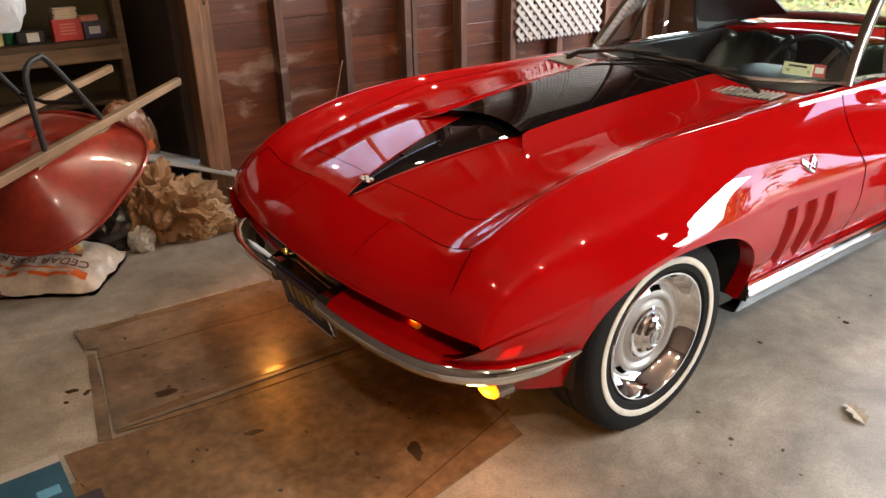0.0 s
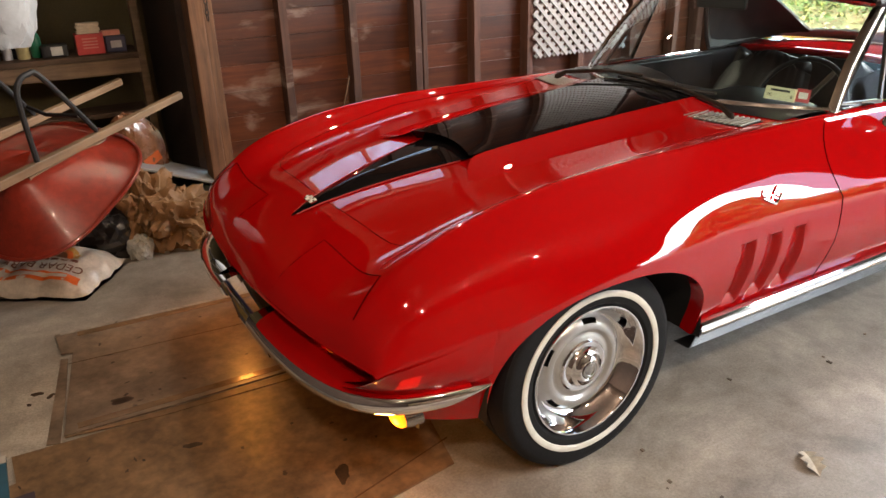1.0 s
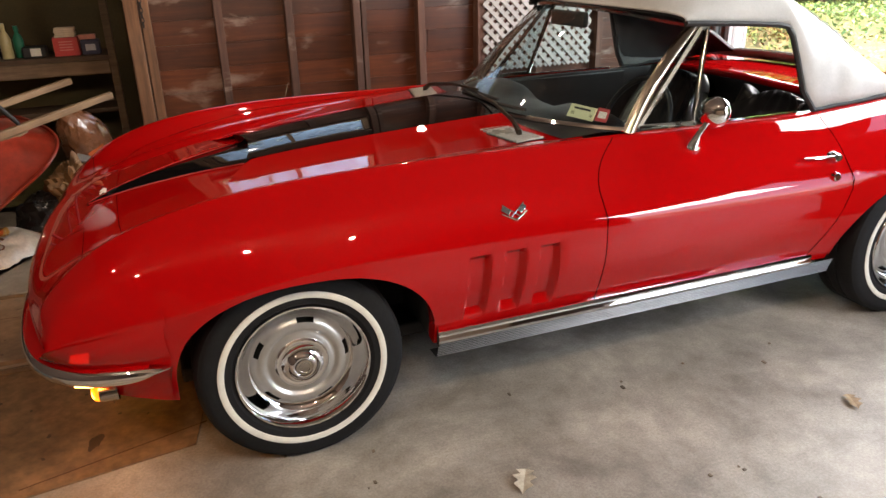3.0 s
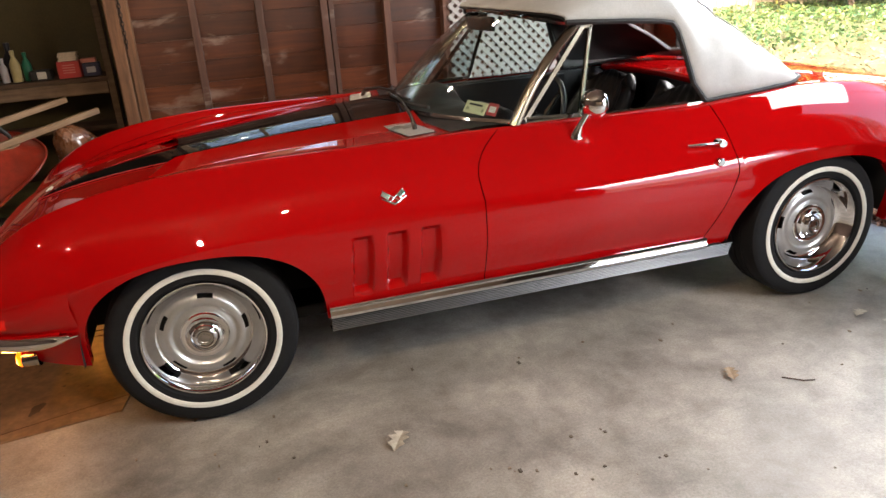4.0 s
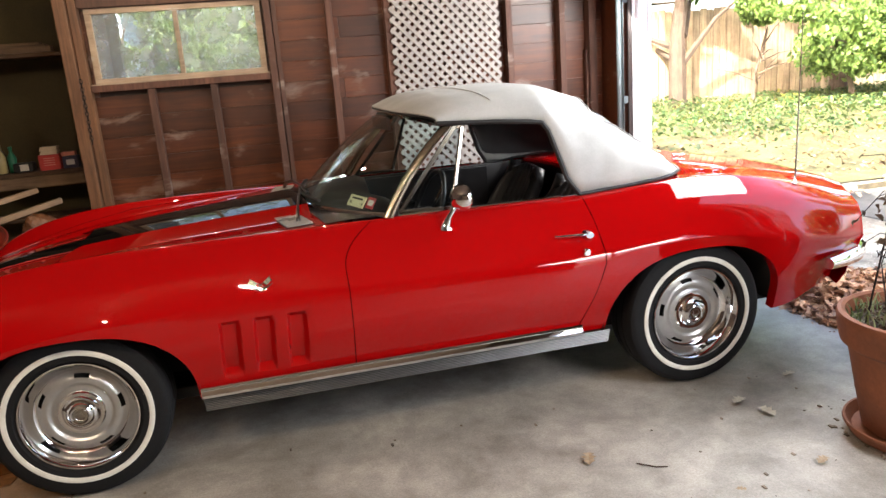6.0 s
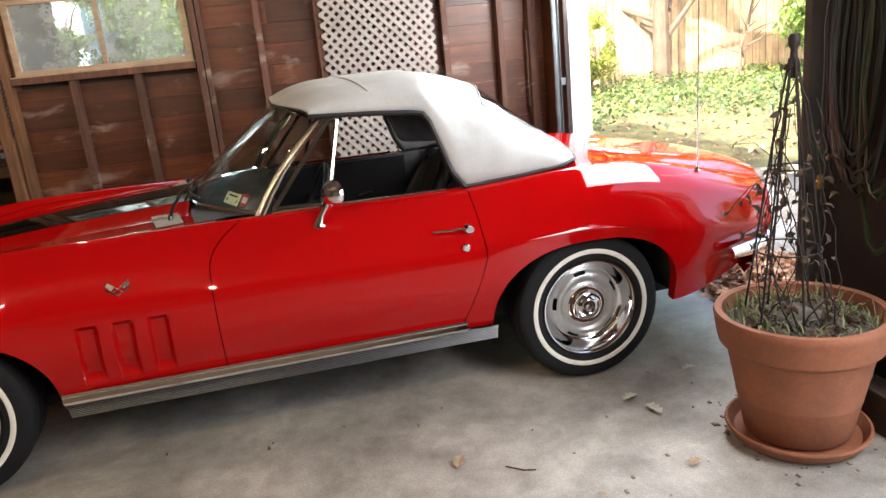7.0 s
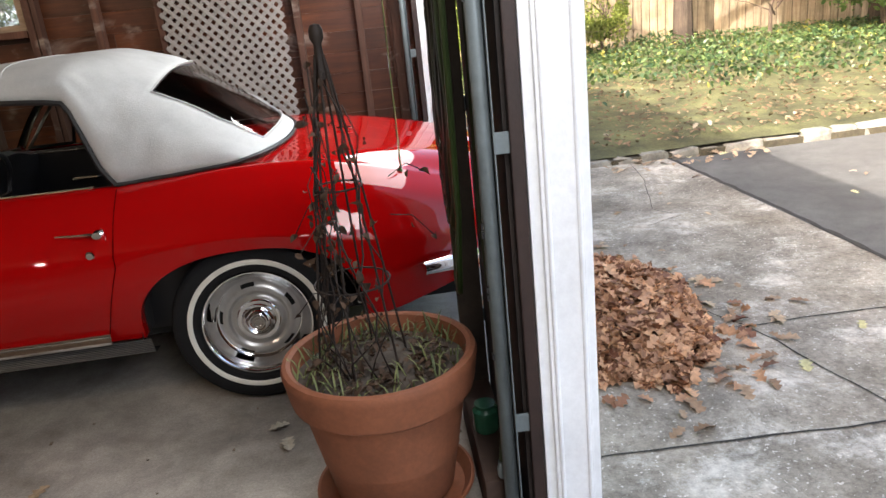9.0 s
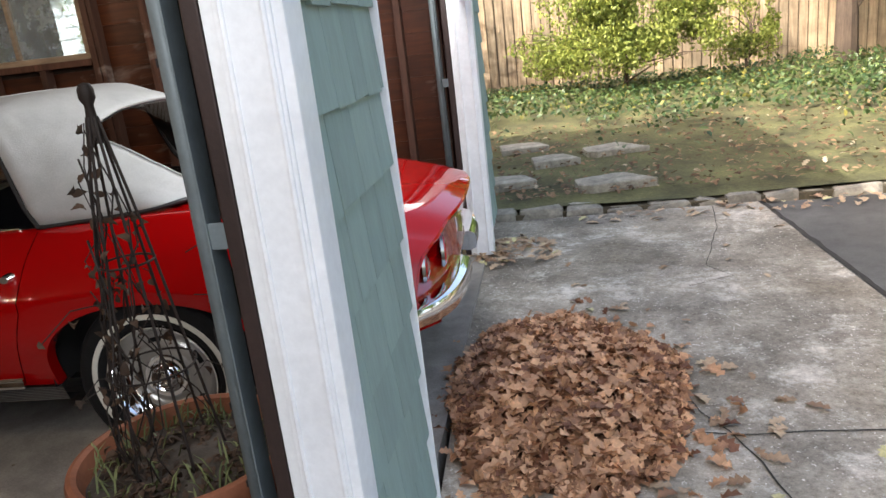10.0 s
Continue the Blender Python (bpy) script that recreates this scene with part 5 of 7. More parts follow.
def slats(direction, v):
    step, half = 0.071, 0.0140
    c = L0 - (LZ1 - LZ0) if direction > 0 else L0
    while c < L1 + (LZ1 - LZ0):
        # the line x = c + direction * (z - LZ0), clipped to the panel
        zs = sorted(((L0 - c) / direction, (L1 - c) / direction))
        z0, z1 = max(0, zs[0]), min(LZ1 - LZ0, zs[1])
        if z1 - z0 > 0.03:
            bm = bmesh.new()
            d = Vector((direction, 0, 1)).normalized()
            n = Vector((d.z, 0, -d.x)) * half
            a, b = Vector((c + direction * z0, 0, LZ0 + z0)), Vector((c + direction * z1, 0, LZ0 + z1))
            top = [bm.verts.new(p + Vector((0, v, 0))) for p in (a - n, a + n, b + n, b - n)]
            bot = [bm.verts.new(p + Vector((0, v + 0.006, 0))) for p in (a - n, a + n, b + n, b - n)]
            bm.faces.new(top), bm.faces.new(bot[::-1])
            for k in range(4):
                bm.faces.new((top[k], top[(k + 1) % 4], bot[(k + 1) % 4], bot[k]))
            for w in bm.verts:
                w.co.x = max(L0 - 0.004, min(L1 + 0.004, w.co.x))
            part("slat", bm, LATTICE, lat, smooth=0)
        c += step


slats(1, FAR - 0.105)
slats(-1, FAR - 0.112)

# shelves in the alcove
sh = tagged(empty("shelf_unit", SKEW), "rough timber shelf unit with bottles and boxes", "shelves")
for z, a, b in ((0.875, 2.62, 2.98), (1.73, 2.55, 2.98), (0.52, 2.72, 2.98)):
    part("shelf_board", boxed(-2.4, -0.58, a, b, z - 0.028, z, 0.004), SHADED_TIMBER, sh)
part("apron", boxed(-2.4, -0.60, 2.60, 2.625, 0.76, 0.845, 0.004), OLD, sh)
for x in (-0.60, -1.6):
    part("upright", boxed(x, x + 0.045, 2.62, 2.7, 0, 2.2, 0.004), OLD, sh)
for k in range(3):
    part("stacked_lumber", boxed(-1.6, -0.66 - 0.06 * k, 2.6 + 0.1 * k, 2.69 + 0.1 * k, 1.735, 1.775 + 0.02 * k, 0.003), OLD, sh)

# cardboard sheets on the floor
CARD = plain("cardboard", (0.20, 0.125, 0.068), 0.42, 0, 0.5, 3, 0.2, 24)
GREY_CARD = plain("grey_cardboard", (0.20, 0.150, 0.108), 0.36, 0, 0.5, 4, 0.2, 24)
TAPE = plain("packing_tape", (0.20, 0.13, 0.075), 0.22, 0, 0.35, 9)


def sheet(pts, z, label, mat=CARD, thick=0.006):
    bm = bmesh.new()
    top = [bm.verts.new((x, y, z + thick)) for x, y in pts]
    bot = [bm.verts.new((x, y, z)) for x, y in pts]
    bm.faces.new(top), bm.faces.new(bot[::-1])
    n = len(pts)
    for k in range(n):
        bm.faces.new((top[k], bot[k], bot[(k + 1) % n], top[(k + 1) % n]))
    return thing("cardboard_sheet", bm, mat, label, "cardboard", smooth=0)


sheet([(-1.50, 0.205), (-1.495, 0.06), (-1.55, 0.05), (-1.62, -0.75), (-0.75, -0.63), (-0.345, -0.575), (-0.20, 0.10), (-0.5, 0.15), (-1.05, 0.175)], 0.0, "large ochre oil-stained cardboard sheet under the car's nose")
sheet([(-1.30, 0.975), (-1.295, 0.80), (-1.255, 0.785), (-1.345, 0.225), (-1.05, 0.205), (-0.50, 0.185), (-0.36, 0.20), (-0.38, 0.88), (-0.49, 0.92)], 0.006, "stained grey-brown cardboard sheet lapping over another", GREY_CARD)
sheet([(-1.345, 0.215), (-1.05, 0.165), (-0.50, 0.13), (-0.30, 0.12), (-0.30, 0.145), (-0.50, 0.176), (-1.05, 0.196), (-1.345, 0.221)], 0.0062, "narrow cardboard flap along the lap of two sheets", CARD, 0.003)
sheet([(-1.40, 0.215), (-1.36, 0.20), (-1.31, 0.50), (-1.275, 0.76), (-1.30, 0.77)], 0.0, "narrow loose cardboard strip on the floor", GREY_CARD, 0.004)
FOLD = plain("cardboard_fold", (0.10, 0.05, 0.025), 0.7, 0, 0.3)
OIL = plain("oil_stain", (0.045, 0.027, 0.016), 0.4, 0, 0.4, 30)


def strip(name, a, b, wide, z, mat, label, cat, high=0.0012):
    d = Vector((b[0] - a[0], b[1] - a[1], 0)).normalized()
    thing(name, bar((*a, z), (*b, z), wide, high, Vector((-d.y, d.x, 0))), mat, label, cat, smooth=0)


strip("packing_tape", (-1.30, 0.255), (-0.52, 0.225), 0.035, 0.0128, TAPE, "strip of shiny clear packing tape", "tape")
strip("packing_tape", (-1.22, 0.935), (-0.50, 0.885), 0.045, 0.0128, TAPE, "strip of shiny clear packing tape", "tape")
# pale colour here paints the bright reflection on the tape's edge
strip("packing_tape", (-1.28, 0.965), (-0.50, 0.91), 0.02, 0.0132, plain("tape_sheen", (0.34, 0.29, 0.24), 0.3, 0, 0.5, 14), "pale strip painted as the sheen of tape along a cardboard edge", "tape")
strip("cardboard_fold", (-0.86, -0.60), (-0.30, -0.46), 0.005, 0.0064, FOLD, "dark fold line in the cardboard", "fold")
strip("cardboard_fold", (-1.28, 0.70), (-0.42, 0.62), 0.003, 0.0124, FOLD, "faint fold line in the cardboard", "fold")
rs = random.Random(3)


def stain(cx, cy, a, b, z, label, seed):
    """A thin irregular blot."""
    bm = bmesh.new()
    turn = rs.uniform(0, 3)
    ring = []
    for i in range(18):
        q = 2 * math.pi * i / 18
        k = 1 + 0.55 * noise.noise(Vector((math.cos(q) * 1.6, math.sin(q) * 1.6, seed * 2.3)))
        u, v = a * k * math.cos(q), b * k * math.sin(q)
        ring.append(bm.verts.new((cx + u * math.cos(turn) - v * math.sin(turn), cy + u * math.sin(turn) + v * math.cos(turn), z)))
    bm.faces.new(ring)
    thing("oil_stain", bm, OIL, label, "stain", smooth=0, group="oil stains")


for k in range(44):
    cx, cy = rs.uniform(-1.5, -0.40), rs.uniform(-0.55, 0.85)
    if (cy > 0.16 and cx < -1.22) or 0.11 < cy < 0.24:
        continue
    stain(cx, cy, rs.uniform(0.004, 0.014), rs.uniform(0.003, 0.008), 0.0123 if cy > 0.16 else 0.0063, "small dark oil spot on the cardboard", k)
for cx, cy, a, b, z in ((-1.147, 0.33, 0.035, 0.02, 0.0123), (-0.652, -0.434, 0.045, 0.022, 0.0063), (-1.0, -0.05, 0.03, 0.012, 0.0063)):
    stain(cx, cy, a, b, z, "broad dark oil blot on the cardboard", cx * 7)
for cx, cy, a, b in ((-1.40, 0.56, 0.022, 0.012), (-1.36, 0.52, 0.016, 0.01), (-1.43, 0.50, 0.012, 0.007), (-0.2, -1.3, 0.02, 0.012), (0.35, -1.5, 0.03, 0.016)):
    stain(cx, cy, a, b, 0.0012, "dark oil stain on the concrete", cx * 5)

# terracotta pot with saucer, trellis and dead vines
POT = plain("terracotta", (0.235, 0.08, 0.036), 0.75, 0, 0.22, 5, 0.25, 60)
pot = tagged(empty("plant_pot", Matrix.Translation((2.925, -1.535, 0))), "large terracotta pot with dead vines on a wire trellis", "plant pot")
part("pot_body", lathe([(0.0, 0.035), (0.165, 0.035), (0.175, 0.045), (0.20, 0.17), (0.203, 0.176), (0.203, 0.182), (0.236, 0.35), (0.245, 0.358), (0.262, 0.37), (0.266, 0.385), (0.276, 0.45), (0.279, 0.465), (0.274, 0.478), (0.262, 0.482), (0.25, 0.476), (0.245, 0.44), (0.235, 0.40)], 56), POT, pot, "terracotta pot with a rolled rim")
part("saucer", lathe([(0.0, 0.004), (0.19, 0.004), (0.215, 0.015), (0.238, 0.052), (0.236, 0.06), (0.228, 0.06), (0.205, 0.025), (0.0, 0.022)], 56), POT, pot, "terracotta saucer")

# ---- outside ground ----
setting("driveway", boxed(OUT + 0.001, 5.42, NEAR - 8, 2.24, -0.2, -0.02), DRIVE, "weathered concrete driveway with stains", "driveway", Matrix())
bm = bmesh.new()
rowsg = []
for i in range(61):
    row = []
    for j in range(61):
        x, y = -150 + 300 * (i / 60), -150 + 300 * (j / 60)
        row.append((x, y, -0.24))
    rowsg.append(row)
grid(bm, rowsg)
setting("ground", bm, plain("far_ground", (0.10, 0.09, 0.05), 0.95, 0, 0.35, 0.6), "plain leaf-strewn ground reaching the horizon", "ground", Matrix())
setting("road", boxed(5.425, 60, -60, 2.24, -0.23, -0.035), ROAD, "dark worn asphalt lane", "road", Matrix())
bm = bmesh.new()
rows = []
for i in range(70):
    x = -6 + 40 * i / 69
    rows.append([(x, 2.33 + 12.0 * (j / 40), 0.035 + 0.26 * (j / 40) + 0.03 * noise.noise(Vector((x * 0.9, j * 0.35, 0)))) for j in range(41)])
grid(bm, rows)
setting("planting_bed", bm, plain("mossy_soil", (0.115, 0.112, 0.042), 0.95, 0, 0.6, 2.2, 0.6, 40), "mossy earth bed strewn with leaves", "ground", Matrix())

# ---- pier: shingles outside, hoses and clutter inside ----
SHINGLE = plain("green_shingle", (0.27, 0.36, 0.33), 0.8, 0, 0.12, 4, 0.35, 30, stretch=(1, 3, 0.6), per_object=0.12)
FENCE = wood("fence_wood", (0.19, 0.145, 0.095), (0.50, 0.415, 0.29), 2, 0.8, 0.8, 0.3, None, 0.25)
rng = random.Random(4)


def shingles(parent, y0, y1, x):
    """Overlapping shingle courses on an outside face."""
    z, row = 0.04, 0
    while z < 2.15:
        y = y0 - rng.uniform(0, 0.1)
        while y < y1:
            w = rng.uniform(0.11, 0.22)
            a, b = max(y, y0), min(y + w - 0.004, y1)
            if b - a > 0.02:
                bm = bmesh.new()
                drop = rng.uniform(-0.004, 0.004)
                lean = rng.uniform(-0.002, 0.002)
                v = [bm.verts.new(p) for p in ((x + 0.018, a, z + drop), (x + 0.018, b, z + drop + lean), (x + 0.004, b, z + 0.215), (x + 0.004, a, z + 0.215), (x, a, z + drop), (x, b, z + drop + lean), (x, b, z + 0.215), (x, a, z + 0.215))]
                for q in ((0, 1, 2, 3), (4, 7, 6, 5), (0, 4, 5, 1), (1, 5, 6, 2), (0, 3, 7, 4), (2, 6, 7, 3)):
                    bm.faces.new([v[k] for k in q])
                part("shingle", bm, SHINGLE, parent, smooth=0)
            y += w
        z += 0.205
        row += 1


part("sheathing", boxed(OUT - 0.004, OUT + 0.02, PIER0 + 0.097, PIER1 - 0.008, 0, 2.18), SHINGLE, pier, "sheathing behind the shingles")
shingles(pier, PIER0 + 0.098, PIER1 - 0.008, OUT + 0.022)
far_end = setting("wall_corner_outside", boxed(DOORX + 0.03, OUT - 0.008, FAR + 0.11, FAR + 0.5, 0, 2.4), SHINGLE, "green shingled corner of the garage", "wall")
shingles(far_end, FAREND + 0.10, FAR + 0.5, OUT - 0.004)

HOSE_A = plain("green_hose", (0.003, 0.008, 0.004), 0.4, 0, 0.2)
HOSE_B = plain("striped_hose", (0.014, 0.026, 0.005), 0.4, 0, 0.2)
hook = thing("wall_hook", tube([(DOORX, -1.36, 1.78), (DOORX - 0.16, -1.36, 1.78), (DOORX - 0.17, -1.36, 1.83)], 0.009, 8), STEEL, "steel hook screwed to the pier", "hook", SKEW)


def coil(v, low, wide, n, mat, seed):
    r = random.Random(seed)
    pts = []
    for k in range(n):
        w, lo, off = wide * r.uniform(0.7, 1.1), low + r.uniform(-0.12, 0.2), r.uniform(-0.02, 0.02)
        top = 1.80 + r.uniform(0, 0.02)
        for i in range(20):
            a = 2 * math.pi * i / 20
            z = (top + lo) / 2 + (top - lo) / 2 * math.cos(a)
            pts.append((DOORX - 0.05 - 0.055 * r.uniform(0.8, 1) - 0.02 * math.sin(a * 0.5), v + off + w * math.sin(a) * (0.55 + 0.45 * math.sin(a / 2)), z))
    return pts


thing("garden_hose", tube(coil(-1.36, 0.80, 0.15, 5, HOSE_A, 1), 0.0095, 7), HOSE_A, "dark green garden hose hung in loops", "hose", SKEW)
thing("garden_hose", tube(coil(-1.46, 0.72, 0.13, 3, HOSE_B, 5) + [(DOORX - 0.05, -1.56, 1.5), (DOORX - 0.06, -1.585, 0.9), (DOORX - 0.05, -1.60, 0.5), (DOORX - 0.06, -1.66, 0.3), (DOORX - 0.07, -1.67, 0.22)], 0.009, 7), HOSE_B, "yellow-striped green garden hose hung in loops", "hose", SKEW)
part("hose_coupling", lathe([(0.0, 0.0), (0.012, 0.0), (0.015, 0.006), (0.015, 0.03), (0.011, 0.036), (0.011, 0.05)], 14), STEEL, bpy.data.objects["garden_hose.001"], "grey hose coupling", m=Matrix.Translation((DOORX - 0.07, -1.67, 0.17)))
hose_end = lathe([(0.0, 0.0), (0.012, 0.0), (0.016, 0.006), (0.016, 0.028), (0.011, 0.034), (0.011, 0.05)], 14)
thing("hose_coupling", hose_end, plain("worn_brass", (0.35, 0.22, 0.07), 0.35, 0.8, 0.2), "brass hose coupling hanging by the pier", "coupling", SKEW @ Matrix.Translation((DOORX - 0.09, -1.16, 0.80)))
thing("extension_cord", tube(coil(-1.26, 0.95, 0.10, 3, DARK, 9), 0.005, 6), DARK, "black extension cord hung on the pier", "cord", SKEW)
thing("sill_timber", boxed(DOORX - 0.12, DOORX - 0.02, PIER0 + 0.08, PIER1 - 0.06, 0.0, 0.15, 0.008), DIM, "dark sill timber at the foot of the pier", "timber", SKEW)
thing("jar", lathe([(0.0, 0.0), (0.035, 0.0), (0.04, 0.01), (0.04, 0.07), (0.032, 0.08), (0.032, 0.09), (0.0, 0.09)], 20), plain("green_jar", (0.03, 0.12, 0.07), 0.2), "small green jar on the sill timber", "jar", SKEW @ Matrix.Translation((DOORX - 0.075, -1.40, 0.151)))
# dark post with slots on the far side of the pier
thing("post", boxed(DOORX - 0.10, DOORX - 0.02, PIER1 - 0.075, PIER1 - 0.035, 0.0, 2.2, 0.004), plain("weathered_post", (0.045, 0.037, 0.03), 0.8, 0, 0.3, 8, 0.3), "weathered timber post beside the door track", "post", SKEW)

# ---- pot planting ----
SOIL = plain("dry_soil", (0.07, 0.055, 0.042), 0.95, 0, 0.4, 25, 0.8, 60)
bm = bmesh.new()
rows = []
for j in range(13):
    r = 0.243 * j / 12
    rows.append([(r * math.cos(a), r * math.sin(a), 0.425 + 0.03 * (1 - j / 12) + 0.02 * noise.noise(Vector((r * math.cos(a) * 9, r * math.sin(a) * 9, 0)))) for a in [2 * math.pi * k / 32 for k in range(32)]])
grid(bm, rows, close_v=True)
part("soil", bm, SOIL, pot, "dry soil")
WIRE = plain("rusty_wire", (0.02, 0.013, 0.01), 0.7, 0.3, 0.2)
tr = part("trellis", lathe([(0.0, 0.935), (0.012, 0.932), (0.018, 0.92), (0.018, 0.90), (0.01, 0.885), (0.012, 0.86), (0.015, 0.80)], 16), WIRE, pot, "rusty wire pyramid trellis", m=Matrix.Translation((-0.045, 0.02, 0.44)))
for k in range(6):
    a = 2 * math.pi * k / 6 + 0.3
    part("trellis_leg", tube([(0.011 * math.cos(a), 0.011 * math.sin(a), 0.86), (0.05 * math.cos(a), 0.05 * math.sin(a), 0.62), (0.135 * math.cos(a), 0.135 * math.sin(a), -0.03)], 0.0036, 6), WIRE, tr)
for z, r in ((0.25, 0.105), (0.52, 0.063)):
    part("trellis_ring", tube([(r * math.cos(a), r * math.sin(a), z) for a in [2 * math.pi * k / 20 for k in range(20)]], 0.003, 5, closed=True), WIRE, tr)


def leaf(bm, p, size, r, curl=0.3, flat=0.0, lobes=0):
    """One curled leaf of a few faces; lobes: an oak outline."""
    rot = Euler((r.gauss(0, 1 - flat), r.gauss(0, 1 - flat), r.uniform(0, 6.3))).to_matrix()
    if lobes:
        side = [(0.0, 0.04), (0.18, 0.26), (0.30, 0.12), (0.48, 0.34), (0.60, 0.15), (0.76, 0.27), (0.86, 0.1), (1.0, 0.0)]
    else:
        side = [(0.0, 0.0), (0.25, 0.22), (0.6, 0.26), (1.0, 0.0)]
    c = r.uniform(0.4, 1.2) * curl
    mid = [bm.verts.new(p + rot @ Vector(((u - 0.5) * size, 0, -c * size * (u - 0.5) ** 2))) for u, w in side]
    for s in (-1, 1):
        edge = [bm.verts.new(p + rot @ Vector(((u - 0.5) * size, s * w * size, c * size * (w * 0.9 - (u - 0.5) ** 2)))) for u, w in side]
        for k in range(len(side) - 1):
            f = [mid[k], mid[k + 1], edge[k + 1], edge[k]]
            bm.faces.new(f if s > 0 else f[::-1])


def leaves(points, size, seed, curl=0.3, flat=0.0, lobes=0):
    bm = bmesh.new()
    r = random.Random(seed)
    for p in points:
        leaf(bm, Vector(p), size * r.uniform(0.6, 1.25), r, curl, flat, lobes)
    return bm


def stuff_mesh(bm, name, mat):
    me = bpy.data.meshes.new(name)
    bm.to_mesh(me)
    bm.free()
    me.materials.append(mat)
    me.shade_smooth()
    return me


def leafy(name, a, b, rough=0.55, trans=0.25, odd=None):
    """Leaves whose hue differs leaf by leaf and lets some light through."""
    m, nt, p = material(name)
    g = nt.nodes.new("ShaderNodeNewGeometry")
    col = ramp(nt, g.outputs["Random Per Island"], [(0.0, a), (0.5, tuple((x + y) / 2 for x, y in zip(a, b))), (0.93 if odd else 1.0, b)] + ([(0.95, odd), (1.0, odd)] if odd else []))
    col = mix(nt, col, ramp(nt, noise_tex(nt, coords(nt), 60, 3, 0.6), [(0.3, (0.7, 0.7, 0.7)), (0.7, (1.1, 1.1, 1.1))]), 1.0, "MULTIPLY")
    nt.links.new(col, p.inputs["Base Color"])
    p.inputs["Roughness"].default_value = rough
    if trans:
        t = nt.nodes.new("ShaderNodeBsdfTranslucent")
        nt.links.new(col, t.inputs["Color"])
        mx = nt.nodes.new("ShaderNodeMixShader")
        mx.inputs[0].default_value = trans
        nt.links.new(p.outputs[0], mx.inputs[1])
        nt.links.new(t.outputs[0], mx.inputs[2])
        nt.links.new(mx.outputs[0], nt.nodes["Material Output"].inputs["Surface"])
    return m


DEAD = leafy("dead_leaf", (0.03, 0.016, 0.008), (0.10, 0.055, 0.03), 0.8, 0.1)
OAK = leafy("oak_leaf", (0.15, 0.052, 0.023), (0.80, 0.47, 0.26), 0.6, 0.15)
PALE_OAK = leafy("pale_oak_leaf", (0.26, 0.15, 0.08), (0.62, 0.47, 0.31), 0.7, 0.1, (0.62, 0.58, 0.30))
LITTER = leafy("leaf_litter", (0.07, 0.04, 0.02), (0.32, 0.20, 0.11), 0.8, 0.1, (0.45, 0.37, 0.26))
IVY = leafy("ivy_leaf", (0.022, 0.06, 0.02), (0.12, 0.17, 0.05), 0.45, 0.2, (0.28, 0.26, 0.06))
BUSH = leafy("yellow_green_leaf", (0.13, 0.18, 0.03), (0.36, 0.40, 0.09), 0.5, 0.35)
TREE = leafy("tree_leaf", (0.05, 0.10, 0.02), (0.20, 0.30, 0.07), 0.5, 0.35)
WEED = leafy("weed_leaf", (0.06, 0.09, 0.025), (0.22, 0.24, 0.09), 0.6, 0.2)
BARK = wood("bark", (0.05, 0.035, 0.025), (0.16, 0.12, 0.09), 2, 0.9, 2.0, 0.9)

r = random.Random(11)
vines, dry = bmesh.new(), []
for k in range(15):
    a = r.uniform(0, 6.3)
    p = Vector((0.12 * math.cos(a), 0.12 * math.sin(a), 0.44))
    pts = [p.copy()]
    h = r.uniform(0.3, 0.85)
    steps = 9
    for i in range(steps):
        t = (i + 1) / steps
        rad = 0.13 * (1 - t * h / 0.95) + 0.015
        a += r.uniform(-0.35, 0.35)
        q = Vector((rad * math.cos(a) - 0.045 * t + r.gauss(0, 0.012), rad * math.sin(a) + 0.02 * t + r.gauss(0, 0.012), 0.44 + h * t))
        pts.append(q)
        if r.random() < 0.7:
            dry.append(q + Vector((r.gauss(0, 0.02), r.gauss(0, 0.02), r.gauss(0, 0.02))))
    tube(pts, r.uniform(0.0012, 0.003), 4, vines)
for k in range(10):
    a = r.uniform(0, 6.3)
    q = Vector((0.1 * math.cos(a), 0.1 * math.sin(a), r.uniform(0.55, 1.0)))
    e = q + Vector((0.14 * math.cos(a) * r.uniform(0.5, 1.3), 0.14 * math.sin(a), r.uniform(-0.15, 0.12)))
    tube([q, (q + e) / 2 + Vector((0, 0, 0.03)), e], 0.0015, 4, vines)
    dry += [e, (q + e) / 2]
part("dead_vines", stuff_mesh(vines, "dead_vines", WIRE), None, pot, "tangled dead brown vines")["kind"] = "stuff"
part("dry_leaves", stuff_mesh(leaves(dry, 0.035, 3, 0.9), "dry_leaves", DEAD), None, pot, "withered brown leaves")["kind"] = "stuff"
blades = bmesh.new()
for k in range(260):
    a, rad = r.uniform(0, 6.3), 0.245 * math.sqrt(r.random())
    edge = rad / 0.245
    if edge < 0.5 and r.random() < 0.7:
        continue
    x, y = rad * math.cos(a), rad * math.sin(a)
    lean, ht = r.uniform(0, 6.3), r.uniform(0.02, 0.075)
    b = Vector((x, y, 0.43))
    tip = b + Vector((0.05 * math.cos(lean), 0.05 * math.sin(lean), ht))
    d = Vector((-math.sin(lean), math.cos(lean), 0)) * 0.0025
    mid = b.lerp(tip, 0.55) + Vector((0, 0, 0.015))
    v = [blades.verts.new(q) for q in (b - d, b + d, mid + d, mid - d, tip)]
    blades.faces.new(v[:4]), blades.faces.new((v[3], v[2], v[4]))
part("grass", stuff_mesh(blades, "grass", WEED), None, pot, "thin green and dry weeds")["kind"] = "stuff"
lit = [(0.2 * math.sqrt(r.random()) * math.cos(a), 0.2 * math.sqrt(r.random()) * math.sin(a), 0.452) for a in [r.uniform(0, 6.3) for _ in range(330)]]
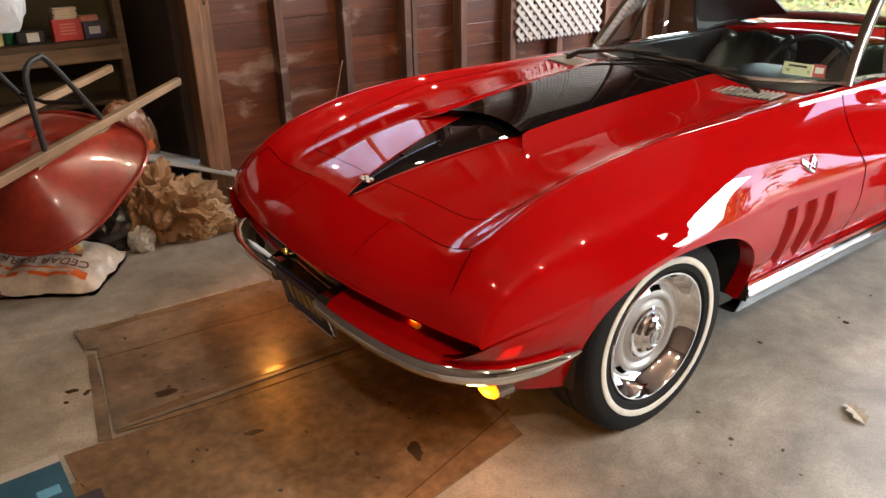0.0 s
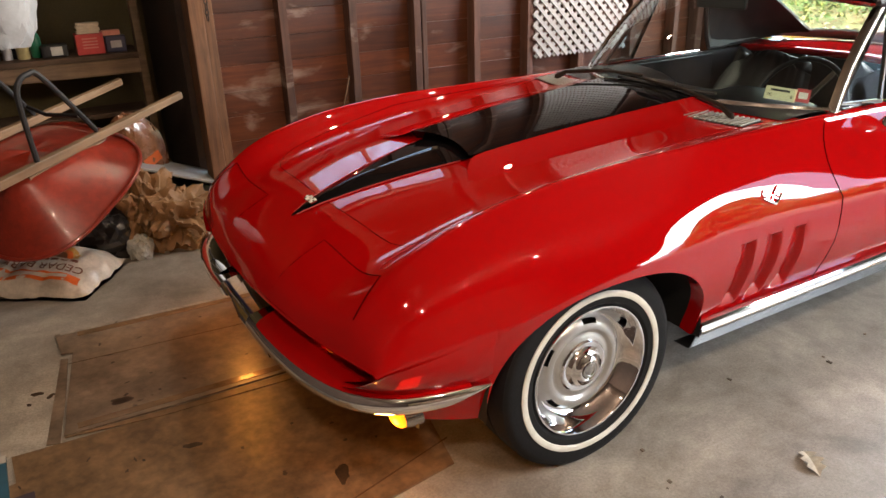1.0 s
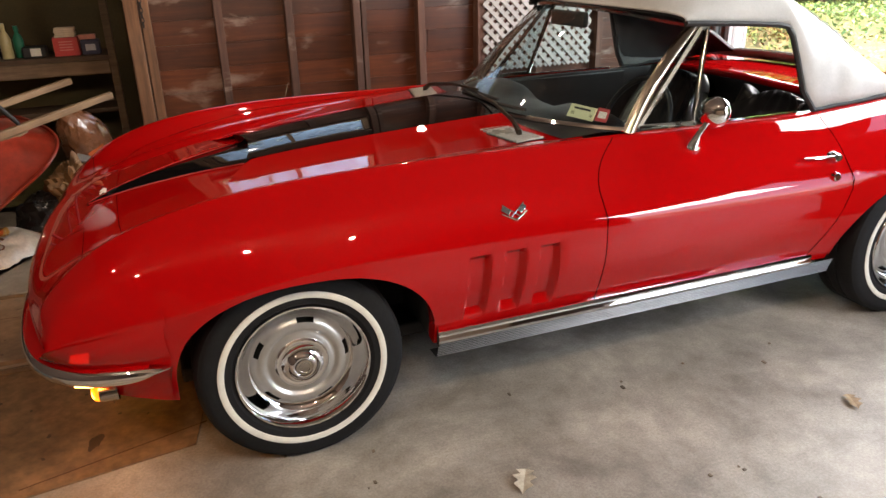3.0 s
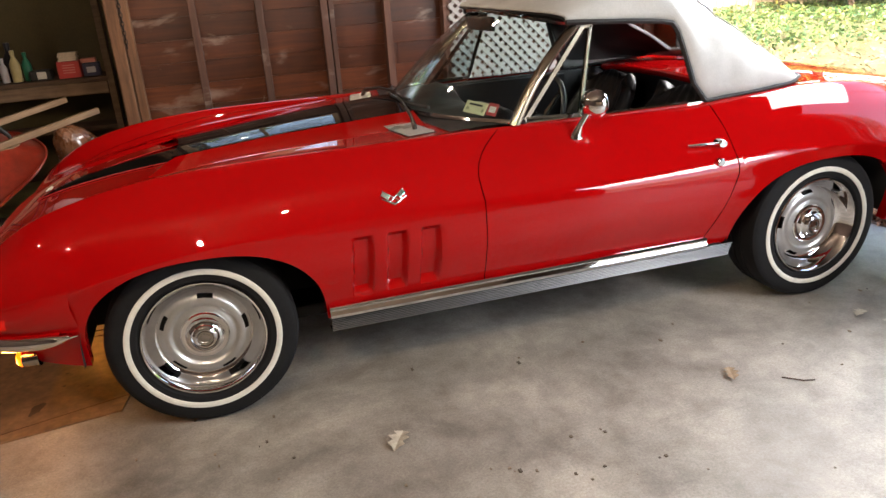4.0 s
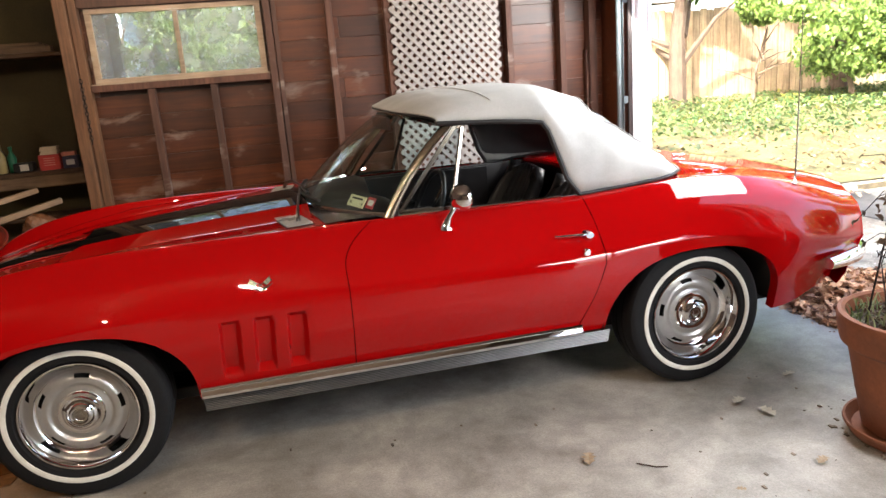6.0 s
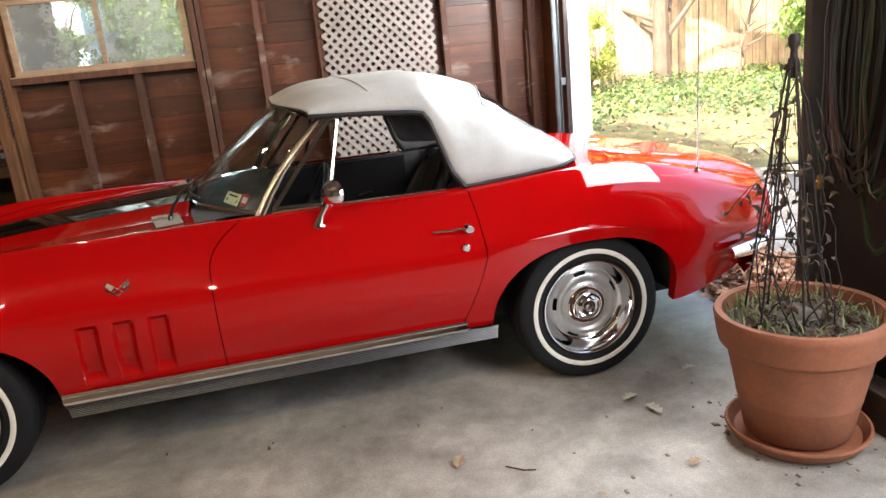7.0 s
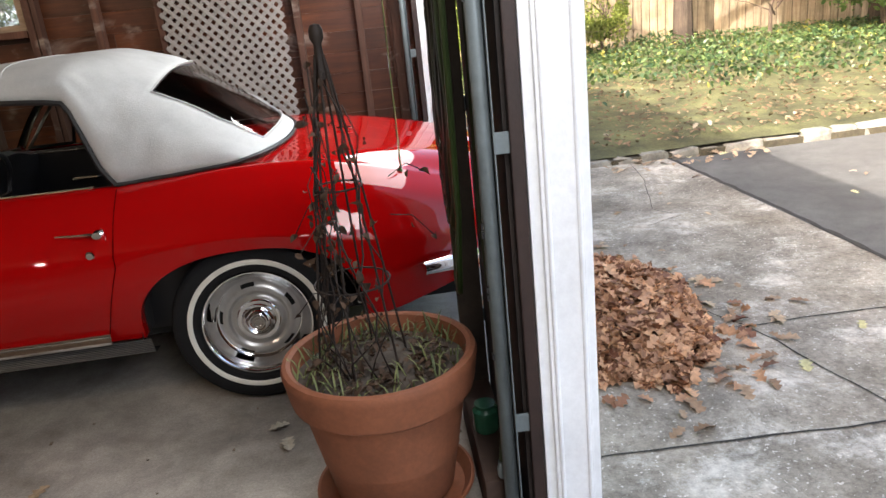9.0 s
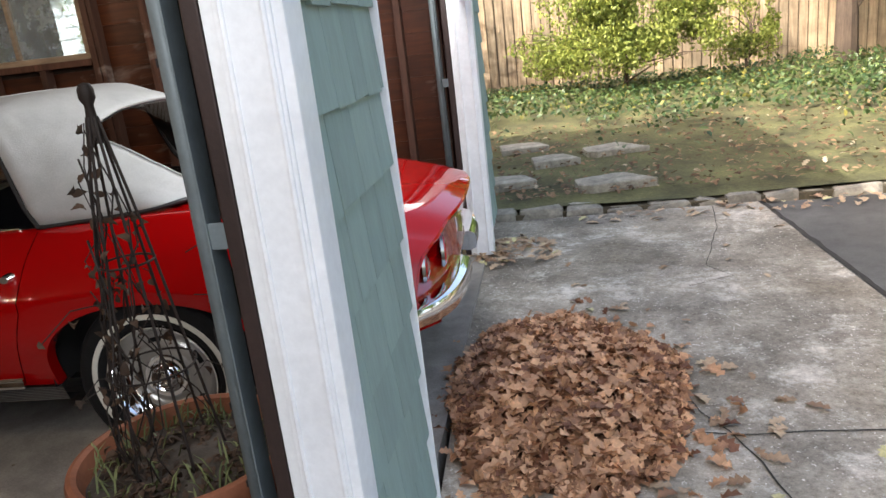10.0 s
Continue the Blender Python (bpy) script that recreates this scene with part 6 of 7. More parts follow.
part("leaf_litter", stuff_mesh(leaves(lit, 0.03, 8, 0.6, 0.6), "leaf_litter", DEAD), None, pot, "dry leaf litter")["kind"] = "stuff"

# ---- outside: kerb, leaf pile, beds, fence, trees ----
KERB = plain("kerb_stone", (0.29, 0.275, 0.23), 0.9, 0, 0.4, 9, 0.5, 40, per_object=0.2)
kerb = tagged(empty("kerb"), "row of rough granite kerb stones", "kerb", "", "structure")
x = 3.40
while x < 14:
    w = rng.uniform(0.2, 0.36)
    bm = boxed(x + 0.008, x + w - 0.008, 2.27 + rng.uniform(-0.02, 0.02), 2.40, -0.18, 0.028 + rng.uniform(-0.018, 0.03), 0.045)
    for v in bm.verts:
        v.co += Vector((0.6, 1, 1)) * 0.028 * noise.noise(v.co * 9)
    part("stone", bm, KERB, kerb, m=Matrix.Translation((0, 0.02 * (x - 5) * 0.3, 0)))
    x += w
part("bedding", boxed(3.42, 14, 2.29, 2.41, -0.2, 0.006), plain("kerb_soil", (0.09, 0.075, 0.045), 0.95, 0, 0.4), kerb, "earth packed between the stones")
# joints and cracks of the slab
GAP = plain("joint_dirt", (0.045, 0.04, 0.033), 0.95, 0, 0.3)


def crack(pts, width, name, label):
    bm = bmesh.new()
    rows = []
    fine = []
    for a, b in zip(pts, pts[1:]):
        n = max(2, int(math.dist(a, b) / 0.06))
        fine += [Vector((a[0] + (b[0] - a[0]) * k / n, a[1] + (b[1] - a[1]) * k / n, 0)) for k in range(n)]
    fine.append(Vector((*pts[-1], 0)))
    for i, p in enumerate(fine):
        d = (fine[min(i + 1, len(fine) - 1)] - fine[max(0, i - 1)]).normalized()
        n = Vector((-d.y, d.x, 0))
        o = n * 0.012 * noise.noise(p * 7)
        w = width * (0.6 + 0.8 * abs(noise.noise(p * 5)))
        rows.append([p + o + n * w + Vector((0, 0, -0.0165)), p + o - n * w + Vector((0, 0, -0.0165))])
    grid(bm, rows)
    setting(name, bm, GAP, label, "crack", Matrix(), 0)


crack([(3.50, -1.50), (4.5, -1.57), (5.42, -1.62)], 0.006, "slab_joint", "dirt-filled joint between slabs")
crack([(4.05, -0.74), (4.445, -0.79), (4.93, -0.80), (5.42, -0.86)], 0.005, "slab_crack", "crack across the driveway")
crack([(4.445, -0.79), (4.49, -0.96), (4.52, -1.2), (4.6, -1.57)], 0.004, "slab_crack", "crack across the driveway")
crack([(4.445, -0.79), (4.375, -0.63), (4.36, -0.55)], 0.004, "slab_crack", "crack across the driveway")
crack([(5.09, 2.2), (5.0, 1.7), (4.76, 0.95), (4.85, 0.75), (4.6, 0.65)], 0.003, "slab_crack", "crack across the driveway")
crack([(5.43, 2.24), (5.44, 0.5), (5.40, -1.5), (5.44, -6)], 0.022, "road_joint", "dark joint between driveway and road")


def heap(n, cx, cy, rx, ry, high, seed, z=-0.02):
    r = random.Random(seed)
    out = []
    for _ in range(n):
        a, d = r.uniform(0, 6.3), r.random() ** 0.62
        x, y = cx + rx * d * math.cos(a), cy + ry * d * math.sin(a)
        w = 1 + 0.45 * noise.noise(Vector((x * 4, y * 4, 1)))
        ragged = 1 + 0.16 * noise.noise(Vector((math.cos(a) * 2, math.sin(a) * 2, seed)))
        x, y = cx + (x - cx) * ragged, cy + (y - cy) * ragged
        h = high * max(0, 1 - d ** 1.7) * w
        out.append((x, y, z + 0.012 + h * r.uniform(0.55, 1.0)))
    return out


tagged(thing("leaf_pile", stuff_mesh(leaves(heap(3300, 3.90, -0.42, 0.47, 0.74, 0.17, 2) + heap(260, 3.95, -0.40, 0.60, 0.9, 0.0, 3), 0.075, 6, 0.55, 0.55, 1), "leaf_pile", OAK), None, "heap of fallen brown oak leaves on the driveway", "leaf pile", kind="stuff"))
bm = bmesh.new()
rows = []
for j in range(9):
    d = j / 8
    rows.append([(3.90 + 0.43 * d * math.cos(a), -0.42 + 0.68 * d * math.sin(a), -0.02 + 0.13 * max(0, 1 - d ** 1.7)) for a in [2 * math.pi * k / 30 for k in range(30)]])
grid(bm, rows, close_v=True)
thing("leaf_pile_core", bm, plain("leaf_mulch", (0.12, 0.06, 0.03), 0.9, 0, 0.4, 30), "packed brown leaves inside the heap", "leaf pile", kind="stuff")
scat = heap(90, 4.0, -0.5, 0.75, 1.05, 0.0, 31) + heap(150, 3.65, 1.45, 0.33, 0.3, 0.05, 12) + heap(60, 5.2, 2.1, 1.2, 0.2, 0.0, 14)
r = random.Random(77)
scat += [(r.uniform(3.6, 9), r.uniform(-4, 2.1), -0.012) for _ in range(90)]
thing("scattered_leaves", stuff_mesh(leaves(scat, 0.075, 16, 0.35, 0.82, 1), "scattered_leaves", PALE_OAK), None, "single fallen oak leaves on the driveway", "leaves", kind="stuff")
bedl = [(r.uniform(2.5, 14), 2.5 + 3.5 * r.random() ** 1.3, 0.075) for _ in range(4200)]
bedl = [(x, y, 0.06 + 0.25 * (y - 2.36) / 12 + 0.02) for x, y, z in bedl]
thing("bed_leaves", stuff_mesh(leaves(bedl, 0.06, 17, 0.4, 0.75, 1), "bed_leaves", LITTER), None, "fallen leaves strewn over the bed", "leaves", kind="stuff")
FLAG = plain("flagstone", (0.34, 0.32, 0.26), 0.9, 0, 0.4, 8, 0.5, 40, per_object=0.15)
for cx, cy, a, b in ((4.05, 3.85, 0.26, 0.22), (4.65, 4.15, 0.34, 0.25), (4.5, 2.85, 0.36, 0.22), (3.75, 4.6, 0.3, 0.25), (3.6, 3.1, 0.3, 0.22)):
    bm = bmesh.new()
    ring = [(a * math.cos(t) * (1 + 0.18 * noise.noise(Vector((t * 2, cx, cy)))), b * math.sin(t) * (1 + 0.18 * noise.noise(Vector((cy, t * 2, cx))))) for t in [2 * math.pi * k / 7 + 0.5 * math.sin(k * 9 + cx) for k in range(7)]]
    grid(bm, [[(px * s, py * s, h) for px, py in ring] for s, h in ((1.0, -0.06), (1.0, 0.004), (0.96, 0.012), (0.0, 0.014))], close_v=True)
    thing("flagstone", bm, FLAG, "flat grey flagstone set in the bed", "stone", Matrix.Translation((cx, cy, 0.085 + 0.25 * (cy - 2.36) / 12)), "stepping stones")

fence = tagged(empty("fence"), "tall weathered board fence behind the bed", "fence")
FY = 10.2
for k in range(150):
    x = -2 + 0.155 * k
    hgt = 2.05 + rng.uniform(-0.03, 0.03)
    part("board", boxed(x, x + 0.135 + rng.uniform(-0.006, 0.006), FY + (k % 2) * 0.012, FY + 0.02 + (k % 2) * 0.012, 0.1, hgt), FENCE, fence, smooth=0)
for z in (0.5, 1.6):
    part("fence_rail", boxed(-2, 21.2, FY + 0.035, FY + 0.08, z, z + 0.09), FENCE, fence)
# a thin added sheet whose dark colour is the shade between the boards
part("fence_backing", boxed(-2, 21.2, FY + 0.033, FY + 0.036, 0.1, 2.0), plain("gap_shade", (0.12, 0.09, 0.06), 0.9), fence, "added dark sheet standing for the shade in the gaps between boards")


def cloud(n, c, rad, seed, holes=0.25, lumps=7):
    """Leaf places gathered in lumps round c, with gaps between them."""
    r = random.Random(seed)
    cs = []
    for _ in range(lumps):
        v = Vector((r.gauss(0, 1), r.gauss(0, 1), r.gauss(0, 1))).normalized() * r.uniform(0.3, 0.85)
        cs.append((Vector((v.x * rad[0], v.y * rad[1], v.z * rad[2])), r.uniform(0.3, 0.55)))
    out = []
    while len(out) < n:
        cc, s = r.choice(cs)
        v = Vector((r.gauss(0, 1), r.gauss(0, 1), r.gauss(0, 1))).normalized() * (r.random() ** 0.4) * s
        p = Vector(c) + cc + Vector((v.x * rad[0], v.y * rad[1], v.z * rad[2]))
        if noise.noise(p * 2.2) > holes - 0.5:
            out.append(p)
    return out


def limbs(base, top, spread, seed, n=6, r0=0.12):
    r = random.Random(seed)
    base, top = Vector(base), Vector(top)
    bm = tube([base, base.lerp(top, 0.4) + Vector((r.gauss(0, 0.06), r.gauss(0, 0.06), 0)), top], [r0, r0 * 0.75, r0 * 0.35], 10)
    for k in range(n):
        s = base.lerp(top, r.uniform(0.25, 0.9))
        d = Vector((r.gauss(0, 1), r.gauss(0, 1), r.uniform(0.2, 1))).normalized()
        e = s + Vector((d.x * spread[0], d.y * spread[1], d.z * spread[2]))
        tube([s, s.lerp(e, 0.5) + Vector((0, 0, 0.1 * spread[2])), e], [r0 * 0.4, r0 * 0.22, r0 * 0.06], 6, bm)
    return bm


def plant(name, base, top, crown, rad, n, size, mat, label, cat, seed, lumps=9, r0=0.1, holes=0.25):
    t = tagged(empty(name, Matrix.Translation(base)), label, cat)
    b = Vector(base)
    part("trunk", limbs((0, 0, -0.1), Vector(top) - b, rad, seed, 9, r0), BARK, t, "bare branching trunk")
    c = part("crown", stuff_mesh(leaves([p - b for p in cloud(n, crown, rad, seed, holes, lumps)], size, seed, 0.3), "crown", mat), None, t, "uneven leafy crown")
    c["kind"] = "stuff"
    return t


plant("shrub", (5.35, 8.6, 0.2), (5.4, 8.6, 0.9), (5.4, 8.6, 1.15), (1.75, 0.8, 0.85), 19000, 0.065, BUSH, "loose yellow-green shrub before the fence", "shrub", 3, 12, 0.04)
plant("shrub", (11.9, 8.4, 0.2), (11.8, 8.4, 1.6), (12.1, 8.2, 1.2), (2.0, 1.0, 1.1), 15000, 0.12, TREE, "spreading green shrub hanging over the fence", "shrub", 8, 14, 0.06)
plant("shrub", (10.3, 9.2, 0.2), (10.5, 9.1, 1.6), (10.6, 8.8, 1.95), (1.3, 0.6, 0.5), 5000, 0.1, TREE, "overhanging green shrub along the fence", "shrub", 12, 9, 0.04)
plant("shrub", (13.6, 7.8, 0.2), (13.6, 7.8, 1.3), (13.6, 7.8, 1.0), (1.2, 0.9, 1.0), 4200, 0.11, TREE, "dense green shrub by the lane", "shrub", 9, 10, 0.05)
plant("shrub", (7.35, 9.4, 0.2), (7.4, 9.4, 1.0), (7.4, 9.4, 1.0), (0.7, 0.5, 0.75), 3200, 0.06, BUSH, "thin yellow-green shrub before the fence", "shrub", 10, 7, 0.03, 0.45)
for k, (x, y, h, rx) in enumerate(((8.9, 9.6, 5.4, 2.2), (12.6, 9.6, 5.4, 2.4), (12.2, 11.8, 8.0, 3.2), (5.5, 12.5, 5.0, 2.8), (1.8, 14.5, 5.0, 2.6), (16.5, 9.0, 8.0, 3.4), (9.0, 14.0, 6.0, 3.4), (-3.0, 12.0, 8.0, 3.6))):
    plant("tree", (x, y, 0.0), (x + 0.3, y, h * 0.75), (x, y, h * 0.72), (rx, rx * 0.8, h * 0.30), 5200, 0.22, TREE, "tall leafy tree behind the fence", "tree", 40 + k, 16, 0.19, 0.3)
# trees out of view, added to cut the skylight on the door side
for k, (x, y) in enumerate(((13.5, 3.5), (15.0, -0.5), (15.5, -5.0), (14.5, -10.0))):
    plant("tree", (x, y, 0.0), (x, y + 0.2, 4.5), (x, y, 3.6), (2.4, 2.6, 3.0), 6000, 0.26, TREE, "unseen leafy tree added across the lane to hold back skylight", "tree", 70 + k, 18, 0.2, 0.2)
plant("tree", (1.4, 5.2, 0.0), (1.1, 5.2, 2.2), (0.95, 5.2, 1.95), (1.25, 0.8, 0.72), 6500, 0.05, TREE, "feathery green tree outside the window", "tree", 61, 12, 0.07, 0.35)
plant("shrub", (-0.45, 4.6, 0.0), (-0.4, 4.6, 1.9), (-0.4, 4.6, 1.75), (0.6, 0.4, 0.7), 3000, 0.05, TREE, "tangled bare shrub outside the window", "shrub", 62, 8, 0.05, 0.4)
plant("tree", (0.4, 8.6, 0.0), (0.4, 8.6, 2.2), (0.3, 8.6, 2.0), (2.6, 0.9, 1.2), 7000, 0.13, TREE, "dense green tree behind the garage", "tree", 63, 18, 0.1, 0.1)
house = tagged(empty("neighbour_house", Matrix.Translation((-3.2, 6.6, 0))), "pale blue clapboard house seen through the window", "house")
PALE = plain("pale_blue_siding", (0.58, 0.70, 0.78), 0.6, 0, 0.06, 4)
for k in range(24):
    bm = bmesh.new()
    z = 0.15 * k
    grid(bm, [[(xx, 0, z + 0.155), (xx, -0.018, z), (xx, 0.0, z)] for xx in (-2.6, 2.62)])
    part("clapboard", bm, PALE, house, smooth=0)
part("house_wall", boxed(-2.6, 2.6, 0.002, 3.0, 0, 3.6), PALE, house, "plain house body")
# ivy over the bed
r = random.Random(5)
iv = []
while len(iv) < 19000:
    x, y = r.uniform(1.5, 17), 3.6 + 6.4 * r.random() ** 0.9
    d = noise.noise(Vector((x * 0.55, y * 0.55, 3)))
    edge = (y - 4.7) / 1.7 + (x - 6) * 0.2
    if d + 0.35 * edge > -0.05 and r.random() < min(1, max(0.08, edge)):
        iv.append((x, y, 0.06 + 0.25 * (y - 2.36) / 12 + r.random() ** 0.7 * (0.10 + 0.25 * max(0, d))))
thing("ivy", stuff_mesh(leaves(iv, 0.078, 21, 0.35, 0.45), "ivy", IVY), None, "thick dark green ivy over the bed", "ivy", kind="stuff")
# fallen leaves and crumbs on the garage floor
def floor_leaf(x, y, size, seed, mat, label):
    bm = bmesh.new()
    leaf(bm, Vector((0, 0, 0.012)), size, random.Random(seed), 0.35, 0.93, 1)
    thing("fallen_leaf", bm, mat, label, "leaf", Matrix.Translation((x, y, 0)), "leaves on the floor", smooth=0)


PALE_LEAF = plain("pale_leaf", (0.42, 0.38, 0.30), 0.8, 0, 0.2, 30)
TAN_LEAF = plain("tan_leaf", (0.33, 0.24, 0.15), 0.8, 0, 0.2, 30)
for k, (x, y, s, mat) in enumerate(((0.55, -1.16, 0.11, PALE_LEAF), (1.765, -1.245, 0.085, TAN_LEAF), (2.505, -1.56, 0.06, TAN_LEAF), (2.53, -1.06, 0.08, PALE_LEAF), (2.57, -1.18, 0.085, PALE_LEAF), (2.88, -0.93, 0.06, PALE_LEAF), (2.14, -1.61, 0.035, TAN_LEAF))):
    floor_leaf(x, y, s, 90 + k, mat, "dry pale oak leaf on the floor" if mat is PALE_LEAF else "dry tan leaf on the floor")
thing("twig", tube([(1.91, -1.33, 0.004), (1.96, -1.38, 0.006), (2.0, -1.39, 0.004)], 0.0025, 5), DEAD, "thin twig on the floor", "twig")
r = random.Random(8)
bm = bmesh.new()
for _ in range(170):
    x, y = r.uniform(-1.6, 3.2), r.uniform(-3.2, -0.7)
    s = r.uniform(0.003, 0.010)
    box(bm, x, x + s, y, y + s * r.uniform(0.5, 2), 0.0005, s * 0.5)
for _ in range(120):
    x, y = r.uniform(2.7, 3.3), r.uniform(-1.8, -1.2)
    s = r.uniform(0.003, 0.012)
    box(bm, x, x + s, y, y + s * r.uniform(0.5, 2), 0.0005, s * 0.5)
thing("floor_crumbs", bm, plain("crumbs", (0.22, 0.18, 0.14), 0.9, island=0.6), "crumbs and grit on the concrete floor", "debris", kind="stuff", smooth=0)

# ---- clutter at the far left ----
BARROW = plain("red_enamel", (0.25, 0.022, 0.010), 0.34, 0, 0.35, 4, 0.15, 30, coat=0.35)
BARE = wood("handle_wood", (0.17, 0.105, 0.06), (0.40, 0.28, 0.17), 0, 0.55, 1.3, 0.3)
# upturned wheelbarrow: its own axes: x along the handles, y across, z out of the tray's bottom
ax = Vector((0.83, 0.50, 0.16)).normalized()
ay = Vector((-0.50, 0.83, 0.10)).normalized()
ay = (ay - ax * ay.dot(ax)).normalized()
az = ax.cross(ay)
mw = Matrix(((*ax, 0), (*ay, 0), (*az, 0), (0, 0, 0, 1))).transposed()
mw.translation = Vector((-1.01, 1.58, 0.70))
barrow = tagged(empty("wheelbarrow", mw), "upturned red wheelbarrow with wooden handles", "wheelbarrow")
bm = bmesh.new()
rows = []
for f, s in ((0, 0.0), (0, 0.5), (0, 0.85), (0.015, 0.95), (0.06, 1), (0.14, 1), (0.3, 1), (0.5, 1), (0.75, 1), (0.95, 1), (1.0, 1.01), (1.0, 1.03), (0.985, 1.035)):
    row = []
    for k in range(56):
        a = 2 * math.pi * k / 56
        c, n = math.cos(a), math.sin(a)
        px = math.copysign(abs(c) ** 0.66, c) * (0.25 + 0.10 * f) * s
        py = math.copysign(abs(n) ** 0.66, n) * (0.22 + 0.19 * f) * s
        deep = 0.18 - 0.36 * px
        row.append((px - 0.20, py + 0.06, -f ** 1.15 * deep - 0.028 + 0.006 * noise.noise(Vector((px * 5, py * 5, 3)))))
    rows.append(row)
grid(bm, rows, close_v=True)
tray = part("tray", bm, BARROW, barrow, "dented red steel tray, upside down")
md = tray.modifiers.new("sheet", "SOLIDIFY")
md.thickness, md.offset = 0.004, 1
part("tray_rim", tube([(p[0], p[1], p[2]) for p in rows[-2]], 0.009, 8, closed=True), BARROW, tray, "rolled rim")
for y in (-0.14, 0.27):
    bm = boxed(-1.3, 0.52, y - 0.019, y + 0.019, -0.025, 0.02, 0.006)
    for v in bm.verts:
        if v.co.x > 0.4:
            v.co.y = y + (v.co.y - y) * 0.75
            v.co.z *= 0.75
    part("handle", bm, BARE, barrow, "bare wooden handle")
    leg = catmull([Vector(p) for p in ((-0.31, y, 0.015), (-0.30, y, 0.27), (-0.275, y, 0.345), (-0.225, y, 0.365), (-0.17, y, 0.33), (0.0, y, 0.03))], (4, 5, 5, 5, 4))
    part("leg", tube(leg, 0.012, 8), DARK, barrow, "black steel tube leg")
    for x in (-0.31, 0.0):
        part("bolt", lathe([(0.0, 0.012), (0.009, 0.01), (0.01, 0.0)], 10), DARK, barrow, m=Matrix.Translation((x, y, 0.02)))
part("brace", tube([(-0.02, 0.27, 0.07), (-0.05, 0.1, 0.075), (-0.06, -0.14, 0.12)], 0.009, 6), DARK, barrow)
bm = boxed(-0.37, 0.03, -0.15, -0.13, -0.10, -0.0255, 0.0)
for v in bm.verts:
    if v.co.x > 0 and v.co.z < -0.05:
        v.co.z = -0.03
part("wedge", bm, BARE, barrow, "tapered wooden wedge")

rng = random.Random(21)


def crumple(name, c, size, mat, label, cat, seed, rough=0.35, fine=4, m=None, smooth=12):
    """A creased sack or wad of paper resting on the floor."""
    bm = bmesh.new()
    bmesh.ops.create_icosphere(bm, subdivisions=fine, radius=1)
    off = Vector((seed * 3.7, seed * 1.3, 0))
    pick = random.Random(seed)
    planes = [(Vector((pick.gauss(0, 1), pick.gauss(0, 1), pick.gauss(0, 1))).normalized(), pick.uniform(0.4, 1.7), pick.random()) for _ in range(9)]
    for v in bm.verts:
        n = noise.noise(v.co * 1.4 + off) * 0.35 + noise.noise(v.co * 3.1 + off) * 0.22
        ridge = abs(noise.noise(v.co * 2.3 - off)) * 0.4 + abs(noise.noise(v.co * 5.5 + off)) * 0.16
        if smooth == 20:
            ridge = 0.5 * sum(abs((v.co.dot(d) * f + o) % 1 - 0.5) for d, f, o in planes[:4]) - 0.9 * abs(noise.noise(v.co * 1.7 + off)) - 0.5 * abs(noise.noise(v.co * 3.6 - off)) - 0.28 * abs(noise.noise(v.co * 7.5 + off)) + 0.05
            n *= 0.4
        else:
            ridge += 0.25 * abs(noise.noise(v.co * 9 + off))
        v.co *= 0.85 + rough * (n + ridge)
        v.co = Vector((v.co.x * size[0], v.co.y * size[1], v.co.z * size[2]))
    low = -size[2] * 0.75
    for v in bm.verts:
        v.co.z = max(v.co.z, low)
        v.co.z -= low
    return thing(name, bm, mat, label, cat, (m or Matrix()) if m else Matrix.Translation(c), smooth=30 if smooth == 20 else smooth)


PAPER = plain("kraft_paper", (0.25, 0.135, 0.058), 0.65, 0, 0.22, 6, 0.25, 40)
PAPER2 = plain("pale_paper", (0.42, 0.30, 0.18), 0.6, 0, 0.2, 8, 0.2, 40)
crumple("paper_sack", (-0.62, 1.72, 0), (0.20, 0.17, 0.17), PAPER, "crumpled brown paper sack on the floor", "paper sack", 1, 0.5 + 0.3, 5, smooth=20)
crumple("paper_sack", (-0.76, 1.82, 0.0), (0.16, 0.2, 0.22), PAPER, "creased brown paper sack behind another", "paper sack", 2, 0.5 + 0.3, 5, smooth=20)
crumple("paper_sack", (-0.50, 1.66, 0), (0.13, 0.12, 0.09), PAPER2, "torn pale paper sack on the floor", "paper sack", 3, 0.6 + 0.3, 5, smooth=20)
BLACKBAG = plain("black_bag", (0.02, 0.02, 0.022), 0.3, 0, 0.2)
crumple("rubbish_bag", (-0.95, 1.76, 0), (0.17, 0.14, 0.15), BLACKBAG, "crumpled black plastic bag", "bag", 4, 0.6)
crumple("rag", (-0.83, 1.64, 0), (0.07, 0.06, 0.07), plain("grey_rag", (0.4, 0.4, 0.37), 0.8), "small crumpled grey rag", "rag", 5, 0.6)
# printed bark bag, a half-full pillow lying on the floor
WHITEBAG = plain("white_bag", (0.50, 0.44, 0.37), 0.35, 0, 0.25, 9)
ORANGE = plain("bag_orange", (0.62, 0.12, 0.02), 0.45, 0, 0.15)
YELLOW = plain("bag_yellow", (0.50, 0.27, 0.06), 0.45, 0, 0.15)
BROWNINK = plain("bag_brown", (0.16, 0.05, 0.02), 0.5, 0, 0.15)


def bag_z(x, y):
    u, v = min(1, abs(x) / 0.36), min(1, abs(y) / 0.21)
    return 0.012 + 0.12 * ((1 - u ** 4) * (1 - v ** 3)) ** 0.6 + 0.034 * abs(noise.noise(Vector((x * 9, y * 9, 4)))) + 0.006 * noise.noise(Vector((x * 25, y * 25, 1)))


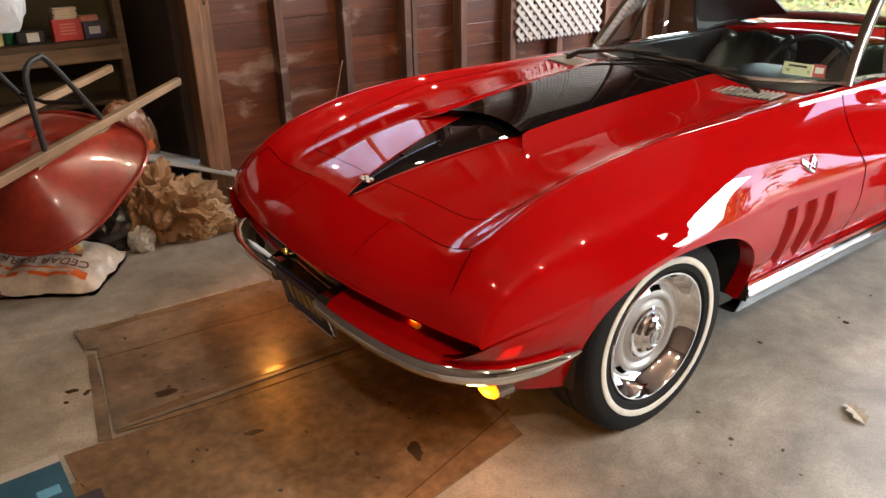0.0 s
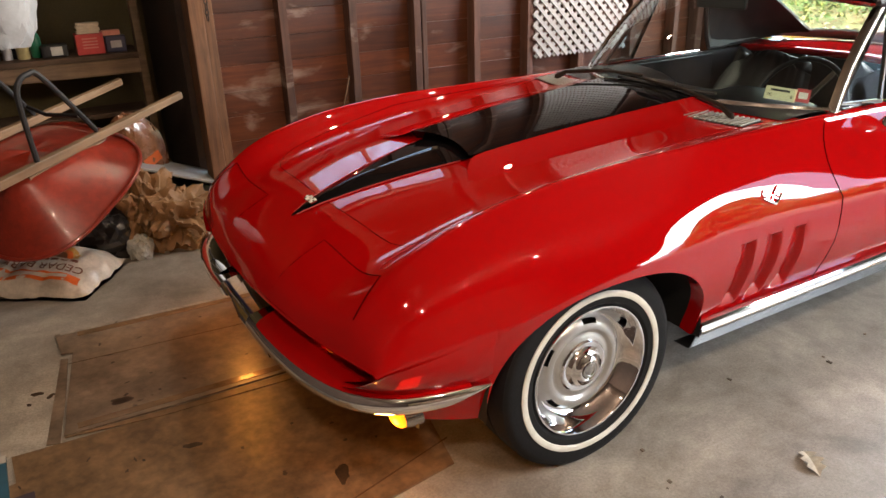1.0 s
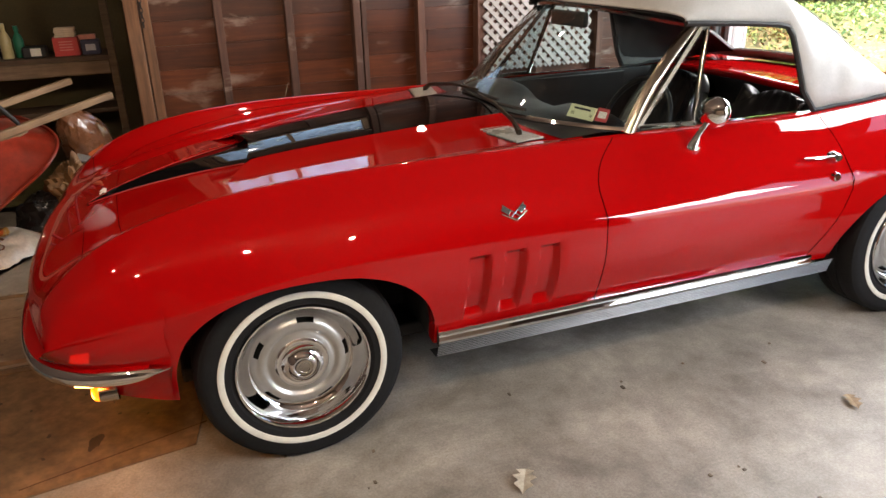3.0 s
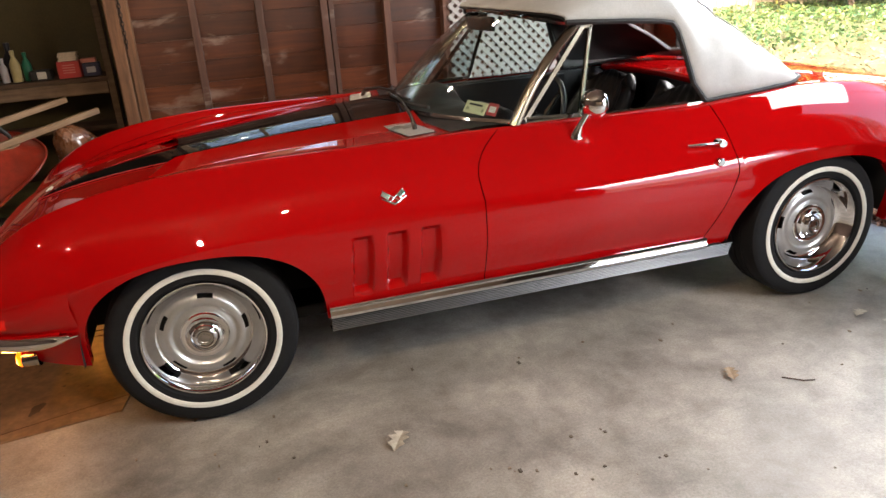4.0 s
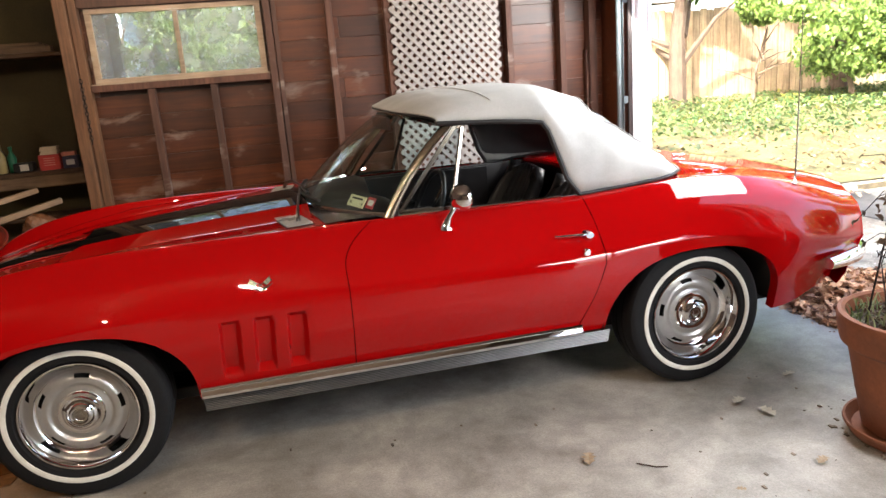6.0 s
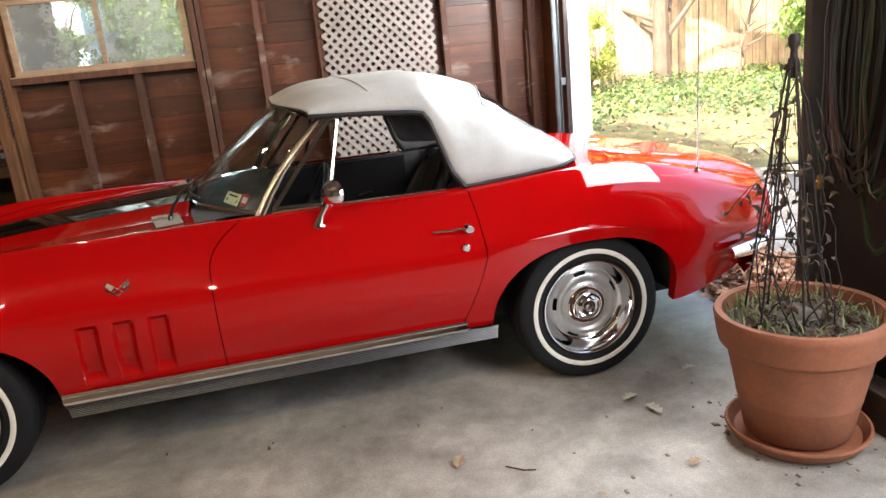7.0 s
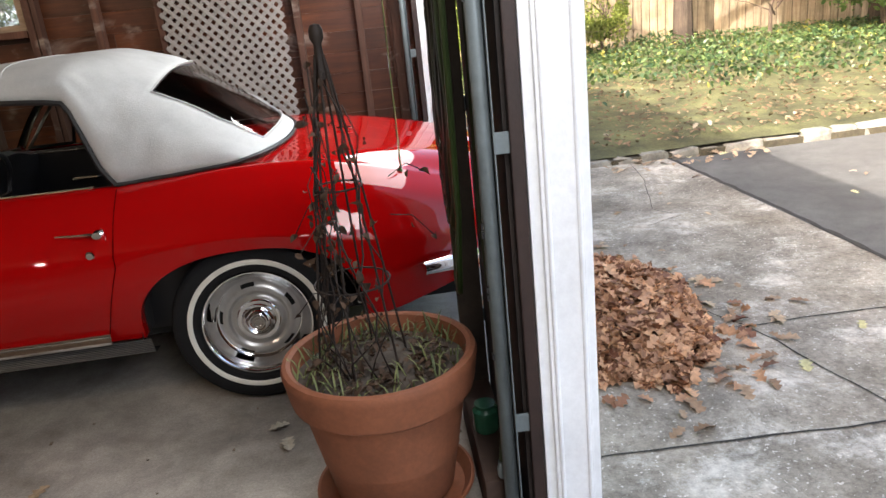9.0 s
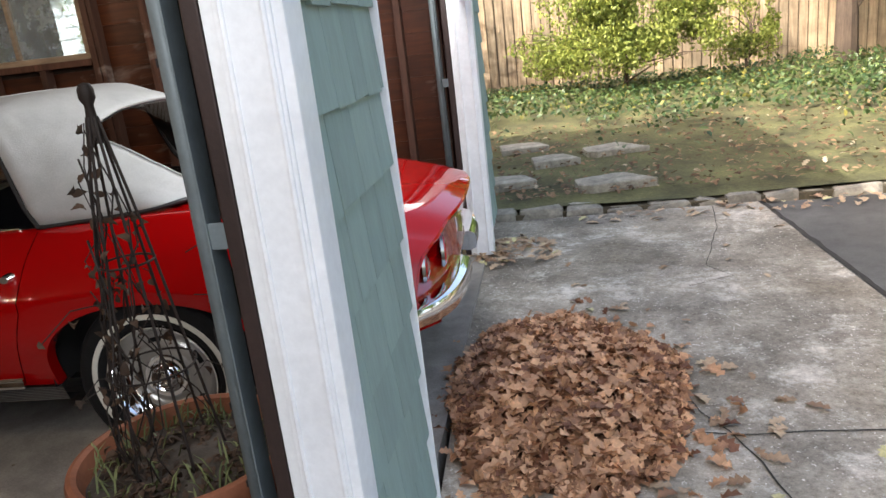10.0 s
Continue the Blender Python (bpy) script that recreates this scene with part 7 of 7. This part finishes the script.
bm = bmesh.new()
outline = [[(x * (1 + 0.04 * noise.noise(Vector((y * 12, x, 2)))), y * (1 + 0.06 * noise.noise(Vector((x * 10, y, 5)))), bag_z(x, y)) for x in [-0.36 + 0.018 * k for k in range(41)]] for y in [-0.21 + 0.015 * k for k in range(29)]]
grid(bm, outline)
ring = outline[0] + [r[-1] for r in outline[1:]] + outline[-1][-2::-1] + [r[0] for r in outline[-2:0:-1]]
bm.faces.new([bm.verts.new((p[0], p[1], 0.0)) for p in ring])
bag = thing("bark_bag", bm, WHITEBAG, "white and orange printed bag of cedar bark", "bag", Matrix.Translation((-1.325, 1.635, 0)) @ pose(0, 0, 0, 0, 0, 146), smooth=50)


def printed(name, x0, x1, y0, y1, mat, lift=0.002):
    b = bmesh.new()
    n, k = max(2, int((x1 - x0) / 0.015)), max(2, int((y1 - y0) / 0.012))
    grid(b, [[(x0 + (x1 - x0) * i / n, y0 + (y1 - y0) * q / k, bag_z(x0 + (x1 - x0) * i / n, y0 + (y1 - y0) * q / k) + lift) for q in range(k + 1)] for i in range(n + 1)])
    return part(name, b, mat, bag)


printed("printed_band", -0.31, 0.10, 0.135, 0.175, ORANGE)
printed("printed_bar", -0.26, 0.05, 0.146, 0.163, WHITEBAG, 0.0035)
for k in range(6):
    printed("printed_bar", -0.26 + 0.045 * k, -0.225 + 0.045 * k, 0.034, 0.05, BROWNINK)
text = lettering("CEDAR BARK", 0.062, BROWNINK, bag, Matrix())
for v in text.data.vertices:
    v.co.x -= 0.12
    v.co.y += 0.095
    v.co.z = bag_z(v.co.x, v.co.y) + 0.003 + v.co.z
for r0, r1, mat in ((0.10, 0.13, YELLOW), (0.0, 0.075, BROWNINK), (0.075, 0.10, ORANGE)):
    b = bmesh.new()
    grid(b, [[(-0.12 + r * math.cos(a), 0.02 - 0.85 * r * math.sin(a), bag_z(-0.12 + r * math.cos(a), 0.02 - 0.85 * r * math.sin(a)) + 0.002) for r in (r0, (r0 + r1) / 2, r1)] for a in [math.pi * k / 24 for k in range(25)]])
    part("printed_arch", b, mat, bag)
# clear sack of brown mulch leaning in the corner
MULCH = plain("mulch_sack", (0.20, 0.085, 0.04), 0.28, 0, 0.35, 14, 0.3, 40, coat=0.6)
sack = crumple("mulch_sack", (0, 0, 0), (0.16, 0.12, 0.30), MULCH, "clear plastic sack of brown mulch leaning on a post", "sack", 7, 0.18, m=Matrix.Translation((-0.62, 2.15, 0.22)) @ pose(0, 0, 0, 14, -24, 20))
part("printed_label", boxed(-0.05, 0.05, -0.108, -0.104, 0.2, 0.26), ORANGE, sack)
# dark ribbed mat and grey sheet metal by the wall
mat_ = tagged(empty("ribbed_mat", Matrix.Translation((-0.52, 1.95, 0.0))), "curled black ribbed rubber mat on grey sheet metal", "mat")
bm = bmesh.new()
grid(bm, [[(-0.24 + 0.6 * i / 20, 0.0 + 0.25 * j - 0.1, 0.30 - 0.24 * (i / 20) ** 1.5 + 0.003 * (i % 2)) for j in (0, 1)] for i in range(41) if i <= 20])
part("ribs", bm, DARK, mat_, smooth=0)
part("sheet_metal", boxed(-0.25, 0.36, -0.13, 0.2, 0.0, 0.012, 0.002, pose(0, 0, 0.31, 0, 22, 0)), plain("grey_sheet", (0.33, 0.32, 0.30), 0.5, 0.3, 0.1), mat_)
part("prop", boxed(-0.25, -0.2, 0.0, 0.05, 0.0, 0.38), DIM, mat_)
thing("floor_stick", tube([(-1.75, 1.50, 0.02), (-1.45, 1.50, 0.025), (-1.2, 1.53, 0.02)], 0.022, 8), DIM, "rough dark stick lying on the floor", "stick")
thing("thin_stick", tube([(0.25, 1.80, 0.0), (0.38, 1.845, 0.40), (0.495, 1.882, 0.725)], 0.004, 6), OLD, "thin bare stick leaning on the studs", "stick")
# blue printed carton under the cardboard
ct = thing("flat_carton", boxed(-1.90, -1.515, -0.55, 0.215, 0.0, 0.012, 0.002), plain("carton_blue", (0.03, 0.10, 0.16), 0.5, 0, 0.15), "flattened blue printed carton on the floor", "carton", pose(0, 0, 0, 0, 0, 0))
part("white_edge", boxed(-1.90, -1.515, 0.175, 0.214, 0.0125, 0.0145), plain("carton_white", (0.50, 0.48, 0.45), 0.6), ct, "white worn edge")
for x, y, w, h, c in ((-1.70, 0.02, 0.06, 0.045, (0.55, 0.52, 0.45)), (-1.60, 0.03, 0.06, 0.04, (0.12, 0.35, 0.55)), (-1.55, -0.08, 0.1, 0.06, (0.05, 0.04, 0.06))):
    part("printed_patch", boxed(x, x + w, y, y + h, 0.0125, 0.014), plain("print", c, 0.5), ct)
# things on the shelf
Z = 0.876


def on_shelf(x, y):
    return SKEW @ Matrix.Translation((x, y, Z))


rb = thing("red_box", boxed(-0.075, 0.075, -0.05, 0.05, 0, 0.115, 0.004), plain("red_carton", (0.50, 0.04, 0.04), 0.5), "red cardboard box on the shelf", "box", on_shelf(-0.84, 2.72))
for k in range(4):
    part("printed_bar", boxed(-0.04, 0.04, -0.0515, -0.0505, 0.035 + k * 0.017, 0.042 + k * 0.017), plain("faded_print", (0.6, 0.2, 0.17), 0.6), rb)
for k in range(4):
    thing("paper_pack", boxed(-0.065, 0.055, -0.04, 0.04, 0, 0.0135, 0.002), plain("cream_pack", (0.60, 0.50, 0.38), 0.7), "small cream paper pack stacked on a box", "packet", on_shelf(-0.835 + 0.006 * (k % 2), 2.72) @ Matrix.Translation((0, 0, 0.116 + 0.0145 * k)), "stacked packs")
thing("pink_pack", boxed(-0.05, 0.05, -0.03, 0.03, 0, 0.03, 0.004), plain("pink_pack", (0.6, 0.22, 0.16), 0.6), "faded pink carton on the shelf", "packet", on_shelf(-0.715, 2.75) @ Matrix.Translation((0, 0, 0.091)))
bb = thing("blue_box", boxed(-0.055, 0.055, -0.04, 0.04, 0, 0.09, 0.004), plain("navy_carton", (0.02, 0.02, 0.06), 0.5), "dark blue carton with a pale label", "box", on_shelf(-0.70, 2.73))
part("pale_label", boxed(-0.03, 0.03, -0.042, -0.0405, 0.025, 0.065), plain("label_white", (0.5, 0.48, 0.5), 0.6), bb)
db = thing("dark_tin", boxed(-0.07, 0.07, -0.05, 0.05, 0, 0.07, 0.012), DARK, "black tin box with a white label", "tin", on_shelf(-1.03, 2.72))
part("pale_label", boxed(-0.02, 0.04, -0.052, -0.0505, 0.012, 0.06), plain("label_white2", (0.6, 0.58, 0.52), 0.6), db)
BOTTLE = [(0.0, 0.0), (0.028, 0.0), (0.031, 0.006), (0.031, 0.11), (0.022, 0.135), (0.012, 0.15), (0.012, 0.17), (0.014, 0.172), (0.014, 0.195), (0.0, 0.197)]
for x, y, c, sc, lab in ((-1.12, 2.76, (0.02, 0.18, 0.10), 1.0, "green plastic bottle on the shelf"), (-1.19, 2.74, (0.50, 0.42, 0.20), 1.1, "cream plastic bottle on the shelf"), (-1.27, 2.76, (0.45, 0.43, 0.42), 0.85, "pale plastic bottle on the shelf"), (-1.23, 2.82, (0.02, 0.02, 0.025), 1.35, "tall black bottle on the shelf"), (-1.34, 2.75, (0.05, 0.035, 0.03), 1.0, "dark brown bottle on the shelf"), (-1.41, 2.78, (0.3, 0.06, 0.03), 0.8, "red-brown bottle on the shelf"), (-1.50, 2.74, (0.4, 0.3, 0.2), 0.7, "tan jar on the shelf")):
    thing("bottle", lathe([(a * sc, b * sc) for a, b in BOTTLE], 20), plain("bottle_" + lab.split()[0], c, 0.3), lab, "bottle", on_shelf(x, y), "bottles on the shelf")
# grey cloth bag hanging from the upper shelf
hb = crumple("hanging_bag", (0, 0, 0), (0.17, 0.10, 0.30), plain("grey_plastic", (0.42, 0.45, 0.48), 0.35, 0, 0.12), "grey plastic bag hanging from the shelf", "bag", 9, 0.3, m=SKEW @ Matrix.Translation((-1.245, 1.97, 1.03)))
part("bag_cord", tube([(0, 0, 0.42), (0, 0.2, 0.6), (0, 0.6, 0.70)], 0.004, 6), DARK, hb)
# chain on the post
ch = tagged(empty("chain", SKEW), "rusty chain hung on the corner post", "chain")
for k in range(16):
    part("link", tube([(0.009 * math.cos(a), 0, 0.017 * math.sin(a)) for a in [2 * math.pi * i / 10 for i in range(10)]], 0.0032, 5, closed=True), WIRE, ch, m=Matrix.Translation((-0.335, FAR - 0.14, 1.5 - 0.026 * k)) @ pose(0, 0, 0, 0, 0, 90 * (k % 2) + 20))
